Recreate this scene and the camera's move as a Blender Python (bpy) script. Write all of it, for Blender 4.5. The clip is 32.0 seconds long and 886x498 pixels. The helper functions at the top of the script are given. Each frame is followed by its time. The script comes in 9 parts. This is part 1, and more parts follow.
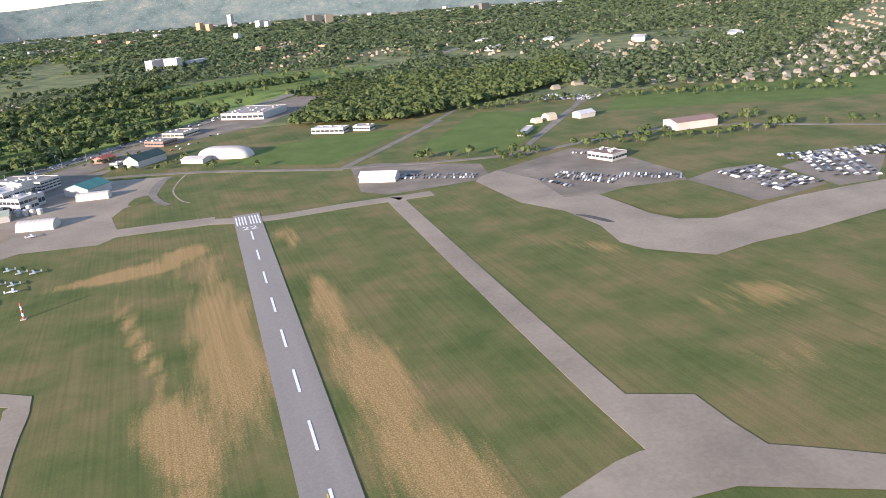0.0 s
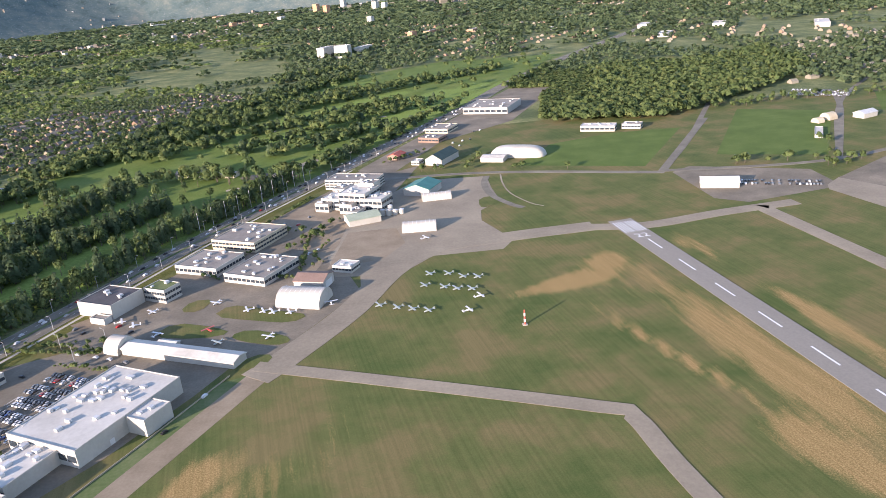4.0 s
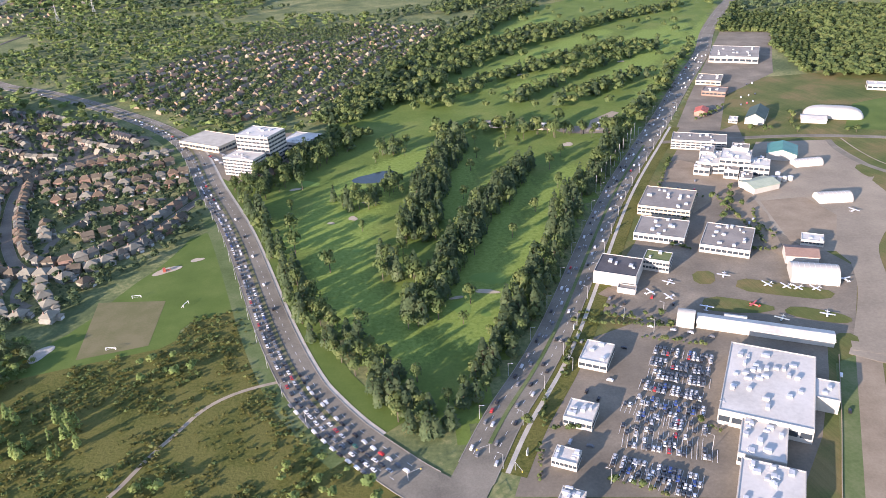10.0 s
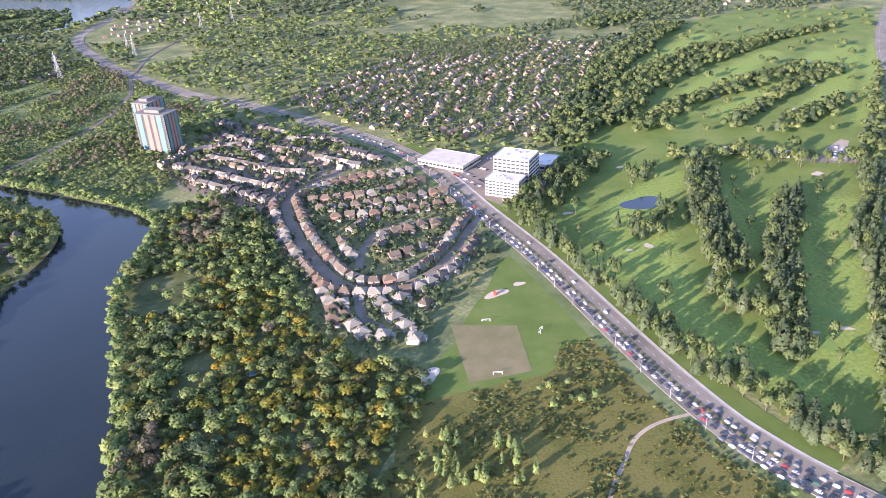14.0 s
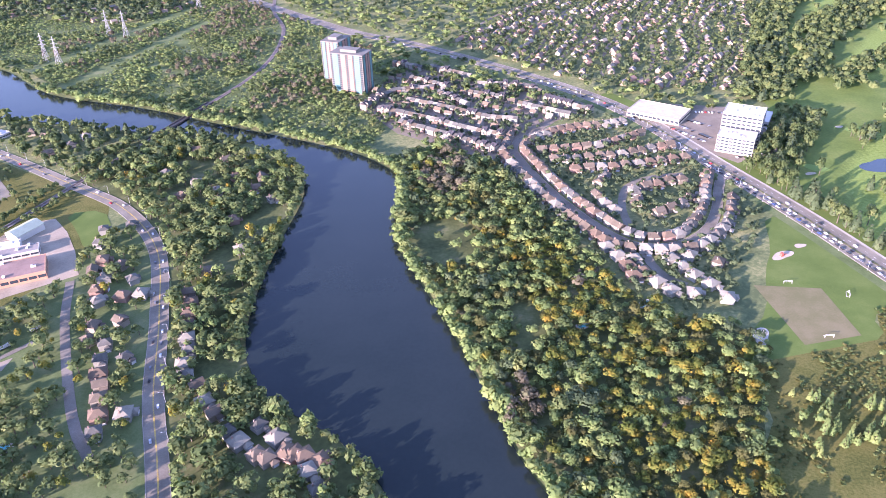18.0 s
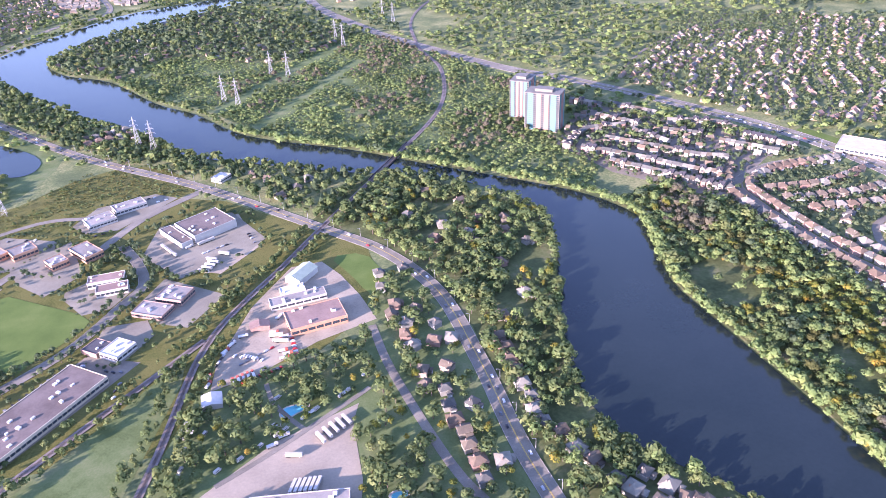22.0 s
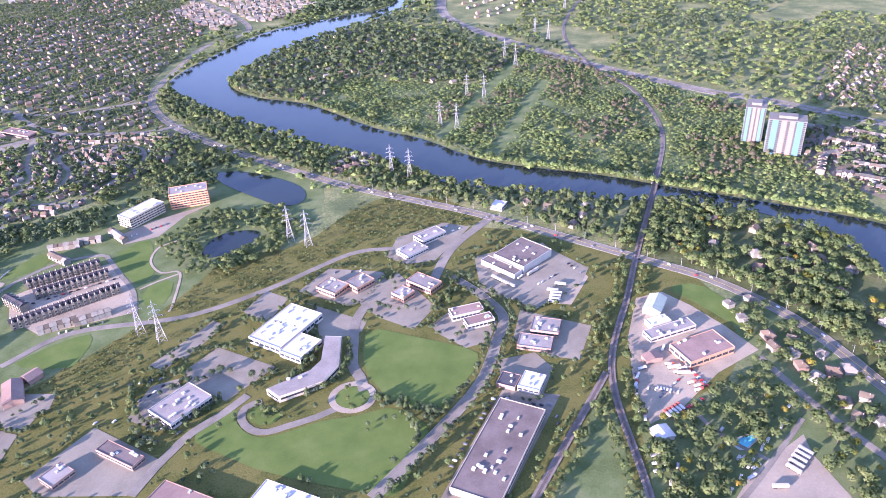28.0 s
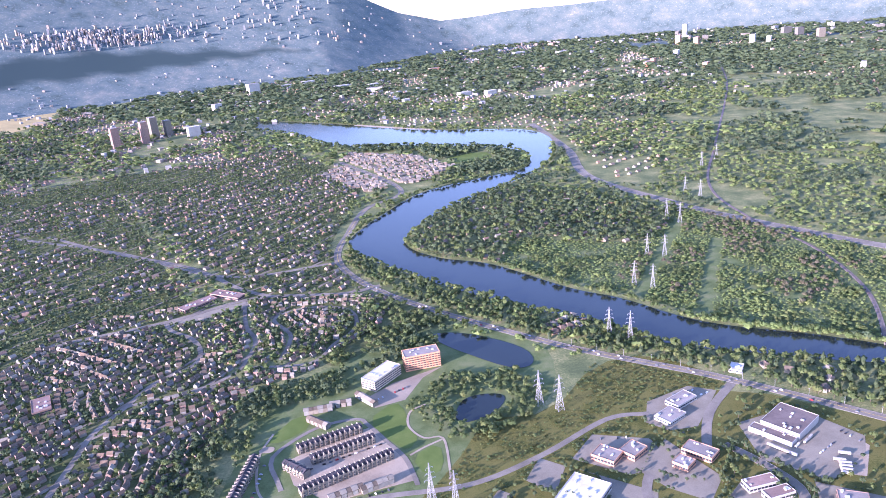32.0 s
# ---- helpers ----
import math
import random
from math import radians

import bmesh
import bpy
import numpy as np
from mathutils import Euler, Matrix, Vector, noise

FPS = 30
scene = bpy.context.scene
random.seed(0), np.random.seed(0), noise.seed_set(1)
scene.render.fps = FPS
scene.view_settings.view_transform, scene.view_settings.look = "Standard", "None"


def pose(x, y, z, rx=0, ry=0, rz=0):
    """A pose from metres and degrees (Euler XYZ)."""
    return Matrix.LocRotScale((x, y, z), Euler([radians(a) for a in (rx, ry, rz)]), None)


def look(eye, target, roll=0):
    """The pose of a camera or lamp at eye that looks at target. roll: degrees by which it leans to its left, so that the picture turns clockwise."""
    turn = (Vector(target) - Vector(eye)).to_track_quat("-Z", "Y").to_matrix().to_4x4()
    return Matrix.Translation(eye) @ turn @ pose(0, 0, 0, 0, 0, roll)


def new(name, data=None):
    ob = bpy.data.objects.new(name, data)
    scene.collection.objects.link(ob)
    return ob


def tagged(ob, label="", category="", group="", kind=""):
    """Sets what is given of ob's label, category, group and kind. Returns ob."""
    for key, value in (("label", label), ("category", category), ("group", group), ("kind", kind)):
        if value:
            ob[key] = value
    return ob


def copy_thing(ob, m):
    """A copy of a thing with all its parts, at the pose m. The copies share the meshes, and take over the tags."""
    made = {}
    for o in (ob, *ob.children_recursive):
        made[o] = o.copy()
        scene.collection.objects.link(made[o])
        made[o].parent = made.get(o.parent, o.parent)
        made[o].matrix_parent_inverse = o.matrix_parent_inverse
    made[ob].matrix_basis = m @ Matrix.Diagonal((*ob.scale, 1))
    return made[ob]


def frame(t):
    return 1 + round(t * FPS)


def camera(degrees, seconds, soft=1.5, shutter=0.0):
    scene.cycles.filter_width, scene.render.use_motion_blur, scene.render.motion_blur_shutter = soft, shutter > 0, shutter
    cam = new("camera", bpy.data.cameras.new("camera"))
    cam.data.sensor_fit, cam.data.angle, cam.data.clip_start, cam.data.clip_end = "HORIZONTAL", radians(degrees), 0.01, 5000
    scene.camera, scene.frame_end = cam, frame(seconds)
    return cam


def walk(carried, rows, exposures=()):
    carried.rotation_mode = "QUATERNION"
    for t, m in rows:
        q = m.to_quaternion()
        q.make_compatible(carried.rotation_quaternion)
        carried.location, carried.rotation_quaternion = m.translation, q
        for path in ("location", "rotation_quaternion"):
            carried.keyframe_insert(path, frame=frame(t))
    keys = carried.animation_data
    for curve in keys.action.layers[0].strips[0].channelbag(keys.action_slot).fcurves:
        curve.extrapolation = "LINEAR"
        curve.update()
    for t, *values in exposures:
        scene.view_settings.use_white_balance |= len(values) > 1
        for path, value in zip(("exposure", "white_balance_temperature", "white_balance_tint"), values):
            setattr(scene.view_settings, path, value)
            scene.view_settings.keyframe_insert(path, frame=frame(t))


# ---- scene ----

# The whole place is built at 0.54 of its true size, because the aircraft's real speed
# is past what the path may go in a tenth of a second: a 23 m runway is 12.5 units wide here.


def aim(x, y, z, yaw, pitch, roll):
    eye, a, b = Vector((x, y, z)), radians(yaw), radians(pitch)
    return look(eye, eye + Vector((-math.sin(a) * math.cos(b), math.cos(a) * math.cos(b), math.sin(b))), roll)


cam = camera(61.91, 32.0, soft=0.8)
PATH = [
    (0.0, aim(-0.00, 0.00, 94.39, -9.41, -19.23, -4.29)),
    (0.5, aim(-17.99, 1.26, 97.87, -9.13, -18.56, -4.26)),
    (1.0, aim(-35.97, 2.52, 101.36, -8.94, -18.35, -4.02)),
    (1.5, aim(-53.96, 3.80, 104.88, -8.91, -18.14, -3.57)),
    (2.0, aim(-71.97, 5.06, 108.44, -7.96, -17.99, -3.46)),
    (2.5, aim(-90.00, 6.31, 112.06, -7.40, -17.95, -3.37)),
    (3.0, aim(-108.06, 7.52, 115.72, -5.42, -18.59, -3.39)),
    (3.5, aim(-126.13, 8.71, 119.43, -3.91, -19.67, -4.56)),
    (5.5, aim(-198.33, 13.61, 135.25, -2.20, -21.81, -5.09)),
    (6.0, aim(-216.60, 14.55, 139.35, -2.11, -22.12, -4.48)),
    (6.5, aim(-234.93, 15.46, 143.46, -1.78, -22.47, -4.61)),
    (7.0, aim(-253.31, 16.37, 147.53, -2.03, -23.17, -4.51)),
    (7.5, aim(-271.79, 17.24, 151.54, -2.48, -24.34, -4.32)),
    (8.0, aim(-290.38, 18.07, 155.49, -2.93, -25.56, -4.21)),
    (8.5, aim(-309.05, 18.88, 159.36, -2.79, -26.17, -4.33)),
    (9.0, aim(-327.79, 19.67, 163.15, -2.54, -26.41, -4.30)),
    (9.5, aim(-346.60, 20.37, 166.87, -2.92, -26.73, -3.85)),
    (10.0, aim(-365.48, 21.03, 170.52, -2.98, -27.08, -3.71)),
    (10.5, aim(-384.42, 21.71, 174.07, -2.85, -27.24, -3.53)),
    (11.0, aim(-403.41, 22.38, 177.51, -1.84, -26.97, -3.74)),
    (11.5, aim(-422.43, 23.02, 180.86, -1.68, -26.91, -3.64)),
    (12.0, aim(-441.42, 23.64, 184.13, -1.89, -26.92, -3.35)),
    (12.5, aim(-460.38, 24.22, 187.29, -1.27, -26.85, -3.58)),
    (13.0, aim(-479.27, 24.78, 190.32, -1.57, -26.61, -3.43)),
    (13.5, aim(-498.07, 25.33, 193.23, -1.60, -26.67, -3.17)),
    (14.0, aim(-516.84, 25.89, 196.02, -0.59, -26.90, -3.07)),
    (14.5, aim(-535.56, 26.44, 198.71, 2.51, -28.43, -4.38)),
    (15.0, aim(-554.23, 26.96, 201.30, 3.72, -29.20, -4.77)),
    (15.5, aim(-572.83, 27.39, 203.80, 3.74, -29.03, -4.96)),
    (17.5, aim(-645.46, 27.02, 212.12, 0.46, -32.30, -1.65)),
    (18.0, aim(-663.51, 26.88, 214.22, 0.60, -31.94, -1.52)),
    (18.5, aim(-681.56, 26.72, 216.34, 0.92, -31.44, -1.83)),
    (19.0, aim(-699.62, 26.56, 218.52, 1.69, -31.03, -2.49)),
    (19.5, aim(-717.71, 26.35, 220.76, 2.01, -30.71, -2.53)),
    (20.0, aim(-735.84, 26.12, 223.09, 2.04, -30.49, -2.41)),
    (20.5, aim(-754.00, 25.87, 225.51, 2.14, -30.35, -2.79)),
    (21.0, aim(-772.14, 25.59, 228.02, 2.36, -30.68, -2.63)),
    (21.5, aim(-790.25, 25.26, 230.60, 2.33, -30.63, -2.63)),
    (22.0, aim(-808.34, 24.83, 233.24, 2.40, -30.20, -2.88)),
    (22.5, aim(-826.41, 24.32, 235.94, 2.38, -29.66, -3.04)),
    (23.0, aim(-844.50, 23.73, 238.71, 2.25, -29.33, -3.09)),
    (23.5, aim(-862.60, 23.05, 241.55, 1.93, -29.62, -2.67)),
    (24.0, aim(-880.73, 22.30, 244.46, 1.79, -29.69, -2.52)),
    (24.5, aim(-898.90, 21.52, 247.44, 2.11, -28.90, -3.06)),
    (26.5, aim(-972.00, 18.04, 261.15, 1.28, -30.00, -2.77)),
    (27.0, aim(-990.33, 16.93, 265.11, 1.32, -29.98, -2.84)),
    (27.5, aim(-1008.68, 15.77, 269.15, 1.63, -30.13, -2.77)),
    (28.0, aim(-1027.10, 14.55, 273.26, 1.90, -30.47, -2.99)),
    (28.5, aim(-1045.57, 13.22, 277.43, 3.10, -30.50, -3.89)),
    (29.0, aim(-1064.05, 11.74, 281.64, 3.46, -29.48, -4.39)),
    (29.5, aim(-1082.52, 10.09, 285.88, 3.39, -27.19, -4.49)),
    (30.0, aim(-1100.96, 8.28, 290.15, 6.01, -21.62, -6.06)),
    (30.5, aim(-1119.36, 6.33, 294.43, 6.14, -22.42, -5.19)),
    (31.0, aim(-1137.73, 4.28, 298.70, 6.49, -22.51, -5.26)),
    (31.5, aim(-1156.07, 2.16, 302.97, 5.24, -21.13, -4.57)),
    (32.0, aim(-1174.40, -0.00, 307.24, 5.47, -19.35, -4.87)),
]
walk(cam, PATH, [(0, 1.2, 6150, 28), (8, 1.3, 6250, 29), (12, 1.56, 5980, 34), (15, 2.0, 5850, 45), (18, 2.13, 5680, 51.5), (24, 2.1, 5560, 52), (29, 2.0, 5440, 52.5), (32, 1.88, 5290, 52)])

# ---- sky and sun ----
SUN_ELEVATION, SHADOW_HEADING = radians(13), radians(41)
world = bpy.data.worlds.new("evening_sky")
scene.world = world
world.use_nodes = True
sky = world.node_tree.nodes.new("ShaderNodeTexSky")
sky.sky_type, sky.sun_disc = "NISHITA", False
sky.sun_elevation, sky.sun_rotation = SUN_ELEVATION, radians(229)
sky.air_density, sky.dust_density, sky.ozone_density = 1.0, 0.3, 1.3
world.node_tree.nodes["Background"].inputs["Strength"].default_value = 0.165
world.node_tree.links.new(sky.outputs[0], world.node_tree.nodes["Background"].inputs["Color"])
sun = new("sun", bpy.data.lights.new("sun", "SUN"))
sun.data.energy, sun.data.angle, sun.data.color = 5.0, radians(0.6), (1.0, 0.87, 0.67)
sun.matrix_world = look((0, 0, 900), (math.cos(SHADOW_HEADING) * math.cos(SUN_ELEVATION), math.sin(SHADOW_HEADING) * math.cos(SUN_ELEVATION), 900 - math.sin(SUN_ELEVATION)))

# ---- materials ----


def ramp(nt, fac, stops):
    r = nt.nodes.new("ShaderNodeValToRGB")
    while len(r.color_ramp.elements) < len(stops):
        r.color_ramp.elements.new(0.5)
    for e, (p, c) in zip(r.color_ramp.elements, stops):
        e.position, e.color = p, (*c, 1)
    nt.links.new(fac, r.inputs[0])
    return r.outputs[0]


def noise_node(nt, vector, scale, detail=3.0, rough=0.55, stretch=None):
    if stretch:
        m = nt.nodes.new("ShaderNodeMapping")
        m.vector_type = "TEXTURE"
        m.inputs["Rotation"].default_value = (0, 0, stretch[0])
        m.inputs["Scale"].default_value = tuple(1 / q for q in stretch[1])
        nt.links.new(vector, m.inputs[0])
        vector = m.outputs[0]
    n = nt.nodes.new("ShaderNodeTexNoise")
    n.inputs["Scale"].default_value, n.inputs["Detail"].default_value, n.inputs["Roughness"].default_value = scale, detail, rough
    nt.links.new(vector, n.inputs["Vector"])
    return n.outputs[0]


def mix(nt, fac, a, b, blend="MIX"):
    m = nt.nodes.new("ShaderNodeMix")
    m.data_type, m.blend_type = "RGBA", blend
    for i, v in ((0, fac), (6, a), (7, b)):
        if isinstance(v, (int, float)):
            m.inputs[i].default_value = v
        elif isinstance(v, tuple):
            m.inputs[i].default_value = (*v, 1)
        else:
            nt.links.new(v, m.inputs[i])
    return m.outputs[2]


def material(name, stops, scale=0.2, fine=3.0, rough=0.85, bump=0.0, metal=0.0, vary=0.0, spec=0.3, stretch=None, fine_amount=0.5):
    """A surface whose colour drifts at two scales; vary: spread from object to object."""
    m = bpy.data.materials.new(name)
    m.use_nodes = True
    nt = m.node_tree
    bs = nt.nodes["Principled BSDF"]
    geo = nt.nodes.new("ShaderNodeNewGeometry")
    big = noise_node(nt, geo.outputs["Position"], scale, 4.0, 0.6, stretch)
    small = noise_node(nt, geo.outputs["Position"], fine, 3.0, 0.6)
    val = nt.nodes.new("ShaderNodeMath")
    val.operation = "MULTIPLY_ADD"
    nt.links.new(small, val.inputs[0])
    val.inputs[1].default_value = fine_amount
    off = nt.nodes.new("ShaderNodeMath")
    off.operation = "MULTIPLY_ADD"
    nt.links.new(big, off.inputs[0])
    off.inputs[1].default_value, off.inputs[2].default_value = 1.3, -0.15 - fine_amount / 2
    nt.links.new(off.outputs[0], val.inputs[2])
    col = ramp(nt, val.outputs[0], stops)
    if vary:
        info = nt.nodes.new("ShaderNodeObjectInfo")
        hsv = nt.nodes.new("ShaderNodeHueSaturation")
        mr = nt.nodes.new("ShaderNodeMapRange")
        mr.inputs["To Min"].default_value, mr.inputs["To Max"].default_value = 1 - vary, 1 + vary
        nt.links.new(info.outputs["Random"], mr.inputs[0])
        nt.links.new(mr.outputs[0], hsv.inputs["Value"])
        nt.links.new(col, hsv.inputs["Color"])
        col = hsv.outputs[0]
    nt.links.new(col, bs.inputs["Base Color"])
    bs.inputs["Roughness"].default_value, bs.inputs["Metallic"].default_value = rough, metal
    bs.inputs["Specular IOR Level"].default_value = spec
    if bump:
        b = nt.nodes.new("ShaderNodeBump")
        b.inputs["Strength"].default_value, b.inputs["Distance"].default_value = bump, 0.3
        nt.links.new(small, b.inputs["Height"])
        nt.links.new(b.outputs[0], bs.inputs["Normal"])
    return m


def leaf_material(name, stops, scale=0.13):
    m = material(name, stops, scale, 1.3, 0.7, 0, 0, 0, 0.15, None, 0.55)
    nt = m.node_tree
    bs = nt.nodes["Principled BSDF"]
    tr = nt.nodes.new("ShaderNodeBsdfTranslucent")
    nt.links.new(bs.inputs["Base Color"].links[0].from_socket, tr.inputs[0])
    mx = nt.nodes.new("ShaderNodeMixShader")
    mx.inputs[0].default_value = 0.4
    nt.links.new(bs.outputs[0], mx.inputs[1])
    nt.links.new(tr.outputs[0], mx.inputs[2])
    nt.links.new(mx.outputs[0], nt.nodes["Material Output"].inputs[0])
    return m


def masked(name, mask, base, over, rough=0.9, fine=0.8, stripe=None):
    """Ground cover: base stops, with the cover `over` where the mesh's own mask says it grows; stripe: heading and width of mowing."""
    m = bpy.data.materials.new(name)
    m.use_nodes = True
    nt = m.node_tree
    bs = nt.nodes["Principled BSDF"]
    geo = nt.nodes.new("ShaderNodeNewGeometry")
    n1 = noise_node(nt, geo.outputs["Position"], 0.035, 5.0, 0.62)
    n2 = noise_node(nt, geo.outputs["Position"], fine, 4.0, 0.65)
    c1 = ramp(nt, n1, base)
    c2 = ramp(nt, n2, over)
    at = nt.nodes.new("ShaderNodeAttribute")
    at.attribute_name = mask
    mid = noise_node(nt, geo.outputs["Position"], 0.30, 5.0, 0.7, (radians(8), (1, 0.12, 1)))
    add = nt.nodes.new("ShaderNodeMath")
    add.operation = "MULTIPLY_ADD"
    nt.links.new(n2, add.inputs[0])
    add.inputs[1].default_value = 0.45
    sub = nt.nodes.new("ShaderNodeMath")
    sub.operation = "MULTIPLY_ADD"
    nt.links.new(mid, sub.inputs[0])
    sub.inputs[1].default_value = 0.95
    nt.links.new(at.outputs["Fac"], sub.inputs[2])
    nt.links.new(sub.outputs[0], add.inputs[2])
    cl = nt.nodes.new("ShaderNodeMapRange")
    cl.inputs["From Min"].default_value, cl.inputs["From Max"].default_value = 1.04, 1.42
    nt.links.new(add.outputs[0], cl.inputs[0])
    col = mix(nt, cl.outputs[0], c1, c2)
    speck = ramp(nt, n2, [(0.3, (0.78, 0.78, 0.78)), (0.7, (1.15, 1.15, 1.15))])
    col = mix(nt, 0.7, col, speck, "MULTIPLY")
    if stripe:
        rows = noise_node(nt, geo.outputs["Position"], 1.0, 2.0, 0.5, (stripe[0], (stripe[1], 0.012, 1)))
        col = mix(nt, 0.55, col, ramp(nt, rows, [(0.35, (0.80, 0.83, 0.78)), (0.62, (1.10, 1.08, 1.08))]), "MULTIPLY")
    nt.links.new(col, bs.inputs["Base Color"])
    bs.inputs["Roughness"].default_value = rough
    bs.inputs["Specular IOR Level"].default_value = 0.1
    return m


def glass_material(name, tint, rough=0.08):
    m = bpy.data.materials.new(name)
    m.use_nodes = True
    b = m.node_tree.nodes["Principled BSDF"]
    b.inputs["Base Color"].default_value = (*tint, 1)
    b.inputs["Roughness"].default_value, b.inputs["Specular IOR Level"].default_value = rough, 0.8
    return m


def water_material(name, stops, rough=0.16):
    m = material(name, stops, 0.02, 0.5, rough, 0, 0, 0, 0.3)
    nt = m.node_tree
    geo = nt.nodes.new("ShaderNodeNewGeometry")
    w = noise_node(nt, geo.outputs["Position"], 0.9, 3.0, 0.5)
    b = nt.nodes.new("ShaderNodeBump")
    b.inputs["Strength"].default_value, b.inputs["Distance"].default_value = 0.12, 0.15
    nt.links.new(w, b.inputs["Height"])
    nt.links.new(b.outputs[0], nt.nodes["Principled BSDF"].inputs["Normal"])
    return m


GRASS = material("lawn", [(0.25, (0.073, 0.100, 0.033)), (0.5, (0.111, 0.146, 0.055)), (0.8, (0.169, 0.182, 0.086))], 0.05, 0.9, 0.9, 0, spec=0.1)
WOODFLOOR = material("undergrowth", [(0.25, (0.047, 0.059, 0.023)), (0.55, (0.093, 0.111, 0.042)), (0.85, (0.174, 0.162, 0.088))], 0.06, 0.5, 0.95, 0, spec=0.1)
FARGROUND = material("far_ground", [(0.25, (0.084, 0.109, 0.047)), (0.5, (0.141, 0.164, 0.067)), (0.8, (0.279, 0.262, 0.118))], 0.03, 0.45, 0.95, 0, spec=0.1, fine_amount=0.9)
MEADOW = material("meadow", [(0.2, (0.062, 0.071, 0.018)), (0.42, (0.097, 0.102, 0.026)), (0.6, (0.132, 0.124, 0.037)), (0.75, (0.106, 0.106, 0.029)), (0.9, (0.074, 0.071, 0.025))], 0.05, 0.9, 0.95, 0.6, spec=0.1, fine_amount=1.0)
LAWN = material("mown_lawn", [(0.2, (0.077, 0.116, 0.026)), (0.5, (0.095, 0.138, 0.032)), (0.8, (0.122, 0.160, 0.043))], 0.06, 1.2, 0.9, 0, spec=0.1)
ASPHALT = material("asphalt", [(0.2, (0.126, 0.114, 0.089)), (0.5, (0.189, 0.170, 0.131)), (0.85, (0.265, 0.236, 0.181))], 0.06, 1.6, 0.9, 0, spec=0.2)
APRON = material("worn_apron", [(0.2, (0.206, 0.174, 0.128)), (0.5, (0.270, 0.229, 0.167)), (0.85, (0.355, 0.301, 0.216))], 0.03, 0.8, 0.9, 0, spec=0.2)
LOT = material("parking_asphalt", [(0.2, (0.134, 0.116, 0.086)), (0.5, (0.190, 0.162, 0.120)), (0.85, (0.280, 0.235, 0.171))], 0.05, 1.0, 0.9, 0, spec=0.2)
GRAVEL = material("gravel_yard", [(0.2, (0.220, 0.184, 0.132)), (0.5, (0.313, 0.264, 0.189)), (0.85, (0.395, 0.334, 0.240))], 0.05, 0.9, 0.95, 0, spec=0.1)
CONCRETE = material("concrete", [(0.2, (0.347, 0.320, 0.263)), (0.8, (0.493, 0.455, 0.374))], 0.2, 2.0, 0.9)
DIRT = material("bare_earth", [(0.2, (0.14, 0.105, 0.07)), (0.8, (0.27, 0.215, 0.15))], 0.1, 1.2, 0.95)
PAINT = material("road_paint", [(0.2, (0.62, 0.62, 0.6)), (0.8, (0.8, 0.8, 0.78))], 0.6, 4.0, 0.7)
YELLOW = material("yellow_paint", [(0.2, (0.55, 0.38, 0.05)), (0.8, (0.68, 0.48, 0.08))], 0.6, 4.0, 0.7)
WATER = water_material("river_water", [(0.2, (0.010, 0.017, 0.016)), (0.8, (0.016, 0.024, 0.023))], 0.14)
LEAF = leaf_material("leaves_green", [(0.15, (0.058, 0.095, 0.035)), (0.5, (0.119, 0.164, 0.056)), (0.85, (0.236, 0.253, 0.089))])
LEAF_DARK = leaf_material("leaves_dark", [(0.15, (0.050, 0.081, 0.040)), (0.5, (0.096, 0.136, 0.063)), (0.85, (0.165, 0.204, 0.095))])
LEAF_GOLD = leaf_material("leaves_turning", [(0.2, (0.059, 0.094, 0.021)), (0.45, (0.125, 0.151, 0.028)), (0.62, (0.237, 0.213, 0.036)), (0.78, (0.406, 0.258, 0.036)), (0.9, (0.322, 0.151, 0.036))])
LEAF_GREY = leaf_material("leaves_sparse", [(0.2, (0.123, 0.109, 0.071)), (0.5, (0.169, 0.152, 0.095)), (0.85, (0.155, 0.169, 0.077))])
LEAF_OLIVE = leaf_material("leaves_olive", [(0.2, (0.067, 0.079, 0.024)), (0.5, (0.117, 0.124, 0.038)), (0.85, (0.176, 0.164, 0.057))])
LEAF_WILLOW = leaf_material("leaves_willow", [(0.15, (0.095, 0.147, 0.051)), (0.5, (0.189, 0.261, 0.083)), (0.8, (0.265, 0.294, 0.094)), (0.95, (0.328, 0.282, 0.083))])
BARK = material("bark", [(0.2, (0.07, 0.055, 0.04)), (0.8, (0.15, 0.12, 0.09))], 0.8, 4.0, 0.95)

# ---- tools ----


def link_mesh(name, verts, faces, mat, parent=None, smooth=False):
    me = bpy.data.meshes.new(name)
    me.from_pydata(verts, [], faces)
    for m in (mat if isinstance(mat, (list, tuple)) else (mat,)):
        me.materials.append(m)
    if smooth:
        me.shade_smooth()
    ob = new(name, me)
    if parent:
        ob.parent = parent
    return ob


def part(name, bm, mat, parent=None, label=""):
    me = bpy.data.meshes.new(name)
    bm.normal_update()
    bm.to_mesh(me)
    bm.free()
    for m in (mat if isinstance(mat, (list, tuple)) else (mat,)):
        me.materials.append(m)
    ob = new(name, me)
    if parent:
        ob.parent = parent
    return tagged(ob, label)


def block(bm, x, y, z, w, d, h, turn=0.0, bevel=0.0):
    """A box with its base centre at x, y, z."""
    g = bmesh.ops.create_cube(bm, size=1.0, matrix=Matrix.Translation((x, y, z + h / 2)) @ Matrix.Rotation(turn, 4, "Z") @ Matrix.Diagonal((w, d, h, 1)))
    if bevel:
        bmesh.ops.bevel(bm, geom=list({e for v in g["verts"] for e in v.link_edges}), offset=bevel, segments=1, affect="EDGES")
    return g["verts"]


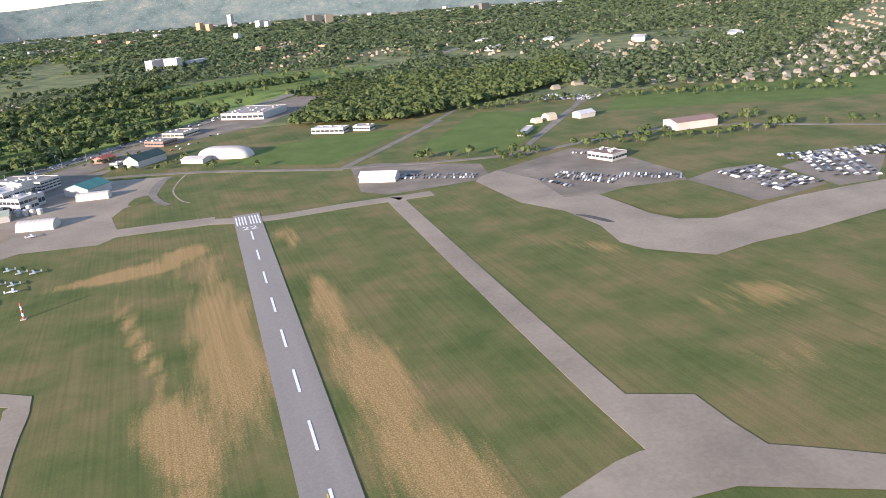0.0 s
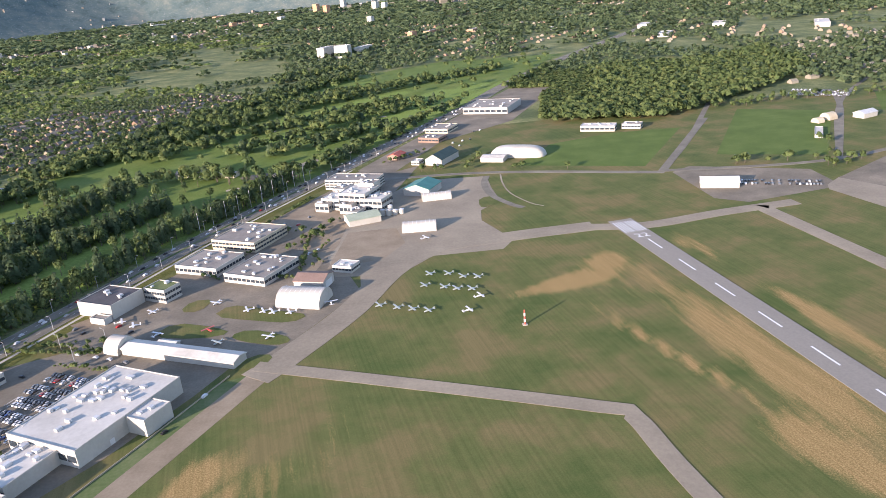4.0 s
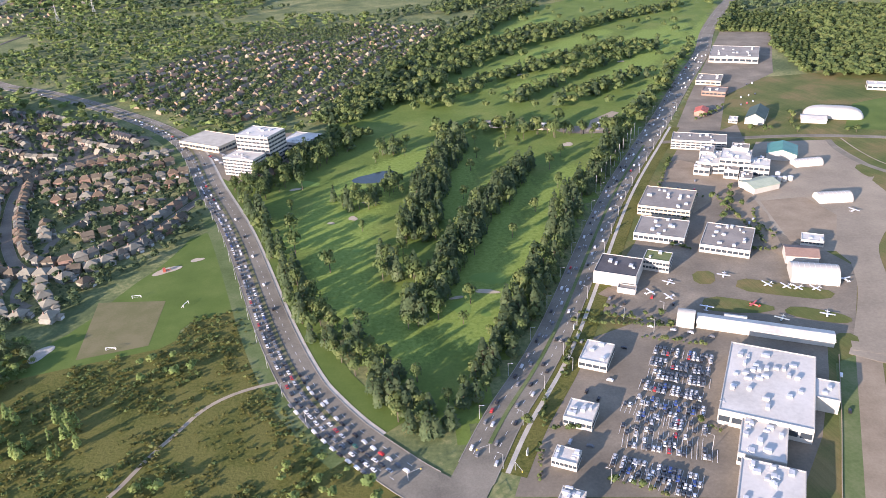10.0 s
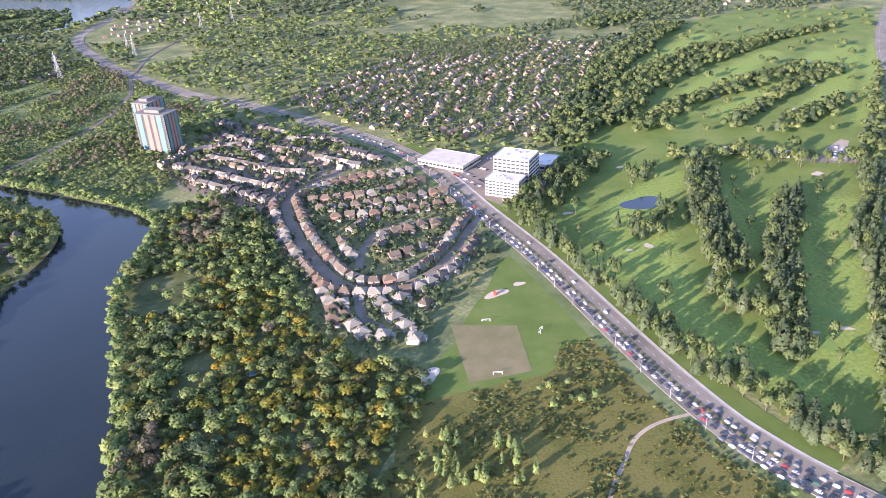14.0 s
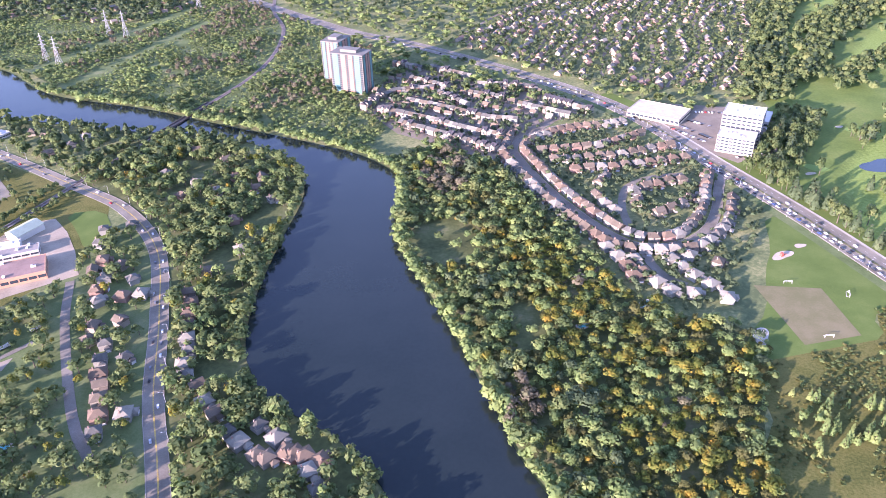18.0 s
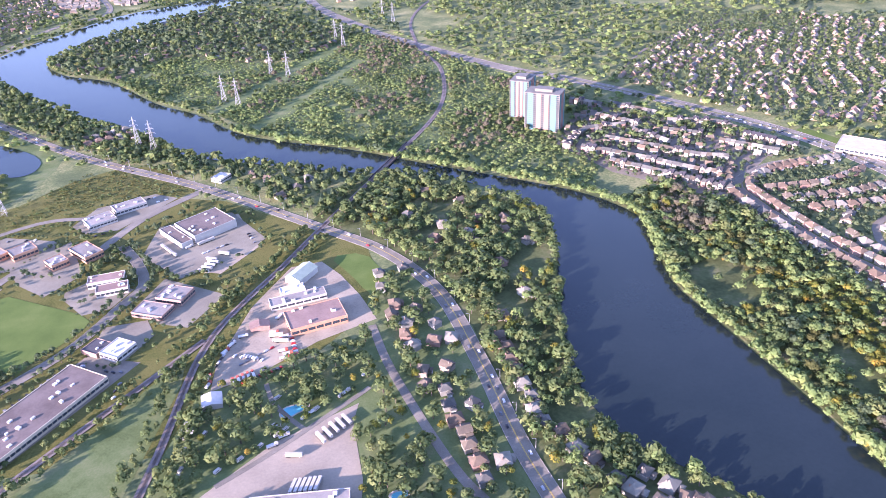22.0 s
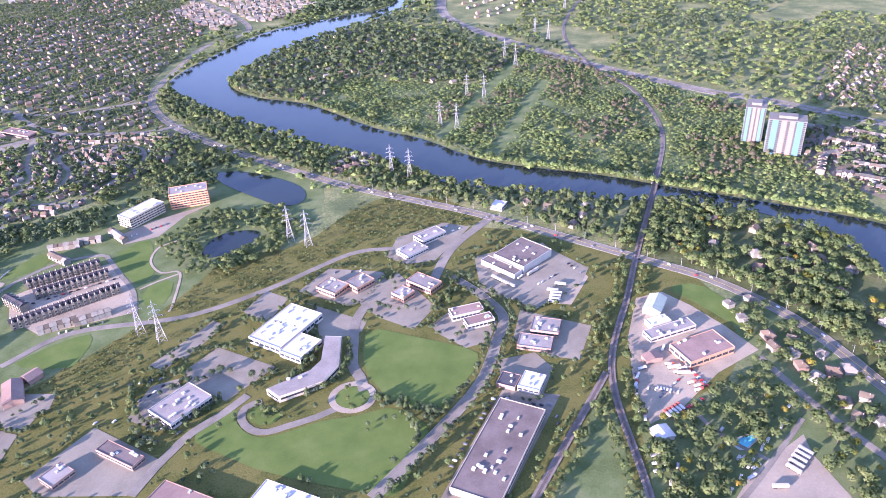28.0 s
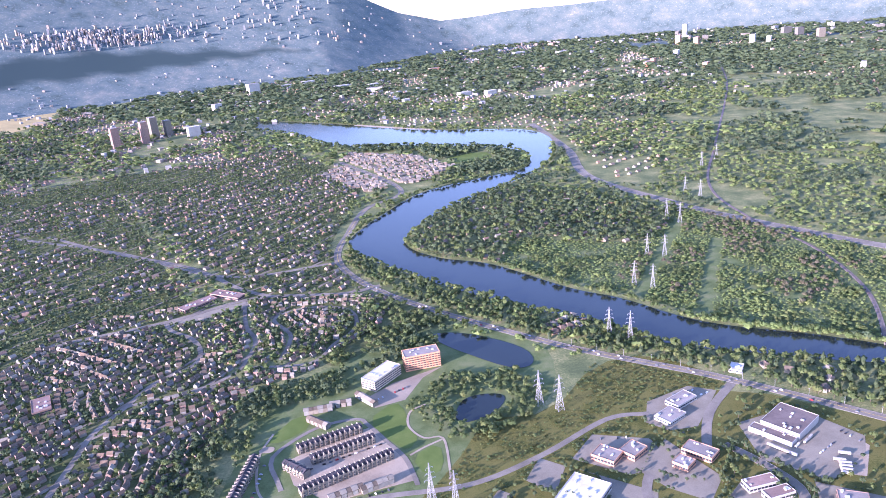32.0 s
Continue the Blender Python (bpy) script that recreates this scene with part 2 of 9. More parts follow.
def box(w, d, h, x=0.0, y=0.0, z=0.0, turn=0.0, bevel=0.0):
    bm = bmesh.new()
    block(bm, x, y, z, w, d, h, turn, bevel)
    return bm


def spline(points, step=6.0):
    """A smooth line through the points, at even steps."""
    p = [np.array(q, float) for q in points]
    p = [2 * p[0] - p[1]] + p + [2 * p[-1] - p[-2]]
    out = []
    for i in range(1, len(p) - 2):
        n = max(2, int(np.linalg.norm(p[i + 1] - p[i]) / step))
        for k in range(n):
            t = k / n
            a, b, c, d = p[i - 1], p[i], p[i + 1], p[i + 2]
            out.append(0.5 * (2 * b + (c - a) * t + (2 * a - 5 * b + 4 * c - d) * t * t + (3 * b - a - 3 * c + d) * t ** 3))
    out.append(p[-2])
    return np.array(out)


def offset_line(line, off):
    t = np.gradient(line, axis=0)
    t /= np.linalg.norm(t, axis=1)[:, None] + 1e-9
    return line + np.stack([-t[:, 1], t[:, 0]], 1) * off


def ribbon(name, line, left, right, z, mat, thick=0.0, parent=None):
    a, b = offset_line(line, left), offset_line(line, -right)
    n = len(line)
    v = [(*p, z) for p in a] + [(*p, z) for p in b]
    f = [(i, n + i, n + i + 1, i + 1) for i in range(n - 1)]
    if thick:
        v += [(*p, z - thick) for p in a] + [(*p, z - thick) for p in b]
        f += [(i, i + 1, 2 * n + i + 1, 2 * n + i) for i in range(n - 1)] + [(n + i, 3 * n + i, 3 * n + i + 1, n + i + 1) for i in range(n - 1)]
        f += [(0, 2 * n, 3 * n, n), (n - 1, 2 * n - 1, 4 * n - 1, 3 * n - 1)]
    return link_mesh(name, v, f, mat, parent)


def sheet(name, poly, z, mat, thick=0.0, smooth_edge=0):
    """A flat piece of ground with that outline."""
    pts = [np.array(p, float) for p in poly]
    for _ in range(smooth_edge):
        pts = [q for i, p in enumerate(pts) for q in (0.75 * p + 0.25 * pts[(i + 1) % len(pts)], 0.25 * p + 0.75 * pts[(i + 1) % len(pts)])]
    bm = bmesh.new()
    vs = [bm.verts.new((*p, z)) for p in pts]
    f = bm.faces.new(vs)
    f.normal_update()
    if f.normal.z < 0:
        f.normal_flip()
    bmesh.ops.triangulate(bm, faces=[f])
    if thick:
        r = bmesh.ops.extrude_face_region(bm, geom=bm.faces[:])
        for v in r["geom"]:
            if isinstance(v, bmesh.types.BMVert):
                v.co.z -= thick
    return part(name, bm, mat)


def inside(poly, pts):
    p = np.array(poly, float)
    x, y = pts[:, 0], pts[:, 1]
    res = np.zeros(len(pts), bool)
    for (x0, y0), (x1, y1) in zip(p, np.roll(p, -1, 0)):
        hit = ((y0 > y) != (y1 > y)) & (x < (x1 - x0) * (y - y0) / ((y1 - y0) + 1e-12) + x0)
        res ^= hit
    return res


def line_distance(line, pts):
    d = np.full(len(pts), 1e9)
    line = np.array(line, float)
    for a, b in zip(line[:-1], line[1:]):
        ab = b - a
        t = np.clip(((pts - a) @ ab) / (ab @ ab + 1e-9), 0, 1)
        d = np.minimum(d, np.linalg.norm(pts - a - t[:, None] * ab, axis=1))
    return d


def scatter(poly, spacing, rng, jitter=0.45):
    p = np.array(poly, float)
    lo, hi = p.min(0), p.max(0)
    gx, gy = np.meshgrid(np.arange(lo[0], hi[0], spacing), np.arange(lo[1], hi[1], spacing * 0.87))
    gx = gx + (np.arange(gx.shape[0]) % 2)[:, None] * spacing / 2
    q = np.stack([gx.ravel(), gy.ravel()], 1)
    q = q + rng.uniform(-jitter, jitter, q.shape) * spacing
    return q[inside(poly, q)]


def value_noise(pts, scale, seed=0):
    """Smooth noise from 0 to 1 over the plan."""
    r = np.random.default_rng(seed)
    t = r.random((64, 64))
    q = pts * scale + 1000.0
    i = np.floor(q).astype(int)
    f = q - i
    f = f * f * (3 - 2 * f)
    x0, y0 = i[:, 0] % 64, i[:, 1] % 64
    x1, y1 = (x0 + 1) % 64, (y0 + 1) % 64
    return (t[x0, y0] * (1 - f[:, 0]) + t[x1, y0] * f[:, 0]) * (1 - f[:, 1]) + (t[x0, y1] * (1 - f[:, 0]) + t[x1, y1] * f[:, 0]) * f[:, 1]


# ---- trees ----
def crown_shape(seed, leaves, kind):
    """Loose triangles for the leaf clumps of one crown, one unit high, round the origin."""
    r = np.random.default_rng(seed)
    if kind == "conifer":
        h = 1 - np.sqrt(r.random(leaves))
        ang = r.random(leaves) * 2 * np.pi
        rad = 0.21 * (1 - h) ** 0.8 * (0.75 + 0.4 * r.random(leaves)) + 0.01
        c = np.stack([np.cos(ang) * rad, np.sin(ang) * rad, 0.12 + 0.88 * h], 1)
        nrm = np.stack([np.cos(ang), np.sin(ang), 0 * ang + 0.75], 1)
        size = 0.10
    else:
        lobes = 7 if kind == "broad" else 4
        la = r.random(lobes) * 2 * np.pi
        lr = 0.17 * np.sqrt(r.random(lobes)) * (1.25 if kind == "broad" else 0.75)
        centre = np.stack([np.cos(la) * lr, np.sin(la) * lr, 0.44 + 0.34 * r.random(lobes)], 1)
        centre[0] = (0, 0, 0.74)
        radius = 0.16 + 0.09 * r.random(lobes)
        k = r.integers(0, lobes, leaves)
        d = r.normal(size=(leaves, 3))
        d[:, 2] = np.abs(d[:, 2]) * 0.9 - 0.25
        d /= np.linalg.norm(d, axis=1)[:, None]
        c = centre[k] + d * radius[k][:, None] * (0.85 + 0.25 * r.random((leaves, 1)))
        nrm = d
        size = 0.115
    size *= (130 / leaves) ** 0.42 * (0.74 if leaves >= 90 else 0.95)
    nrm = nrm + r.normal(size=(leaves, 3)) * 0.38
    nrm /= np.linalg.norm(nrm, axis=1)[:, None]
    u = np.cross(nrm, r.normal(size=(leaves, 3)))
    u /= np.linalg.norm(u, axis=1)[:, None]
    w = np.cross(nrm, u)
    s = size * (0.7 + 0.6 * r.random((leaves, 1)))
    tri = np.stack([c + u * s, c - 0.5 * u * s + 0.87 * w * s, c - 0.5 * u * s - 0.87 * w * s], 1)
    tri[:, :, 2] = np.maximum(tri[:, :, 2], 0.02)
    soft = 0.62 * (c - (0, 0, 0.45 if kind != "conifer" else 0.25)) / 0.3 + 0.38 * nrm
    soft /= np.linalg.norm(soft, axis=1)[:, None] + 1e-9
    flip = (soft * nrm).sum(1) < 0.15
    soft[flip] = nrm[flip]
    return tri.reshape(-1, 3), np.repeat(soft, 3, axis=0)


def trunk_shape(limbs=True):
    """A tapered trunk with limbs, as triangles, one unit of tree high."""
    tris = []

    def tube(a, b, ra, rb, n=5):
        a, b = np.array(a), np.array(b)
        for i in range(n):
            t0, t1 = 2 * np.pi * i / n, 2 * np.pi * (i + 1) / n
            o = [np.array((np.cos(t), np.sin(t), 0)) for t in (t0, t1)]
            p = [a + o[0] * ra, a + o[1] * ra, b + o[1] * rb, b + o[0] * rb]
            tris.extend([p[0], p[1], p[2], p[0], p[2], p[3]])
    tube((0, 0, -0.01), (0, 0, 0.62), 0.028, 0.010)
    if limbs:
        for k in range(4):
            a = k * 1.7
            tube((0, 0, 0.26 + 0.07 * k), (0.15 * np.cos(a), 0.15 * np.sin(a), 0.5 + 0.07 * k), 0.011, 0.004, 3)
    return np.array(tris)


def tri_mesh(name, co, mats, slots=None, normals=None):
    n = len(co)
    me = bpy.data.meshes.new(name)
    me.vertices.add(n)
    me.vertices.foreach_set("co", co.astype(np.float32).ravel())
    me.loops.add(n)
    me.loops.foreach_set("vertex_index", np.arange(n, dtype=np.int32))
    me.polygons.add(n // 3)
    me.polygons.foreach_set("loop_start", np.arange(0, n, 3, dtype=np.int32))
    me.polygons.foreach_set("loop_total", np.full(n // 3, 3, dtype=np.int32))
    for m in mats:
        me.materials.append(m)
    if slots is not None:
        me.polygons.foreach_set("material_index", slots.astype(np.int32))
    me.update()
    if normals is not None:
        me.polygons.foreach_set("use_smooth", np.ones(n // 3, dtype=bool))
        me.normals_split_custom_set_from_vertices(normals)
    return me


def woods(name, pts, heights, mat, label, kind="broad", leaves=60, trunks=False, seed=0, spread=1.0, z=0.0):
    """One stand of trees, too many to count, as one piece."""
    if len(pts) == 0:
        return None
    r = np.random.default_rng(seed + 7)
    shapes = [crown_shape(seed * 13 + k, leaves, kind) for k in range(6)]
    if trunks:
        tk = trunk_shape(False)
        around = tk * (1, 1, 0) + (1e-4, 0, 0)
        around /= np.linalg.norm(around, axis=1)[:, None]
        shapes = [(np.concatenate([s, tk]), np.concatenate([q, around])) for s, q in shapes]
    which = r.integers(0, 6, len(pts))
    ang = r.random(len(pts)) * 2 * np.pi
    wid = heights * spread * r.uniform(0.85, 1.25, len(pts))
    out, slot, facing = [], [], []
    for k in range(6):
        sel = which == k
        if not sel.any():
            continue
        s, q = shapes[k]
        ca, sa = np.cos(ang[sel])[:, None], np.sin(ang[sel])[:, None]
        x = (s[None, :, 0] * ca - s[None, :, 1] * sa) * wid[sel][:, None] + pts[sel][:, :1]
        y = (s[None, :, 0] * sa + s[None, :, 1] * ca) * wid[sel][:, None] + pts[sel][:, 1:2]
        zz = s[None, :, 2] * heights[sel][:, None] + z
        out.append(np.stack([x, y, zz], 2).reshape(-1, 3))
        facing.append(np.stack([q[None, :, 0] * ca - q[None, :, 1] * sa, q[None, :, 0] * sa + q[None, :, 1] * ca, np.broadcast_to(q[None, :, 2], x.shape)], 2).reshape(-1, 3))
        if trunks:
            slot.append(np.tile(np.concatenate([np.zeros(leaves), np.ones(len(tk) // 3)]), sel.sum()))
    me = tri_mesh(name, np.concatenate(out), [mat, BARK] if trunks else [mat], np.concatenate(slot) if trunks else None, np.concatenate(facing))
    return tagged(new(name, me), label, "trees", "", "stuff")

# ---- the plan, in metres ----
ZONE = {}
ZONE["hedge_parkway"] = [(-465, 442), (-446, 390), (-414, 305), (-403, 284), (-393, 272), (-386, 259), (-379, 245), (-372, 234), (-365, 223), (-360, 216)]
ZONE["hedge_arterial"] = [(-212, 500), (-250, 428), (-273, 396), (-283, 366), (-294, 337), (-309, 311), (-321, 285), (-334, 255), (-352, 225)]
ZONE["row_a"] = [(-325, 515), (-340, 468), (-351, 426), (-357, 390), (-364, 364)]
ZONE["row_b"] = [(-289, 458), (-311, 414), (-329, 378), (-341, 347), (-352, 320), (-361, 300), (-365, 284)]
ZONE["row_c"] = [(-380, 347), (-371, 334), (-363, 318)]
ZONE["row_d"] = [(-411, 428), (-386, 416), (-366, 456)]
ZONE["row_e"] = [(-384, 505), (-353, 510)]
ZONE["hedge_office"] = [(-398, 550), (-430, 498), (-461, 446)]
ZONE["row_club"] = [(-346, 539), (-296, 535), (-254, 514), (-202, 503)]
ZONE["row_g"] = [(-416, 581), (-354, 734), (-302, 846), (-186, 1033)]
ZONE["row_h"] = [(-340, 601), (-296, 659), (-236, 703), (-124, 773)]
ZONE["row_i"] = [(-277, 595), (-187, 690), (-93, 764)]
ZONE["row_j"] = [(-245, 580), (-144, 658)]
ZONE["row_k"] = [(-202, 516), (-101, 677), (67, 947)]
ZONE["row_l"] = [(-406, 594), (-346, 662), (-293, 776), (-181, 886)]
ZONE["row_m"] = [(-300, 1040), (-182, 1138)]
ZONE["row_n"] = [(-354, 621), (-299, 731), (-134, 887), (6, 969)]
ZONE["forest_bank"] = [(-702, 487), (-671, 512), (-635, 478), (-610, 418), (-572, 320), (-551, 305), (-530, 299), (-522, 282), (-529, 260), (-545, 230), (-546, 200), (-540, 150), (-550, 100), (-588, 100), (-618, 180), (-645, 247), (-664, 309), (-691, 374), (-697, 412), (-698, 450)]
ZONE["forest_gold"] = [(-640, 385), (-606, 372), (-575, 330), (-546, 302), (-532, 284), (-542, 240), (-546, 180), (-590, 180), (-604, 250), (-622, 310)]
ZONE["peninsula"] = [(-1301, 890), (-1300, 936), (-1256, 1047), (-1185, 1159), (-1056, 1094), (-967, 986), (-938, 980), (-1009, 852), (-1074, 874), (-1157, 899), (-1189, 812), (-1260, 848)]
ZONE["lawn_round_n"] = [(-1090, 387), (-1057, 374), (-1021, 360), (-1021, 346), (-1035, 322), (-1040, 307), (-1071, 317), (-1077, 329), (-1084, 339), (-1089, 354)]
ZONE["lawn_round_s"] = [(-1173, 293), (-1164, 310), (-1152, 316), (-1153, 307), (-1144, 296), (-1132, 292), (-1104, 305), (-1090, 306), (-1065, 315), (-1045, 293), (-1055, 270), (-1062, 253), (-1069, 253), (-1126, 268), (-1159, 285)]
ZONE["pond_condo"] = [(-1258, 630), (-1225, 633), (-1166, 598), (-1156, 565), (-1175, 554), (-1216, 586), (-1238, 605)]
ZONE["pond_small"] = [(-1223, 496), (-1214, 517), (-1182, 518), (-1188, 494), (-1206, 479), (-1221, 476)]
ZONE["park_condo"] = [(-1291, 484), (-1272, 512), (-1261, 495), (-1258, 475), (-1247, 461), (-1254, 443), (-1267, 455)]
ZONE["park_condo_b"] = [(-1251, 436), (-1232, 454), (-1226, 422), (-1238, 413)]
ZONE["townhouse_lot"] = [(-1341, 434), (-1311, 462), (-1284, 476), (-1255, 437), (-1243, 411), (-1299, 389), (-1328, 408)]
ZONE["mall_lot"] = [(-303, 261), (-268, 275), (-209, 244), (-218, 227), (-237, 197), (-257, 173), (-340, 185), (-332, 204), (-319, 231)]
ZONE["plaza_lot"] = [(-270, 316), (-253, 342), (-228, 395), (-182, 472), (-128, 506), (-161, 395), (-173, 331), (-164, 299), (-197, 246), (-262, 265), (-290, 286)]
ZONE["strip_lot"] = [(-183, 484), (-139, 570), (-13, 806), (33, 785), (-41, 630), (-106, 576), (-159, 465)]
ZONE["apron_east"] = [(-137, 357), (-123, 361), (-88, 346), (-98, 330), (-131, 331), (-151, 308), (-185, 243), (-192, 239), (-195, 245), (-164, 299), (-165, 329), (-162, 371)]
ZONE["shoulder"] = [(-202, 237), (-191, 239), (-229, 169), (-239, 170)]
ZONE["verge"] = [(-212, 233), (-202, 237), (-239, 170), (-245, 171)]
ZONE["quad_a"] = [(-240, 298), (-237, 309), (-227, 308), (-231, 296)]
ZONE["quad_b"] = [(-225, 290), (-219, 300), (-207, 294), (-195, 287), (-184, 281), (-191, 275), (-206, 281)]
ZONE["quad_c"] = [(-246, 277), (-239, 288), (-222, 280), (-213, 272), (-226, 270)]
ZONE["quad_d"] = [(-214, 270), (-207, 274), (-192, 265), (-189, 259), (-195, 257), (-209, 264)]
ZONE["quad_e"] = [(-210, 241), (-202, 252), (-194, 250), (-197, 242)]
ZONE["se_lots"] = [(96, 382), (152, 418), (168, 398), (180, 336), (175, 321), (144, 321), (127, 314), (111, 316)]
ZONE["se_lot_b"] = [(175, 321), (197, 333), (221, 334), (226, 288), (201, 279), (184, 276), (181, 294)]
ZONE["se_lot_c"] = [(227, 324), (272, 343), (284, 322), (248, 284), (228, 283)]
ZONE["club_lot"] = [(20, 426), (34, 435), (92, 403), (90, 368), (34, 358), (21, 370)]
ZONE["xroad"] = [(-191, 482), (-89, 470), (16, 428)]
ZONE["xroad2"] = [(16, 431), (99, 564)]
ZONE["xroad3"] = [(16, 431), (112, 417), (234, 444), (339, 387)]
ZONE["field_road"] = [(122, 424), (200, 550), (234, 615)]
ZONE["plantation"] = [(-24, 731), (38, 882), (191, 1051), (200, 945), (102, 770), (7, 670)]
ZONE["yard"] = [(-932, 366), (-918, 408), (-900, 414), (-886, 398), (-872, 376), (-860, 352), (-889, 333), (-915, 307), (-935, 295), (-938, 317)]
ZONE["trailer_lot"] = [(-925, 218), (-922, 229), (-896, 261), (-862, 285), (-863, 272), (-855, 239), (-853, 212)]
ZONE["brown_lot"] = [(-1013, 447), (-970, 483), (-944, 435), (-960, 403), (-1000, 411)]
ZONE["long_lot"] = [(-1042, 251), (-1009, 324), (-978, 319), (-1011, 250)]
ZONE["ind_road"] = [(-1074, 252), (-1048, 288), (-1021, 330), (-1009, 370), (-1004, 393), (-1018, 419), (-1036, 441)]
ZONE["ind_road2"] = [(-1051, 428), (-1036, 479), (-1005, 525)]
ZONE["loop_road"] = [(-1085, 327), (-1089, 339), (-1094, 349), (-1096, 370), (-1097, 393), (-1092, 410)]
ZONE["condo_road"] = [(-1307, 358), (-1277, 390), (-1209, 404), (-1160, 434), (-1110, 476), (-1078, 482)]
ZONE["condo_road2"] = [(-1232, 387), (-1304, 489), (-1342, 536), (-1341, 468), (-1335, 424), (-1300, 385)]
ZONE["ham_road"] = [(-862, 346), (-848, 307), (-819, 247), (-802, 223)]
ZONE["garden_lane"] = [(-858, 296), (-864, 289), (-879, 273), (-892, 259), (-905, 246), (-916, 236)]
ZONE["garden_lane2"] = [(-909, 300), (-903, 287), (-893, 276), (-884, 268)]
ZONE["row_hoods"] = [(-530, 550), (-554, 543), (-579, 538), (-597, 527), (-612, 514), (-618, 499), (-613, 475), (-606, 453), (-597, 428), (-588, 408), (-580, 393), (-571, 379), (-558, 368), (-542, 369), (-529, 375), (-517, 387), (-508, 403), (-501, 420), (-493, 442), (-484, 458)]
ZONE["res_road"] = [(-558, 368), (-558, 352), (-553, 338), (-545, 331)]
ZONE["res_road2"] = [(-561, 390), (-560, 415), (-551, 440), (-532, 452), (-512, 455)]
ZONE["path"] = [(-463, 212), (-451, 240), (-430, 250), (-415, 254)]
ZONE["west_rd"] = [(-1385, 841), (-1519, 812), (-1708, 923), (-1925, 1021)]
ZONE["lawn_c"] = [(-1364, 458), (-1346, 499), (-1331, 480), (-1350, 458)]
ZONE["lawn_d"] = [(-1303, 357), (-1291, 372), (-1267, 390), (-1260, 381), (-1261, 360), (-1263, 354)]
ZONE["town_loop"] = [(-1335, 402), (-1342, 415), (-1351, 432), (-1349, 449), (-1327, 477), (-1299, 487), (-1290, 480), (-1273, 458), (-1255, 435), (-1243, 405)]
ZONE["drive_west"] = [(-1098, 314), (-1109, 307), (-1123, 301), (-1133, 297), (-1142, 299), (-1149, 307), (-1149, 316), (-1141, 321)]
ZONE["gate_road"] = [(-1190, 257), (-1184, 275), (-1179, 286), (-1173, 298), (-1160, 312), (-1150, 326)]
ZONE["west_av"] = [(-1499, 398), (-1504, 445), (-1508, 477), (-1500, 517), (-1492, 556), (-1469, 587), (-1474, 615), (-1494, 643), (-1524, 664), (-1539, 685)]
ZONE["west_av2"] = [(-1640, 640), (-1539, 685), (-1464, 738), (-1402, 741), (-1354, 742), (-1320, 760)]
ZONE["west_av3"] = [(-1872, 1021), (-1728, 930), (-1582, 852), (-1484, 768), (-1438, 741)]
ZONE["west_row"] = [(-1500, 517), (-1446, 543), (-1424, 568), (-1421, 590), (-1424, 630), (-1446, 668), (-1470, 735)]
ZONE["west_row2"] = [(-1410, 577), (-1358, 582), (-1344, 618), (-1330, 652), (-1340, 690), (-1366, 706), (-1400, 704), (-1420, 680), (-1392, 640), (-1388, 590)]

LOTS_WEST = [
    [(-1537, 684), (-1505, 713), (-1458, 734), (-1457, 720), (-1497, 688), (-1519, 676)],
    [(-1206, 364), (-1190, 398), (-1180, 393), (-1196, 360)],
    [(-1193, 349), (-1178, 370), (-1139, 350), (-1161, 322), (-1185, 338)],
    [(-1141, 420), (-1090, 392), (-1092, 382), (-1116, 370), (-1126, 411)],
    [(-1097, 413), (-1074, 449), (-1047, 406), (-1060, 382), (-1083, 396)],
    [(-1049, 386), (-1037, 401), (-1008, 388), (-1014, 368), (-1028, 362), (-1046, 378)],
    [(-993, 399), (-951, 380), (-963, 348), (-980, 352), (-1000, 368)],
    [(-1010, 350), (-988, 356), (-979, 342), (-988, 317), (-1008, 321)],
    [(-1140, 429), (-1123, 457), (-1084, 450), (-1075, 421), (-1104, 410)],
    [(-1077, 498), (-1042, 519), (-1022, 511), (-1048, 463), (-1069, 459), (-1083, 470)],
    [(-1020, 466), (-975, 485), (-942, 446), (-950, 427), (-984, 398), (-997, 412), (-1017, 422)],
    [(-1190, 352), (-1179, 370), (-1140, 350), (-1162, 322), (-1192, 342)],
    [(-1212, 309), (-1208, 336), (-1194, 342), (-1178, 310), (-1191, 300)],
    [(-1216, 354), (-1189, 398), (-1181, 393), (-1205, 350)],
    [(-1281, 309), (-1261, 332), (-1259, 320), (-1274, 303)],
    [(-1248, 268), (-1227, 304), (-1181, 278), (-1192, 257), (-1236, 258)],
    [(-1172, 407), (-1162, 431), (-1145, 421), (-1154, 392)],
    [(-1337, 310), (-1324, 316), (-1303, 312), (-1267, 300), (-1266, 273), (-1317, 274)],
    [(-1296, 333), (-1260, 332), (-1265, 302), (-1304, 315)],
]

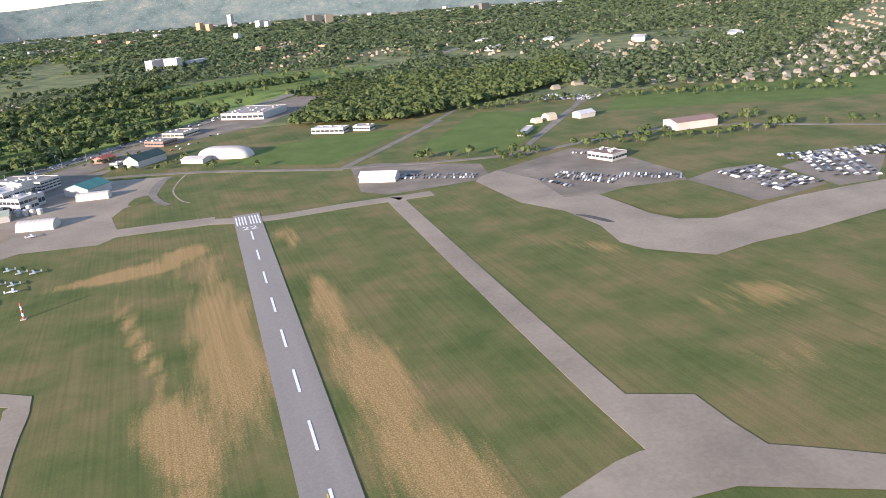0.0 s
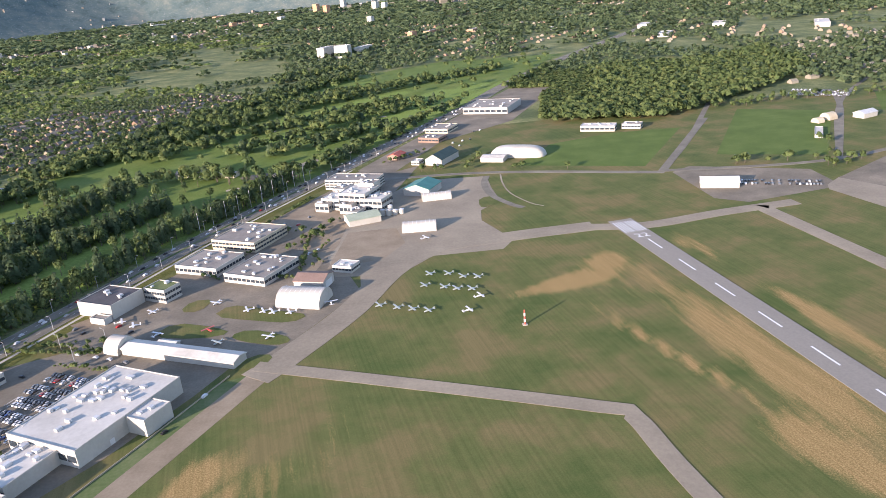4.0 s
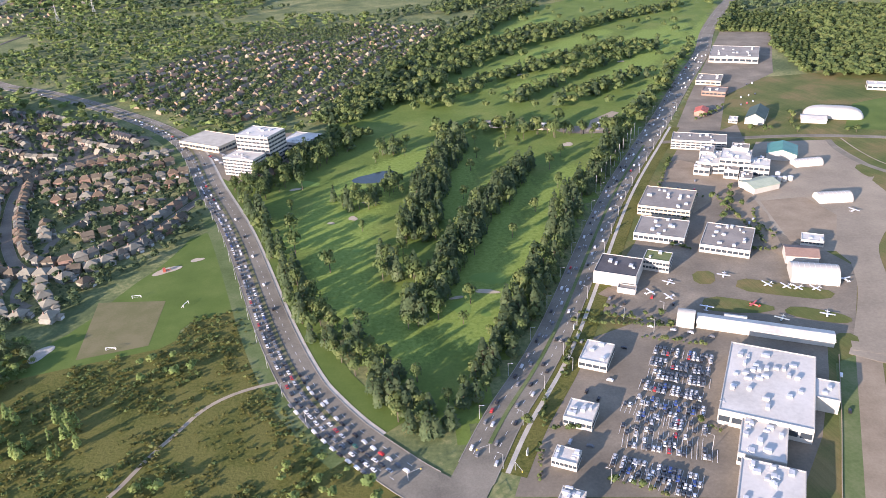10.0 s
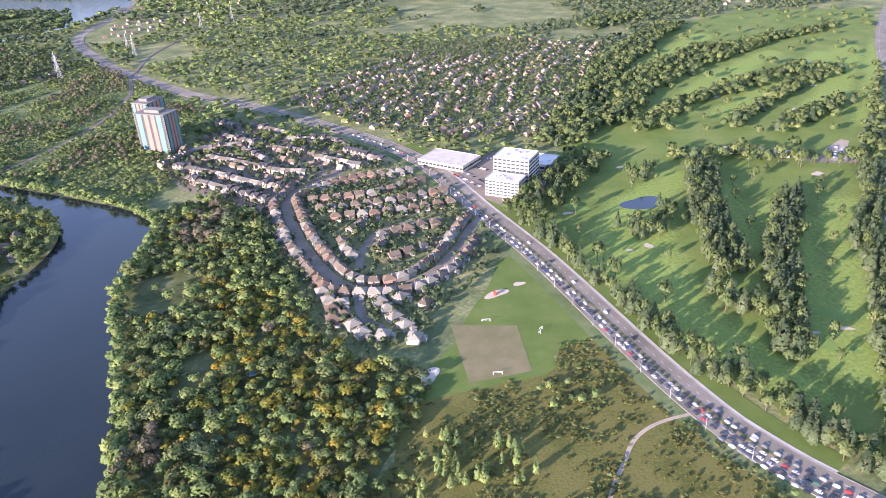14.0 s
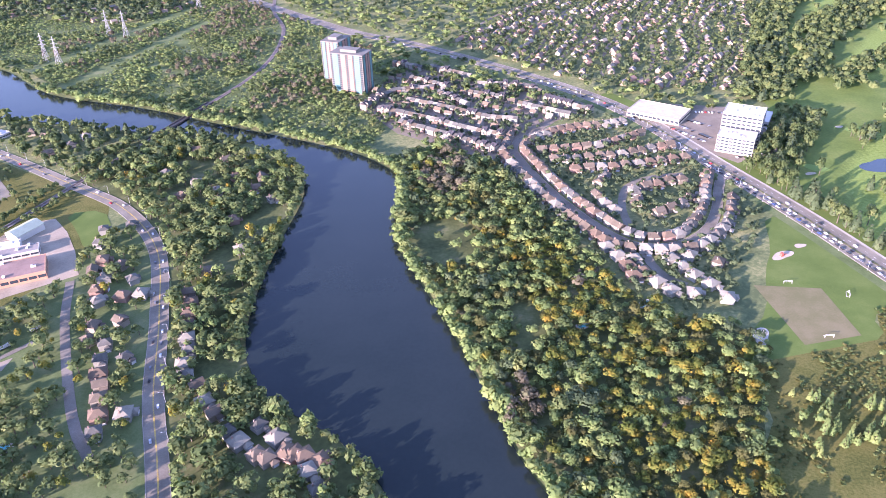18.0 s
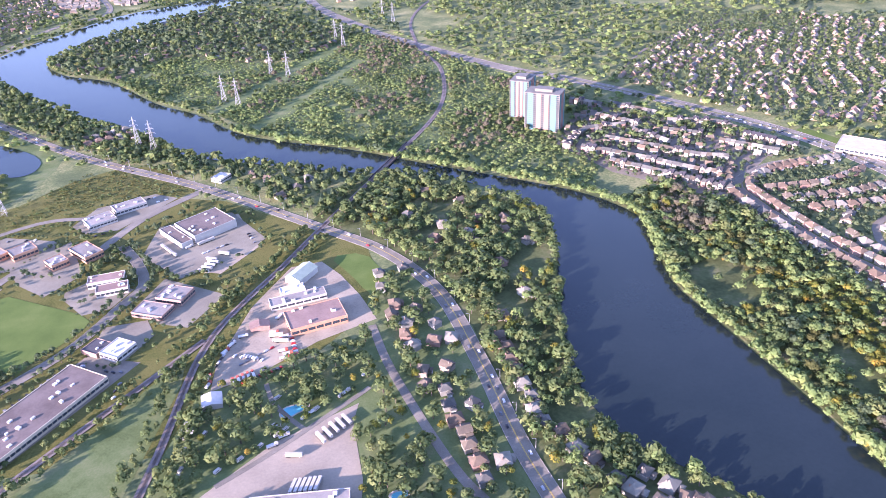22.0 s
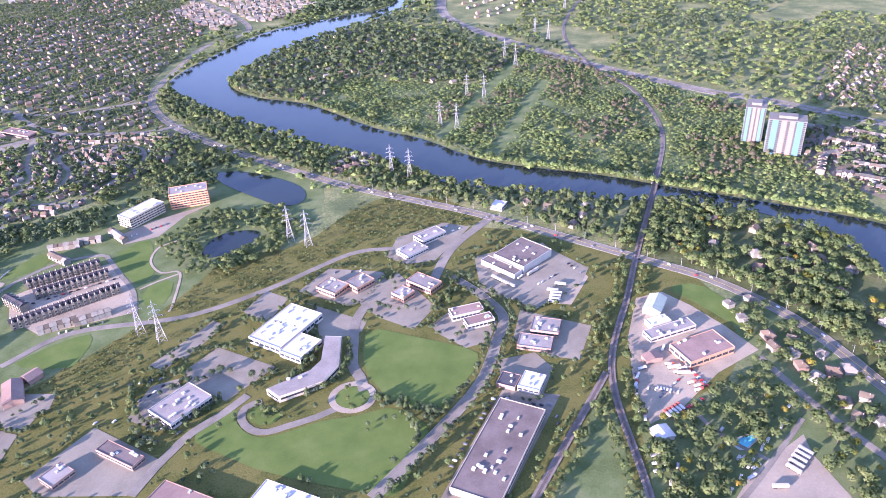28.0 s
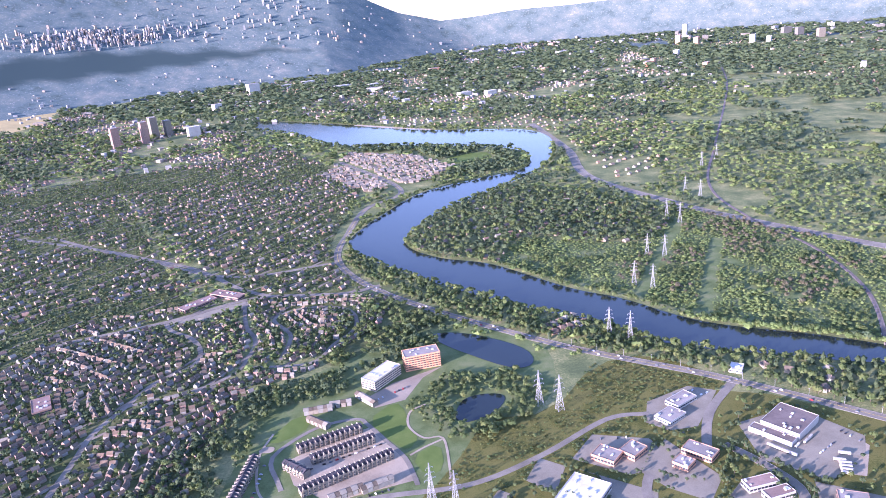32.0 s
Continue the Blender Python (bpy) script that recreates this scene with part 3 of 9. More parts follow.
# ---- roads, river and rail: centre lines ----
ARTERIAL = spline([(-640, -420), (-470, -60), (-410, 80), (-380, 145), (-355, 188), (-338, 221), (-309, 271), (-248, 399), (-196, 492), (-172, 534), (-120, 628), (-68, 719), (-20, 820), (60, 960), (170, 1130), (420, 1500)])
PARKWAY = spline([(-357, 184), (-363, 189.5), (-371, 197), (-380.5, 207.5), (-391.5, 220.5), (-402.5, 237), (-411.5, 254), (-427, 296), (-457, 390), (-485, 462), (-529, 571), (-600, 660), (-700, 757), (-767, 808), (-875, 926), (-938, 1008), (-1040, 1190), (-1055, 1400), (-1110, 1700)])
RIVER_ROAD = spline([(-600, -420), (-650, -150), (-710, 30), (-740, 120), (-763, 185), (-776, 222), (-790, 260), (-805, 314), (-827, 377), (-862, 424), (-906, 457), (-1013, 530), (-1148, 606), (-1309, 733), (-1386, 845), (-1395, 965), (-1389, 1075), (-1350, 1180), (-1500, 1420)])
RAIL = spline([(-930, -420), (-944, -100), (-946, 120), (-946, 248), (-947, 336), (-922, 413), (-903, 470), (-864, 580), (-832, 692), (-834, 811), (-866, 924), (-872, 1100), (-780, 1400), (-560, 2100), (-420, 2700)])
SIDING = spline([(-1030, 190), (-998, 250), (-950, 336)])
EAST_BANK = spline([(-400, -420), (-450, -180), (-535, 0), (-585, 90), (-622, 185), (-638, 219), (-646, 245), (-659, 284), (-671, 318), (-682, 346), (-694, 382), (-695, 428), (-697, 462), (-724, 495), (-763, 519), (-806, 541), (-848, 562), (-909, 594), (-1001, 632), (-1066, 693), (-1115, 727), (-1196, 807), (-1259, 838), (-1303, 884), (-1308, 938), (-1265, 1049), (-1193, 1144), (-1109, 1275), (-1084, 1406), (-1083, 1546), (-1147, 1647), (-1341, 1708), (-1539, 1838), (-1752, 1973), (-1857, 2008)], 12)
WEST_BANK = spline([(-490, -420), (-545, -180), (-612, 0), (-655, 90), (-680, 185), (-698, 220), (-717, 238), (-739, 254), (-755, 280), (-761, 322), (-758, 385), (-754, 439), (-767, 480), (-805, 520), (-849, 539), (-897, 546), (-965, 565), (-1042, 592), (-1097, 641), (-1167, 684), (-1249, 750), (-1325, 822), (-1378, 888), (-1386, 939), (-1362, 1026), (-1311, 1148), (-1215, 1223), (-1148, 1265), (-1130, 1348), (-1170, 1450), (-1359, 1536), (-1510, 1563), (-1601, 1655), (-1698, 1786), (-1813, 1874)], 12)
RIVER = [tuple(p) for p in EAST_BANK] + [tuple(p) for p in WEST_BANK[::-1]]
LANES = {n: spline(ZONE[n]) for n in ("xroad", "xroad2", "xroad3", "field_road", "ind_road", "ind_road2", "loop_road", "condo_road", "ham_road", "garden_lane", "garden_lane2", "row_hoods", "res_road", "res_road2", "west_rd", "town_loop", "drive_west", "gate_road", "west_av", "west_av2", "west_av3", "west_row", "west_row2")}
LANE_HALF = {"xroad": 2.6, "xroad2": 2.6, "xroad3": 2.4, "field_road": 2.2, "ind_road": 3.0, "ind_road2": 3.4, "loop_road": 3.2, "condo_road": 2.4, "condo_road2": 1.8, "ham_road": 2.2, "garden_lane": 1.3, "garden_lane2": 1.2, "row_hoods": 2.8, "res_road": 2.6, "res_road2": 2.4, "west_rd": 3.2, "town_loop": 1.7, "drive_west": 2.2, "gate_road": 2.6, "west_av": 2.6, "west_av2": 3.6, "west_av3": 3.2, "west_row": 2.2, "west_row2": 2.0}
KEEP_LINES = [(ARTERIAL, 9.5), (PARKWAY, 10.5), (RIVER_ROAD, 7.0), (RAIL, 4.0), (SIDING, 3.0)] + [(LANES[n], LANE_HALF[n] + 1.5) for n in LANES]
KEEP_AREAS = [RIVER] + [ZONE[n] for n in ("pond_condo", "pond_small", "mall_lot", "plaza_lot", "strip_lot", "yard", "trailer_lot", "brown_lot", "lawn_round_n", "lawn_round_s", "park_condo", "park_condo_b", "townhouse_lot", "long_lot", "lawn_c", "lawn_d")] + LOTS_WEST
CLUB_LOT = [(-233, 516), (-223, 541), (-202, 559), (-198, 554), (-209, 537), (-221, 514)]
KEEP_AREAS.append(CLUB_LOT)
KEEP_BOXES = []


def clear(pts, margin=0.0, areas=True):
    """Which points stand clear of the roads, the water, the lots and the buildings."""
    ok = np.ones(len(pts), bool)
    for line, half in KEEP_LINES:
        lo, hi = line.min(0) - 20, line.max(0) + 20
        near = ok & (pts[:, 0] > lo[0]) & (pts[:, 0] < hi[0]) & (pts[:, 1] > lo[1]) & (pts[:, 1] < hi[1])
        if near.any():
            ok[np.where(near)[0][line_distance(line, pts[near]) < half + margin]] = False
    if areas:
        for a in KEEP_AREAS:
            ok &= ~inside(a, pts)
    else:
        ok &= ~inside(RIVER, pts)
    for x, y, ang, w, d in KEEP_BOXES:
        c, s = math.cos(radians(ang)), math.sin(radians(ang))
        q = pts - (x, y)
        ok &= ~((np.abs(q[:, 0] * c + q[:, 1] * s) < w / 2 + 1.5 + margin) & (np.abs(-q[:, 0] * s + q[:, 1] * c) < d / 2 + 1.5 + margin))
    return ok


# ---- ground ----
tagged(sheet("ground", [(-5600, -3000), (4500, -3000), (4500, 5600), (-5600, 5600)], 0.0, FARGROUND), "green and brown open land out to the horizon", "ground", "", "structure")
tagged(sheet("river_water", RIVER, 0.30, WATER), "dark blue calm river between wooded banks", "water", "", "structure")
for n in ("pond_condo", "pond_small"):
    tagged(sheet("pond_water", ZONE[n], 0.34, WATER, 0, 2), "dark still pond beside a wooded bank", "water", "", "structure")


def masked_field(name, lo, hi, step, mask, values, keep, z, mat, label):
    gx, gy = np.arange(lo[0], hi[0] + 1e-6, step), np.arange(lo[1], hi[1] + 1e-6, step)
    X, Y = np.meshgrid(gx, gy)
    pts = np.stack([X.ravel(), Y.ravel()], 1)
    w, n = len(gx), len(gy)
    ok = keep(pts)
    idx = np.arange(len(pts)).reshape(n, w)
    q = np.stack([idx[:-1, :-1].ravel(), idx[:-1, 1:].ravel(), idx[1:, 1:].ravel(), idx[1:, :-1].ravel()], 1)
    q = q[ok[q].all(1)]
    me = bpy.data.meshes.new(name)
    me.from_pydata([(*p, z) for p in pts], [], q.tolist())
    me.materials.append(mat)
    at = me.attributes.new(mask, "FLOAT", "POINT")
    at.data.foreach_set("value", np.clip(values(pts), 0, 1).astype(np.float32))
    return tagged(new(name, me), label, "grass", "", "structure")


def blobs(pts, rows):
    """Soft patches: x, y, half length, half width, heading, strength."""
    v = np.zeros(len(pts))
    for x, y, a, b, ang, s in rows:
        c, t = math.cos(radians(ang)), math.sin(radians(ang))
        q = pts - (x, y)
        v = np.maximum(v, s * np.exp(-((q[:, 0] * c + q[:, 1] * t) / a) ** 2 - ((-q[:, 0] * t + q[:, 1] * c) / b) ** 2))
    return v


DRY = [(-80, 284, 23, 6.5, 17, 1.3), (-57, 301, 11, 9, 60, 1.05), (-60, 218, 36, 3.0, -70, 0.95), (-40, 157, 22, 7.5, -68, 1.2), (-34, 130, 16, 7, -75, 0.9), (-35, 225, 95, 11, -80, 0.66),
       (-13, 300, 30, 4, -80, 1.0), (-3, 235, 36, 4.5, -83, 1.1), (9, 172, 30, 7, -78, 1.1), (18, 130, 28, 8, -72, 1.0), (128, 188, 20, 15, 10, 0.62), (126, 150, 40, 18, 10, 0.4), (-204, 183, 16, 9, 62, 1.1), (-196, 170, 22, 10, 62, 0.9),
       (-20, 310, 14, 16, 0, 0.5), (95, 250, 30, 6, -40, 0.35), (160, 292, 14, 7, -30, 0.7)]
AIRFIELD = masked("airfield_grass", "dry", [(0.34, (0.080, 0.107, 0.031)), (0.48, (0.118, 0.129, 0.043)), (0.62, (0.178, 0.146, 0.062))], [(0.32, (0.235, 0.152, 0.060)), (0.5, (0.315, 0.212, 0.086)), (0.7, (0.42, 0.30, 0.13))], fine=2.4, stripe=(radians(11), 1.1))


def right_of_arterial(pts):
    x = np.interp(pts[:, 1], ARTERIAL[:, 1], ARTERIAL[:, 0])
    return pts[:, 0] > x + 7


def runwise(p):
    """Plan points seen along the runway's heading, drawn out along it."""
    return np.stack([p[:, 0] * 0.991 + p[:, 1] * 0.134, (p[:, 1] * 0.991 - p[:, 0] * 0.134) * 0.16], 1)


masked_field("airfield_grass", (-330, -160), (520, 620), 4.4, "dry",
             lambda p: 1.05 * blobs(p, DRY) * (0.25 + 0.7 * value_noise(runwise(p), 0.09, 3) + 0.6 * value_noise(runwise(p), 0.26, 4)) + 0.45 * value_noise(p * (1.0, 0.35), 0.03, 5) - 0.16, right_of_arterial, 0.06, AIRFIELD, "mown airfield grass with straw-coloured dry patches")

GOLF = [(-352, 205), (-391, 258), (-423, 335), (-455, 420), (-478, 462), (-440, 500), (-415, 585), (-354, 740), (-302, 850), (-190, 1035), (-60, 1120), (120, 1080), (20, 905), (-60, 745), (-175, 545), (-260, 390), (-318, 275)]
FAIRWAYS = [[(-300, 440), (-328, 360), (-350, 290)], [(-262, 440), (-300, 350), (-335, 275)], [(-350, 500), (-400, 440), (-420, 380)], [(-380, 460), (-400, 350), (-375, 270)], [(-330, 480), (-345, 400)], [(-200, 620), (-120, 720), (-40, 860)], [(-260, 640), (-180, 720), (-80, 830)], [(-310, 640), (-240, 740), (-130, 850)], [(-160, 590), (-70, 740), (20, 890)], [(-340, 700), (-270, 820), (-170, 960)]]
GOLF_GRASS = masked("golf_grass", "fairway", [(0.3, (0.095, 0.142, 0.031)), (0.5, (0.122, 0.172, 0.039)), (0.7, (0.158, 0.194, 0.050))], [(0.3, (0.149, 0.211, 0.043)), (0.5, (0.176, 0.245, 0.053)), (0.7, (0.211, 0.267, 0.071))], fine=0.5)


def fairway_mask(p):
    v = np.zeros(len(p))
    for f in FAIRWAYS:
        v = np.maximum(v, 1.15 - line_distance(spline(f, 12), p) / 22)
    return v + 0.25 * (value_noise(p, 0.05, 9) - 0.5)


masked_field("golf_grass", (-480, 200), (130, 1120), 5.0, "fairway", fairway_mask, lambda p: inside(GOLF, p), 0.05, GOLF_GRASS, "bright green golf fairways between darker rough")
MEADOW_AREA = [(-352, 178), (-387, 206), (-404, 236), (-418, 262), (-440, 312), (-462, 308), (-469, 289), (-515, 275), (-553, 284), (-530, 250), (-560, 200), (-560, 60), (-400, 60)]
tagged(sheet("meadow", MEADOW_AREA, 0.05, MEADOW, 0, 1), "rough yellow-green meadow with shrubs", "meadow", "", "structure")
tagged(sheet("park_lawn", [(-481, 402), (-462, 388), (-447, 344), (-441, 315), (-454, 308), (-467, 303), (-467, 287), (-489, 282), (-518, 275), (-538, 270), (-531, 287), (-512, 310), (-502, 342), (-490, 364)], 0.09, LAWN, 0, 1), "mown green park lawn with football pitch", "lawn", "", "structure")
tagged(sheet("pitch", [(-512, 330), (-480, 326), (-478, 289), (-506, 283)], 0.13, material("worn_pitch", [(0.3, (0.13, 0.125, 0.05)), (0.7, (0.175, 0.152, 0.075))], 0.08, 1.2, 0.95)), "worn brownish football pitch in the park", "pitch", "", "structure")
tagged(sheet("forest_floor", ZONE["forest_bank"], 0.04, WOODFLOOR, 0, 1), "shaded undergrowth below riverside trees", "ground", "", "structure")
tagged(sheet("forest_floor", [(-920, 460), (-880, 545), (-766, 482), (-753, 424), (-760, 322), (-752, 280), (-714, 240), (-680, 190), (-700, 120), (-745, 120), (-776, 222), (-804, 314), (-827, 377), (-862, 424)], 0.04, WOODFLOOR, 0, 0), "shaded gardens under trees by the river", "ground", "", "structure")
for n in ("lawn_round_n", "lawn_round_s", "park_condo", "park_condo_b", "lawn_c", "lawn_d"):
    tagged(sheet("lawn", ZONE[n], 0.16, LAWN, 0, 1), "smooth green mown lawn beside offices", "lawn", "", "structure")
tagged(sheet("wild_field", [(-1149, 487), (-1110, 560), (-1060, 575), (-1020, 540), (-1010, 515), (-1078, 478), (-1129, 436), (-1171, 408), (-1219, 370), (-1248, 330), (-1285, 285), (-1320, 290), (-1251, 371), (-1220, 424), (-1200, 481)], 0.07, MEADOW, 0, 1), "overgrown brown-green field under a power line", "meadow", "", "structure")
tagged(sheet("works_ground", [(-1270, 240), (-1300, 300), (-1200, 400), (-1080, 490), (-1010, 520), (-905, 452), (-862, 420), (-868, 336), (-940, 296), (-944, 240)], 0.03, MEADOW, 0, 1), "rough dry grass between works and offices", "ground", "", "structure")
tagged(sheet("terrace_court", [(-735, 590), (-702, 688), (-553, 585), (-634, 482), (-700, 532)], 0.045, LOT, 0, 0), "grey asphalt courts between terraces", "pavement", "", "structure")
tagged(sheet("rail_field", [(-955, 322), (-966, 300), (-984, 262), (-1008, 218), (-1020, 196), (-954, 190), (-952, 248), (-951, 300)], 0.06, GRASS), "green field between two railway lines", "lawn", "", "structure")
tagged(sheet("condo_ground", [(-1150, 605), (-1240, 660), (-1310, 600), (-1390, 520), (-1372, 400), (-1390, 330), (-1330, 300), (-1251, 371), (-1200, 440), (-1150, 500), (-1140, 560)], 0.055, GRASS, 0, 1), "uneven grass round apartment blocks and ponds", "ground", "", "structure")
tagged(sheet("lawn", [(-897, 420), (-874, 424), (-860, 400), (-858, 372), (-868, 378), (-880, 398)], 0.12, LAWN, 0, 1), "green lawn beside a works drive", "lawn", "", "structure")
tagged(sheet("office_lot", [(-522, 548), (-502, 582), (-440, 568), (-420, 535), (-440, 486), (-472, 470), (-490, 492)], 0.12, LOT), "grey asphalt lot round an office tower", "pavement", "", "structure")
TRACK = material("brown_track", [(0.2, (0.200, 0.155, 0.102)), (0.8, (0.304, 0.245, 0.169))], 0.08, 1.2, 0.95)
tagged(sheet("hamlet_green", [(-866, 388), (-843, 398), (-808, 343), (-787, 259), (-765, 180), (-760, 120), (-945, 120), (-944, 248), (-940, 300), (-920, 296), (-868, 336)], 0.05, GRASS), "shady garden grass between houses", "ground", "", "structure")
for n, lab, mat in (("mall_lot", "grey asphalt parking lot of a shopping plaza", LOT), ("plaza_lot", "grey asphalt yard round airport buildings", LOT), ("strip_lot", "asphalt lots beside the main road", LOT), ("apron_east", "pale worn concrete aircraft apron", APRON),
                    ("shoulder", "brown gravel track beside the taxiway", TRACK), ("verge", "green grass verge with a fence line", GRASS), ("se_lots", "asphalt car park on the airport edge", LOT), ("se_lot_b", "asphalt car park on the airport edge", LOT), ("se_lot_c", "asphalt car park on the airport edge", LOT),
                    ("club_lot", "asphalt lot round a white clubhouse", LOT), ("yard", "pale gravel works yard", GRAVEL), ("trailer_lot", "grey asphalt trailer yard", APRON), ("brown_lot", "pale concrete delivery yard", GRAVEL), ("long_lot", "asphalt lot along a long warehouse", LOT), ("townhouse_lot", "pale asphalt lanes between townhouses", GRAVEL)):
    tagged(sheet({"mall_lot": "parking_lot", "plaza_lot": "airport_lot", "strip_lot": "roadside_lot", "apron_east": "apron", "shoulder": "gravel_track", "verge": "verge"}.get(n, "lot"), ZONE[n], 0.10 + 0.006 * list(ZONE).index(n) / 10, mat), lab, "pavement", "", "structure")
OFFICE_LOT = material("office_asphalt", [(0.2, (0.159, 0.144, 0.105)), (0.5, (0.209, 0.189, 0.138)), (0.85, (0.267, 0.242, 0.175))], 0.05, 1.0, 0.9, 0, spec=0.2)
for k, q in enumerate(LOTS_WEST):
    tagged(sheet("office_lot", q, 0.11 + 0.004 * k, OFFICE_LOT), "pale worn asphalt office car park", "pavement", "", "structure")
tagged(sheet("club_lot", CLUB_LOT, 0.16, GRAVEL), "dusty gravel car park of the golf club", "pavement", "", "structure")
for n in ("quad_a", "quad_b", "quad_c", "quad_d", "quad_e"):
    tagged(sheet("grass_island", ZONE[n], 0.20, AIRFIELD, 0, 1), "green grass island within the apron", "lawn", "", "structure")

tagged(sheet("apron_north", [(-132, 468), (-87, 461), (-88, 435), (-87, 407), (-100, 392), (-102, 375), (-91, 341), (-95, 335), (-126, 335), (-145, 318), (-146, 312), (-176, 318), (-184, 363), (-181, 394), (-150, 440)], 0.135, APRON), "pale concrete apron round hangars", "apron", "", "structure")
tagged(sheet("grass_island", [(-98, 416), (-85, 416), (-88, 404), (-96, 396), (-100, 398)], 0.20, AIRFIELD, 0, 1), "green grass island within the apron", "lawn", "", "structure")
tagged(ribbon("airport_lane", spline([(-87, 461), (-91, 443), (-90, 418), (-82, 396), (-77, 389)], 3), 2.0, 2.0, 0.21, ASPHALT), "narrow asphalt lane round the apron", "road", "", "structure")
tagged(ribbon("ditch", spline([(-78, 462), (-80, 440), (-79, 418), (-72, 396), (-66, 388)], 3), 0.5, 0.5, 0.17, GRAVEL), "narrow concrete drain beside a lane", "drain", "", "structure")
tagged(ribbon("boundary_fence", spline([(-208, 238), (-226, 205), (-246, 170), (-262, 140)], 3), 0.10, 0.10, 0.55, GRAVEL, 0.5), "weathered pale tan boundary fence", "fence", "", "structure")
tagged(ribbon("field_track", spline([(14, 428), (60, 500), (110, 590), (160, 680)], 8), 2.0, 2.0, 0.16, ASPHALT), "straight grey road between fields", "road", "", "structure")
tagged(ribbon("field_track", spline([(120, 420), (155, 480), (195, 545), (240, 605), (330, 700)], 8), 1.8, 1.8, 0.165, ASPHALT), "straight grey road between fields", "road", "", "structure")
tagged(sheet("playing_field", [(60, 455), (118, 428), (190, 545), (135, 585)], 0.11, LAWN), "bright green playing field", "lawn", "", "structure")
tagged(sheet("playing_field", [(220, 530), (420, 480), (600, 560), (420, 600), (260, 600)], 0.11, LAWN), "bright green playing field", "lawn", "", "structure")
tagged(sheet("hay_field", [(-65, 480), (10, 445), (70, 540), (20, 545), (-30, 530)], 0.105, LAWN), "bright green playing field", "lawn", "", "structure")

tagged(ribbon("round_drive", spline([(-1091 + 11.5 * math.cos(radians(a)), 322 + 11.0 * math.sin(radians(a))) for a in range(0, 361, 30)], 3), 1.9, 1.9, 0.235, GRAVEL, 0.06), "pale circular drive round a grass island", "road", "", "structure")
tagged(sheet("lawn", [(-1091 + 9.5 * math.cos(radians(a)), 322 + 9.0 * math.sin(radians(a))) for a in range(0, 360, 20)], 0.20, LAWN), "round grass island inside a drive", "lawn", "", "structure")
tagged(sheet("lawn", [(-1146, 307), (-1146, 315), (-1139, 318), (-1128, 311), (-1129, 305), (-1136, 301)], 0.17, LAWN, 0, 1), "small grass island by an office drive", "lawn", "", "structure")
tagged(sheet("office_lot", [(-1294, 520), (-1278, 540), (-1237, 567), (-1253, 548), (-1264, 513), (-1287, 502)], 0.15, APRON), "pale asphalt forecourt of apartment blocks", "pavement", "", "structure")
for q in ([(-1247, 505), (-1258, 495), (-1257, 475), (-1244, 459), (-1230, 458), (-1223, 423), (-1222, 410)], [(-1252, 438), (-1243, 447), (-1230, 457)], [(-1360, 470), (-1362, 440), (-1350, 400), (-1330, 385)]):
    tagged(ribbon("footpath", spline(q, 3), 0.9, 0.9, 0.22, GRAVEL), "pale footpath across a lawn", "path", "", "structure")
tagged(sheet("play_area", [(-1366, 446), (-1362, 454), (-1353, 453), (-1354, 445)], 0.19, GRAVEL, 0, 2), "sandy playground by the townhouses", "playground", "", "structure")

tagged(sheet("gravel_lot", [(-222, 389), (-207, 425), (-193, 449), (-169, 426), (-176, 361), (-190, 312), (-194, 323), (-193, 386), (-212, 370)], 0.152, TRACK), "brown gravel lot behind offices", "pavement", "", "structure")
tagged(sheet("gravel_lot", [(-172, 378), (-147, 378), (-143, 353), (-154, 334), (-180, 329)], 0.156, TRACK), "brown gravel lot beside hangars", "pavement", "", "structure")
cut = ARTERIAL[(ARTERIAL[:, 1] > 196) & (ARTERIAL[:, 1] < 520)]
tagged(ribbon("roadside_verge", offset_line(cut, -12.5), 5.2, 3.4, 0.165, MEADOW), "dry grass verge between the road and lots", "verge", "", "structure")
tagged(ribbon("footpath", offset_line(cut, -9.6), 0.8, 0.8, 0.21, CONCRETE), "pale concrete footpath along the road", "path", "", "structure")
tagged(sheet("sand_pit", [(-284, 297), (-278, 302), (-271, 299), (-277, 290)], 0.19, DIRT), "bare sandy patch beside a studio", "ground", "", "structure")

# ---- runway and taxiways ----
TW = 0.15
RUNWAY_TAR = material("runway_asphalt", [(0.2, (0.206, 0.190, 0.159)), (0.5, (0.258, 0.235, 0.197)), (0.85, (0.319, 0.290, 0.242))], 0.04, 1.2, 0.9, 0, spec=0.2, stretch=(radians(7.7), (1, 0.06, 1)))
RUNWAY = np.array([(-35.7, 352.0), (40.0, -209.0)])
tagged(ribbon("runway", spline(RUNWAY.tolist(), 20), 6.2, 6.2, TW + 0.11, RUNWAY_TAR, 0.1), "grey asphalt runway with white markings", "runway", "", "structure")
for n, line, half in (("taxiway", [(-60, 349), (-26, 341), (14, 347), (55, 351)], 4.6), ("taxiway", [(-199, 234), (-190, 246), (-168, 280), (-150, 318), (-128, 341), (-90, 346), (-50, 348)], 6.5), ("taxiway", [(36, 349), (38, 330), (62, 142), (68, 122)], 4.3),
                      ("taxiway", [(20, 98), (45, 112), (66, 119), (102, 105), (180, 60)], 5.0), ("taxiway", [(-200, 243), (-158, 224), (-92, 193), (-84, 186), (-79, 154), (-60, 60)], 3.2)):
    TW += 0.012
    tagged(ribbon(n, spline(line, 5), half, half, TW, APRON, 0.08), "pale grey taxiway across the grass", "taxiway", "", "structure")
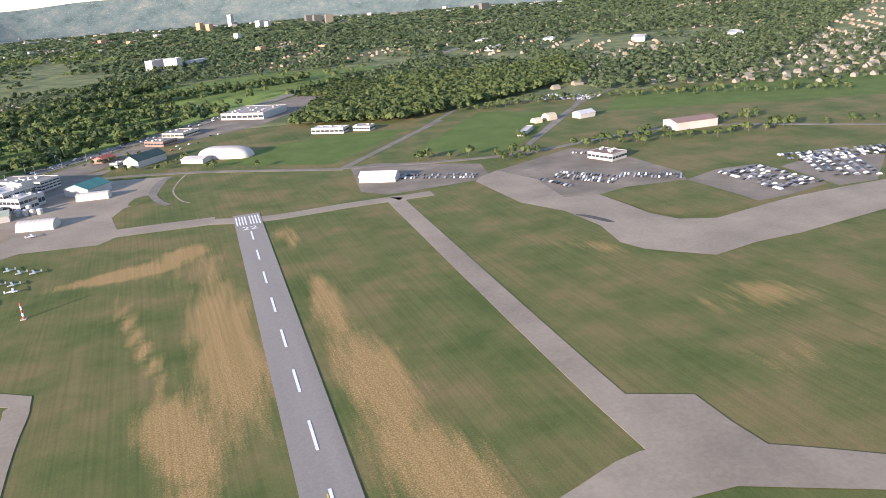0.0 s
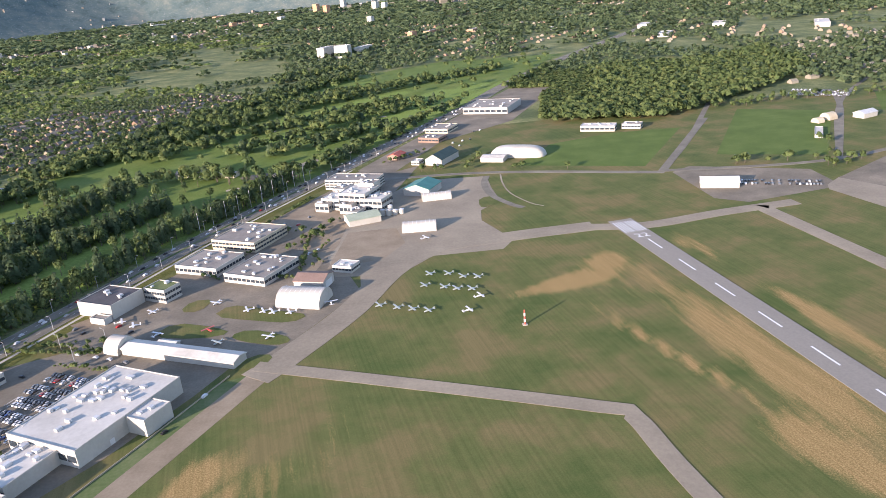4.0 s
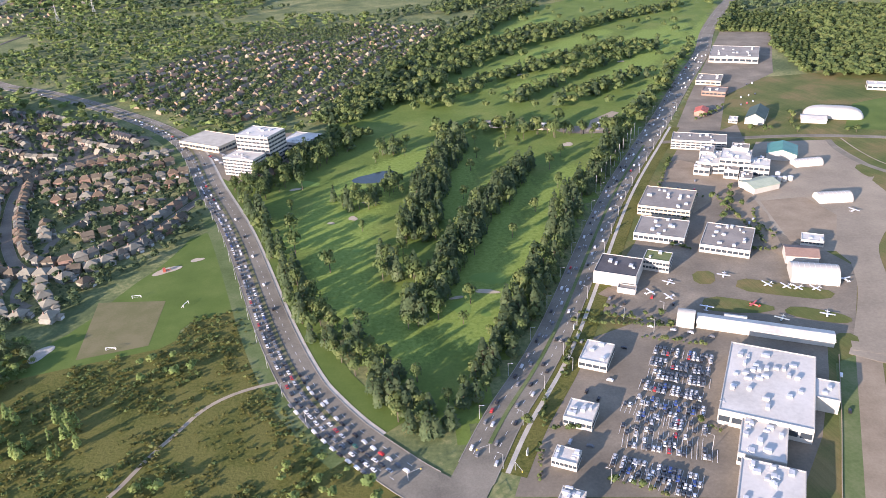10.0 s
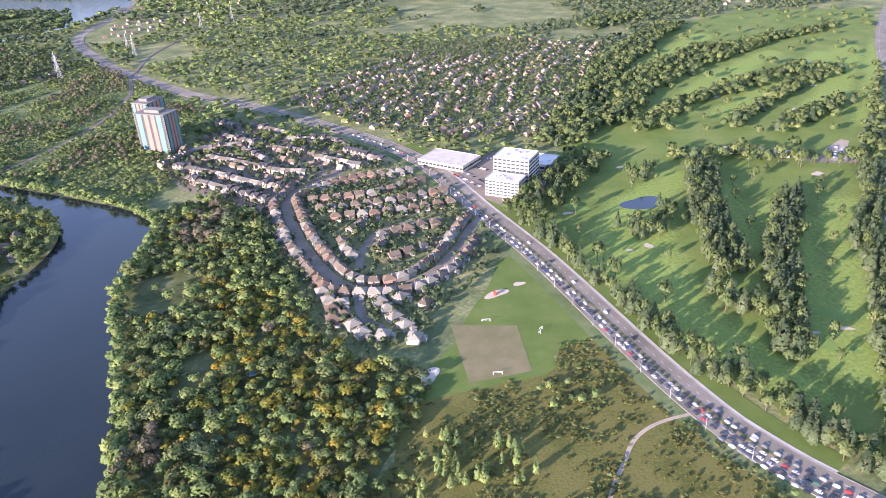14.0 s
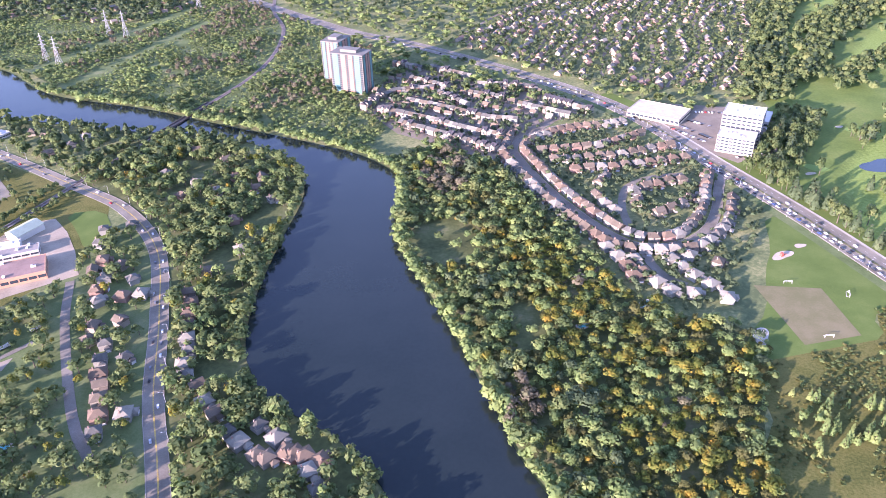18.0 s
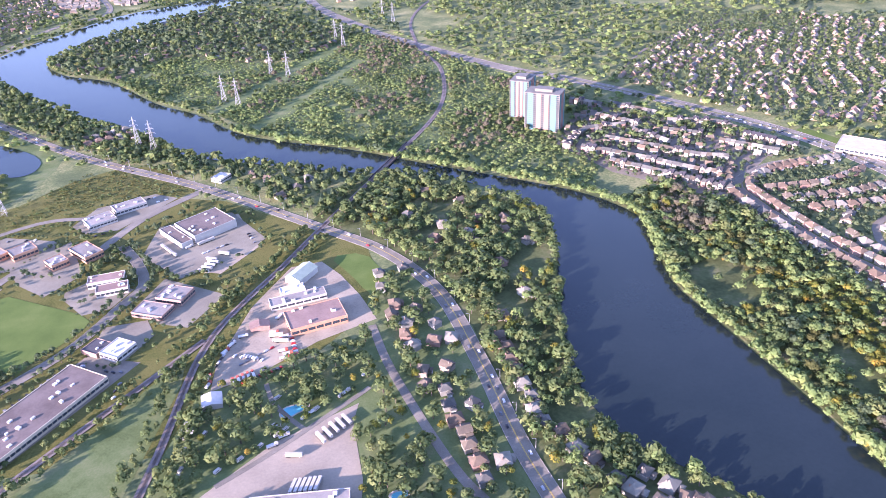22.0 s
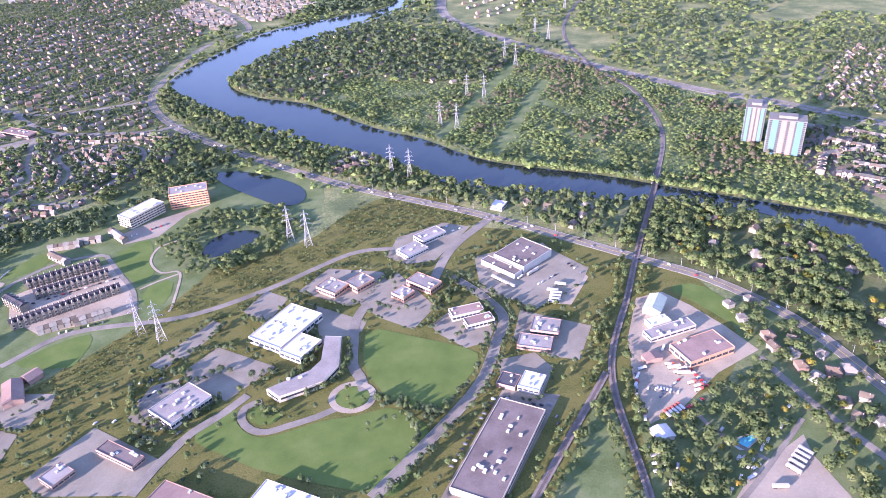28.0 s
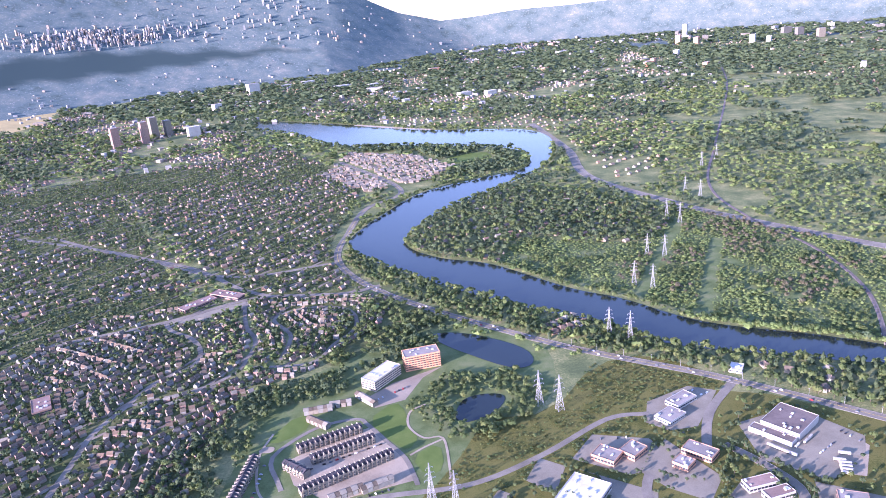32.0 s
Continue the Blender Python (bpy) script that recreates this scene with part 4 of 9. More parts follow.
tagged(sheet("taxiway_junction", [(59, 147), (66, 146), (81, 141), (83, 128), (86, 116), (104, 109), (99, 99), (72, 108), (58, 107), (44, 111), (56, 118), (62, 126), (60, 140)], TW + 0.012, APRON), "cracked pale taxiway junction", "taxiway", "", "structure")
tagged(sheet("apron_ramp", [(80, 364), (90, 316), (104, 295), (110, 270), (109, 248), (114, 238), (123, 231), (134, 223), (154, 230), (174, 233), (220, 246), (420, 290), (420, 335), (251, 283), (227, 280), (199, 275), (180, 269), (156, 261), (142, 266), (135, 278), (132, 294), (127, 314), (111, 316), (110, 354), (96, 382), (84, 372)], TW + 0.024, APRON), "wide pale grey aircraft ramp", "apron", "", "structure")
tagged(sheet("grass_island", [(128, 312), (133, 295), (136, 280), (143, 269), (156, 265), (179, 272), (183, 277), (180, 294), (172, 316), (149, 318)], TW + 0.03, AIRFIELD, 0, 1), "dry grass island between ramp and car park", "lawn", "", "structure")
tagged(sheet("rubble_patch", [(105, 289), (109, 283), (114, 273), (118, 271), (115, 279), (110, 287)], TW + 0.05, material("broken_tarmac", [(0.2, (0.05, 0.045, 0.04)), (0.8, (0.11, 0.10, 0.09))], 0.3, 1.5, 0.95), 0, 1), "dark broken tarmac along the ramp's edge", "pavement", "", "structure")


def marks(name, parent_label, rects, z, mat):
    """Painted marks: x, y, heading, length, width; each is a piece of its own."""
    root = tagged(new(name), parent_label, "markings", "", "structure")
    for x, y, ang, ln, wd in rects:
        c, s = math.cos(radians(ang)), math.sin(radians(ang))
        v = [(x + a * ln / 2 * c - b * wd / 2 * s, y + a * ln / 2 * s + b * wd / 2 * c, z) for a, b in ((-1, -1), (1, -1), (1, 1), (-1, 1))]
        link_mesh("stripe", v, [(0, 1, 2, 3)], mat, root)
    return root


RW_DIR = (RUNWAY[1] - RUNWAY[0]) / np.linalg.norm(RUNWAY[1] - RUNWAY[0])
RW_ANG = math.degrees(math.atan2(RW_DIR[1], RW_DIR[0]))
RW_SIDE = np.array([-RW_DIR[1], RW_DIR[0]])
dashes = [(*(RUNWAY[0] + RW_DIR * (36.8 + k * 27.75)), RW_ANG, 13.2, 0.75) for k in range(17)]
marks("runway_centreline", "white dashed runway centreline", dashes, TW + 0.12, PAINT)
keys = [(*(RUNWAY[0] + RW_DIR * 11 + RW_SIDE * o), RW_ANG, 15, 0.62) for o in (-5.1, -3.75, -2.4, -1.05, 1.05, 2.4, 3.75, 5.1)]
marks("runway_threshold", "white threshold bars on the runway", keys, TW + 0.09, PAINT)


def flat_text(name, body, x, y, ang, size, z, mat, label, upright=False):
    cu = bpy.data.curves.new(name, "FONT")
    cu.body, cu.size, cu.align_x, cu.align_y, cu.extrude = body, size, "CENTER", "CENTER", 0.01
    cu.materials.append(mat)
    ob = new(name, cu)
    ob.matrix_world = Matrix.Translation((x, y, z)) @ Matrix.Rotation(radians(ang), 4, "Z") @ (Matrix.Rotation(radians(90), 4, "X") if upright else Matrix.Identity(4))
    return tagged(ob, label, "markings", "", "structure")


num = RUNWAY[0] + RW_DIR * 24.5
flat_text("runway_number", "22", num[0], num[1], RW_ANG - 90 + 180, 7.0, TW + 0.09, PAINT, "white painted runway number 22")
yl = spline([(-6.2, 128), (-5, 118), (0, 70)], 3)
tagged(ribbon("taxi_line", yl, 0.18, 0.18, TW + 0.10, YELLOW), "yellow curved taxi guide line", "markings", "", "structure")


# ---- roads ----
KERB = material("kerb_concrete", [(0.2, (0.210, 0.190, 0.156)), (0.8, (0.304, 0.275, 0.223))], 0.2, 2.0, 0.9)


def road(name, line, half, label, z=0.2, kerb=True, mat=None):
    r = tagged(ribbon(name, line, half, half, z, mat or ASPHALT, 0.12), label, "road", "", "structure")
    if kerb:
        for sgn in (1, -1):
            edge = offset_line(line, sgn * (half + 0.15))
            open_edge = np.ones(len(edge), bool)
            for other, reach in ((ARTERIAL, 8.5), (PARKWAY, 9.0), (RIVER_ROAD, 5.5)):
                if other is not line:
                    open_edge &= line_distance(other, edge) > reach
            runs = np.split(np.arange(len(edge)), np.where(np.diff(open_edge.astype(int)) != 0)[0] + 1)
            for run in runs:
                if open_edge[run[0]] and len(run) > 2:
                    tagged(ribbon("kerb", edge[run], 0.15, 0.15, z + 0.08, KERB, 0.18), "low pale concrete kerb", "kerb", "", "structure")
    return r


def dashes_along(line, off, every, length, start=0.0):
    seg = np.linalg.norm(np.diff(line, axis=0), axis=1)
    s = np.concatenate([[0], np.cumsum(seg)])
    o = offset_line(line, off)
    out = []
    for d in np.arange(start, s[-1] - length, every):
        x, y = np.interp(d, s, o[:, 0]), np.interp(d, s, o[:, 1])
        x2, y2 = np.interp(d + 1, s, o[:, 0]), np.interp(d + 1, s, o[:, 1])
        out.append((x, y, math.degrees(math.atan2(y2 - y, x2 - x)), length, 0.14))
    return out


def joined_marks(name, rects, z, mat, label):
    v, f = [], []
    for x, y, ang, ln, wd in rects:
        c, s = math.cos(radians(ang)), math.sin(radians(ang))
        k = len(v)
        v += [(x + a * ln / 2 * c - b * wd / 2 * s, y + a * ln / 2 * s + b * wd / 2 * c, z) for a, b in ((-1, -1), (1, -1), (1, 1), (-1, 1))]
        f.append((k, k + 1, k + 2, k + 3))
    return tagged(link_mesh(name, v, f, mat), label, "markings", "", "stuff")


road("arterial_road", ARTERIAL, 6.8, "wide grey asphalt arterial road with several lanes", 0.235)
road("parkway_road", PARKWAY, 7.5, "curving grey asphalt road full of queueing cars", 0.25)
road("river_road", RIVER_ROAD, 4.2, "grey asphalt road curving along the river", 0.26)
cut = ARTERIAL[(ARTERIAL[:, 1] > 205) & (ARTERIAL[:, 1] < 480)]
tagged(ribbon("median", cut, 0.7, 0.7, 0.36, GRASS, 0.14), "narrow grass median between carriageways", "median", "", "structure")
cut = PARKWAY[(PARKWAY[:, 1] > 222) & (PARKWAY[:, 1] < 800)]
tagged(ribbon("median", cut, 0.8, 0.8, 0.38, material("verge_mix", [(0.3, (0.09, 0.10, 0.03)), (0.7, (0.18, 0.16, 0.09))], 0.3, 2.0), 0.14), "narrow planted median between carriageways", "median", "", "structure")
cutp = PARKWAY[(PARKWAY[:, 1] > 212) & (PARKWAY[:, 1] < 600)]
tagged(ribbon("parkway_verge", offset_line(cutp, -14.0), 5.4, 5.0, 0.10, LAWN), "grass verge between road and golf course", "verge", "", "structure")
tagged(ribbon("parkway_verge", offset_line(cutp, 11.0), 3.2, 3.3, 0.10, GRASS), "grass verge beside the road", "verge", "", "structure")
tagged(ribbon("cycle_path", offset_line(PARKWAY[(PARKWAY[:, 1] > 212) & (PARKWAY[:, 1] < 560)], -8.7), 0.8, 0.8, 0.2, CONCRETE), "pale concrete footpath along the road", "path", "", "structure")
tagged(ribbon("footpath", spline([(-478, 186), (-466, 204), (-459, 219), (-452, 231), (-447, 240), (-440, 247), (-430, 252), (-414, 256)], 3), 0.85, 0.85, 0.14, GRAVEL), "pale gravel footpath through the meadow", "path", "", "structure")
for n in LANES:
    road({"ind_road": "side_road", "ind_road2": "side_road"}.get(n, "lane"), LANES[n], LANE_HALF[n], "narrow grey asphalt side road", 0.205 + 0.003 * list(LANES).index(n) / 3, n in ("ind_road", "row_hoods"))
def off_crossing(rects):
    return [r for r in rects if math.hypot(r[0] + 357, r[1] - 190) > 17]


joined_marks("lane_lines", off_crossing([r for o in (-3.6, 3.6) for r in dashes_along(ARTERIAL, o, 6, 2.0)] + [r for o in (-4.0, 4.0) for r in dashes_along(PARKWAY, o, 6, 2.0)]), 0.30, PAINT, "white dashed lane lines")
cross = []
for line, half, y0 in ((ARTERIAL, 6.4, 172.0),):
    i = int(np.argmin(np.abs(line[:, 1] - y0)))
    i = min(max(i, 1), len(line) - 2)
    d = line[i + 1] - line[i - 1]
    d = d / np.linalg.norm(d)
    a = math.degrees(math.atan2(d[1], d[0]))
    for k in np.arange(-half, half + 0.1, 1.0):
        cross.append((line[i][0] - d[1] * k, line[i][1] + d[0] * k, a, 2.2, 0.4))
    cross.append((line[i][0] + d[0] * 2.2, line[i][1] + d[1] * 2.2, a + 90, half * 2, 0.3))
joined_marks("crosswalk", cross, 0.31, PAINT, "white crosswalk bars and stop lines")
joined_marks("centre_lines", dashes_along(RIVER_ROAD, 0.12, 5, 5.05) + dashes_along(RIVER_ROAD, -0.2, 5, 5.05), 0.29, YELLOW, "double yellow centre line")

# ---- railway ----
BALLAST = material("ballast", [(0.2, (0.13, 0.105, 0.085)), (0.8, (0.24, 0.20, 0.165))], 0.2, 2.5, 0.95)
STEEL = material("rusty_rail", [(0.2, (0.14, 0.09, 0.06)), (0.8, (0.25, 0.18, 0.13))], 0.5, 3.0, 0.5, 0, 0.6)
SLEEPER = material("sleeper_wood", [(0.2, (0.07, 0.055, 0.045)), (0.8, (0.13, 0.105, 0.085))], 0.5, 3.0, 0.9)
for line, nm in ((RAIL, "railway"), (SIDING, "railway_siding")):
    root = tagged(ribbon(nm, line, 2.0, 2.0, 0.42, BALLAST, 0.3), "single railway track on brown ballast", "railway", "", "structure")
    for o in (0.39, -0.39):
        ribbon("rail", offset_line(line, o), 0.06, 0.06, 0.62, STEEL, 0.1, root)
ties = [(x, y, a + 90, 1.4, 0.16) for x, y, a, l, w in dashes_along(RAIL[(RAIL[:, 1] < 560)], 0, 0.6, 0.2)]
joined_marks("sleepers", ties, 0.52, SLEEPER, "dark wooden railway sleepers")

# ---- distance ----
FAR_ANGLE, FAR_TOP = (0, 60, 80, 85, 92, 102, 105, 107, 108.5, 110, 117, 124, 131, 180, 230, 300, 360), (110, 140, 190, 188, 165, 150, 215, 285, 335, 375, 400, 405, 425, 430, 300, 110, 110)


def far_height(x, y):
    """The land beyond the plan climbs gently to the horizon's height."""
    r, d = math.hypot(x + 600, y), math.degrees(math.atan2(y, x + 600)) % 360
    a = radians(d)
    top = float(np.interp(d, FAR_ANGLE, FAR_TOP)) + 7 * math.sin(a * 9) + 4 * math.sin(a * 23 + 1) + 2 * math.sin(a * 57)
    start = float(np.interp(d, (0, 100, 112, 240, 300, 360), (4000, 4000, 3350, 3350, 4000, 4000)))
    return top * max(0.0, min(1.0, (r - start) / (4250 - start))) ** 1.25


def backdrop():
    m = bpy.data.materials.new("haze_tinted_distance")
    m.use_nodes = True
    nt = m.node_tree
    geo = nt.nodes.new("ShaderNodeNewGeometry")
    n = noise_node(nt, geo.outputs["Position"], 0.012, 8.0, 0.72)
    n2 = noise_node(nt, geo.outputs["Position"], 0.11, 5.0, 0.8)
    # Bluish stops: the haze of distance is put into the base colour.
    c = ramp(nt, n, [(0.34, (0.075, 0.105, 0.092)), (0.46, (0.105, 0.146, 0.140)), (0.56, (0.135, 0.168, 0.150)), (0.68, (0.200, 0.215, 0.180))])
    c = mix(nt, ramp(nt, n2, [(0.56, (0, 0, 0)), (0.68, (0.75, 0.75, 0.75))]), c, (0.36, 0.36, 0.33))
    va = nt.nodes.new("ShaderNodeAttribute")
    va.attribute_name = "valley"
    c = mix(nt, va.outputs["Fac"], c, (0.045, 0.070, 0.068))
    nt.links.new(c, nt.nodes["Principled BSDF"].inputs["Base Color"])
    nt.nodes["Principled BSDF"].inputs["Roughness"].default_value = 1.0
    nt.nodes["Principled BSDF"].inputs["Specular IOR Level"].default_value = 0.0
    v, f = [], []
    N, K = 720, 32
    for i in range(N + 1):
        a = 2 * math.pi * i / N
        for k in range(K + 1):
            r = 3340 + (4250 - 3340) * k / K
            x, y = -600 + r * math.cos(a), r * math.sin(a)
            v.append((x, y, far_height(x, y) - (6.0 if k == 0 else 0.0) + (0.5 if k else 0)))
    for i in range(N):
        for k in range(K):
            p = i * (K + 1) + k
            f.append((p, p + 1, p + K + 2, p + K + 1))
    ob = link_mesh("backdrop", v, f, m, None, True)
    at = ob.data.attributes.new("valley", "FLOAT", "POINT")
    for q, spot in zip(ob.data.vertices, at.data):
        cx, cy = q.co[0] + 600, q.co[1]
        d, rad = math.degrees(math.atan2(cy, cx)) % 360, math.hypot(cx, cy)
        mid, half = 3700 - 3 * max(0, 126 - d) + 18 * math.sin(d * 1.7), 110 - 7 * max(0, 126 - d)
        spot.value = max(0.0, min(1.0, (half - abs(rad - mid)) / 35)) if d > 112 and half > 0 else 0.0
    return tagged(ob, "hills and city on the horizon with blue haze in their colour", "backdrop", "", "structure")


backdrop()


def far_city():
    """The far town: pale towers and halls past counting, on the climbing land."""
    r = np.random.default_rng(88)
    co, slot = [], []
    corner = np.array([(-1, -1, 0), (1, -1, 0), (1, 1, 0), (-1, 1, 0), (-1, -1, 1), (1, -1, 1), (1, 1, 1), (-1, 1, 1)], float)
    tri = np.array([(0, 1, 5), (0, 5, 4), (1, 2, 6), (1, 6, 5), (2, 3, 7), (2, 7, 6), (3, 0, 4), (3, 4, 7), (4, 5, 6), (4, 6, 7)])
    spots = [(r.normal(125.5, 2.6), r.normal(3890, 42), r.uniform(5, 26), r.uniform(4, 9)) for _ in range(420)]
    spots += [(r.normal(114, 3.0), r.uniform(3750, 4150), r.uniform(5, 20), r.uniform(4, 9)) for _ in range(90)]
    spots += [(r.uniform(100, 132), r.uniform(3450, 4200), r.uniform(3, 6), r.uniform(4, 9)) for _ in range(160)]
    spots += [(r.uniform(62, 103), r.uniform(3500, 4020), r.uniform(5, 16), r.uniform(7, 16)) for _ in range(170)]
    for _ in range(700):
        d, rad = r.uniform(88, 133), 1900 + 1550 * r.random() ** 0.8
        if clear(np.array([(-600 + rad * math.cos(radians(d)), rad * math.sin(radians(d)))]), 12)[0]:
            spots.append((d, rad, r.uniform(4.5, 7.5) if r.random() < 0.95 else r.uniform(10, 16), r.uniform(5, 12)))
    spots = [q for q in spots if not (q[0] > 116 and abs(q[1] - 3700) < 95)]
    for d, rad, h, w in spots:
        a = radians(d)
        x, y = -600 + rad * math.cos(a), rad * math.sin(a)
        t = r.uniform(0, 3)
        p = corner * (w / 2, w / 2 * r.uniform(0.6, 1.4), h + 6)
        q = np.stack([p[:, 0] * math.cos(t) - p[:, 1] * math.sin(t) + x, p[:, 0] * math.sin(t) + p[:, 1] * math.cos(t) + y, p[:, 2] + far_height(x, y) - 6], 1)
        co.append(q[tri.ravel()])
        slot.append(np.full(len(tri), r.integers(0, 3)))
    mats = [material("far_white", [(0.2, (0.29, 0.285, 0.26)), (0.8, (0.38, 0.37, 0.34))], 0.05, 0.4), material("far_tan", [(0.2, (0.25, 0.21, 0.165)), (0.8, (0.33, 0.28, 0.22))], 0.05, 0.4), material("far_grey", [(0.2, (0.17, 0.18, 0.18)), (0.8, (0.24, 0.25, 0.25))], 0.05, 0.4)]
    tagged(new("far_city", tri_mesh("far_city", np.concatenate(co), mats, np.concatenate(slot))), "pale distant city towers and halls in haze", "city", "", "stuff")


far_city()

# ---- buildings ----
WHITE = material("white_cladding", [(0.2, (0.369, 0.348, 0.304)), (0.8, (0.475, 0.451, 0.396))], 0.1, 1.0, 0.7, vary=0.05)
BEIGE = material("beige_render", [(0.2, (0.407, 0.348, 0.252)), (0.8, (0.543, 0.470, 0.348))], 0.15, 1.0, 0.85, vary=0.08)
BRICK = material("brown_brick", [(0.2, (0.22, 0.145, 0.11)), (0.8, (0.32, 0.215, 0.165))], 0.3, 3.0, 0.9, vary=0.12)
PEACH = material("peach_brick", [(0.2, (0.40, 0.215, 0.125)), (0.8, (0.50, 0.285, 0.175))], 0.3, 3.0, 0.9, vary=0.06)
ORANGE = material("orange_scaffold_sheet", [(0.2, (0.58, 0.26, 0.13)), (0.8, (0.72, 0.37, 0.20))], 0.3, 2.0, 0.8)
WHITEROOF = material("white_membrane_roof", [(0.2, (0.407, 0.385, 0.339)), (0.5, (0.514, 0.489, 0.435)), (0.85, (0.601, 0.573, 0.513))], 0.06, 0.7, 0.75, vary=0.03)
GREYROOF = material("gravel_roof", [(0.2, (0.178, 0.159, 0.136)), (0.5, (0.238, 0.215, 0.186)), (0.85, (0.297, 0.270, 0.232))], 0.08, 1.0, 0.9, vary=0.1)
DARKROOF = material("dark_felt_roof", [(0.2, (0.055, 0.053, 0.056)), (0.8, (0.105, 0.10, 0.102))], 0.08, 1.0, 0.9)
RUSTROOF = material("rust_roof", [(0.2, (0.17, 0.115, 0.092)), (0.5, (0.225, 0.152, 0.122)), (0.85, (0.28, 0.195, 0.158))], 0.07, 0.9, 0.85, vary=0.08)
BROWNROOF = material("grey_brown_roof", [(0.2, (0.105, 0.082, 0.070)), (0.5, (0.145, 0.115, 0.098)), (0.85, (0.19, 0.155, 0.133))], 0.08, 1.0, 0.9)
TEALROOF = material("green_metal_roof", [(0.2, (0.035, 0.15, 0.125)), (0.8, (0.06, 0.21, 0.17))], 0.2, 1.5, 0.5)
DGREENROOF = material("dark_green_roof", [(0.2, (0.035, 0.06, 0.05)), (0.8, (0.06, 0.09, 0.075))], 0.2, 1.5, 0.7)
PALEGREEN = material("pale_green_roof", [(0.2, (0.259, 0.302, 0.224)), (0.8, (0.346, 0.389, 0.290))], 0.2, 1.0, 0.6)
REDROOF = material("red_roof", [(0.2, (0.34, 0.075, 0.05)), (0.8, (0.46, 0.12, 0.08))], 0.2, 1.0, 0.7)
UNITMAT = material("galvanised_unit", [(0.2, (0.45, 0.45, 0.44)), (0.8, (0.62, 0.62, 0.60))], 0.4, 2.0, 0.5, 0, 0.2, vary=0.15)
GLASS = glass_material("dark_window_glass", (0.035, 0.045, 0.055))
TEALGLASS = glass_material("teal_balcony_glass", (0.052, 0.175, 0.178), 0.5)
TOWERWALL = material("pale_tower_panel", [(0.2, (0.135, 0.127, 0.106)), (0.8, (0.176, 0.168, 0.141))], 0.2, 2.0, 0.8)
PINK = material("salmon_panel", [(0.2, (0.258, 0.146, 0.112)), (0.8, (0.328, 0.190, 0.146))], 0.3, 2.0, 0.8)
DOORMAT = material("dock_door", [(0.2, (0.50, 0.50, 0.48)), (0.8, (0.62, 0.62, 0.60))], 0.5, 3.0, 0.6)


def thing(name, x, y, ang, label, category, group="", z=0.0):
    root = tagged(new(name), label, category, group)
    root.matrix_world = pose(x, y, z, 0, 0, ang)
    return root


def windows_on(root, w, d, h, storeys, panes, sides="fblr", mat=None, z0=0.9, share=0.45):
    """Window panes along each storey of a block's sides; single panes on tall blocks, ribbons on low ones."""
    mat = mat or GLASS
    sh = (h - z0) / max(1, storeys)
    for s in sides:
        ln = w if s in "fb" else d
        n = panes if s in "fb" else max(1, int(round(panes * d / max(w, 1e-6))))
        put = {"f": pose(0, -d / 2 - 0.02, 0), "b": pose(0, d / 2 + 0.02, 0), "l": pose(-w / 2 - 0.02, 0, 0, 0, 0, 90), "r": pose(w / 2 + 0.02, 0, 0, 0, 0, 90)}[s]
        single = storeys > 3 and s in "fl"
        bm = bmesh.new()
        for i in range(1 if single else n):
            block(bm, 0 if single else -ln / 2 + ln * (i + 0.5) / n, 0, 0, ln / n * 0.84, 0.12, sh * share)
        me = bpy.data.meshes.new("window")
        bm.to_mesh(me)
        bm.free()
        me.materials.append(mat)
        for k in range(storeys):
            z = z0 + k * sh + 0.2 * sh
            for i in range(n if single else 1):
                ob = new("window" if single else "window_ribbon", me)
                ob.parent = root
                ob.matrix_local = put @ pose(-ln / 2 + ln * (i + 0.5) / n if single else 0, 0, z)
                if not single and n > 2:
                    ob["kind"] = "stuff"


def flat_building(name, label, x, y, ang, w, d, h, wall, roof, units=4, storeys=1, panes=0, sides="fblr", doors=0, category="building", seed=1):
    """A block with a parapet, a sunk roof, roof units, windows and dock doors."""
    KEEP_BOXES.append((x, y, ang, w, d))
    r = random.Random(seed + int(abs(x) * 7 + abs(y)))
    root = thing(name, x, y, ang, label, category)
    part("wall", box(w, d, h - 0.35, 0, 0, -0.1), wall, root)
    deck = part("roof", box(w - 0.6, d - 0.6, 0.15, 0, 0, h - 0.45), roof, root)
    bm = bmesh.new()
    for px, py, pw, pd in ((0, -d / 2 + 0.15, w, 0.3), (0, d / 2 - 0.15, w, 0.3), (-w / 2 + 0.15, 0, 0.3, d - 0.6), (w / 2 - 0.15, 0, 0.3, d - 0.6)):
        block(bm, px, py, h - 0.45, pw, pd, 0.45)
    part("parapet", bm, wall, root)
    for k in range(units):
        uw, ud, uh = r.uniform(1.0, 2.6), r.uniform(0.9, 1.8), r.uniform(0.5, 1.1)
        b = box(uw, ud, uh, 0, 0, 0, 0, 0.06)
        u = part("roof_unit", b, UNITMAT, deck)
        u.matrix_local = pose(r.uniform(-0.42, 0.42) * w, r.uniform(-0.4, 0.4) * d, h - 0.31, 0, 0, r.choice((0, 90)))
    if panes:
        windows_on(root, w, d, h - 0.6, storeys, panes, sides)
    for k in range(doors):
        o = part("dock_door", box(1.7, 0.12, 1.9), DOORMAT, root, "pale grey dock door")
        o.matrix_local = pose(-w / 2 + w * (k + 0.7) / (doors + 0.4), -d / 2 - 0.03, 0.2)
    return root


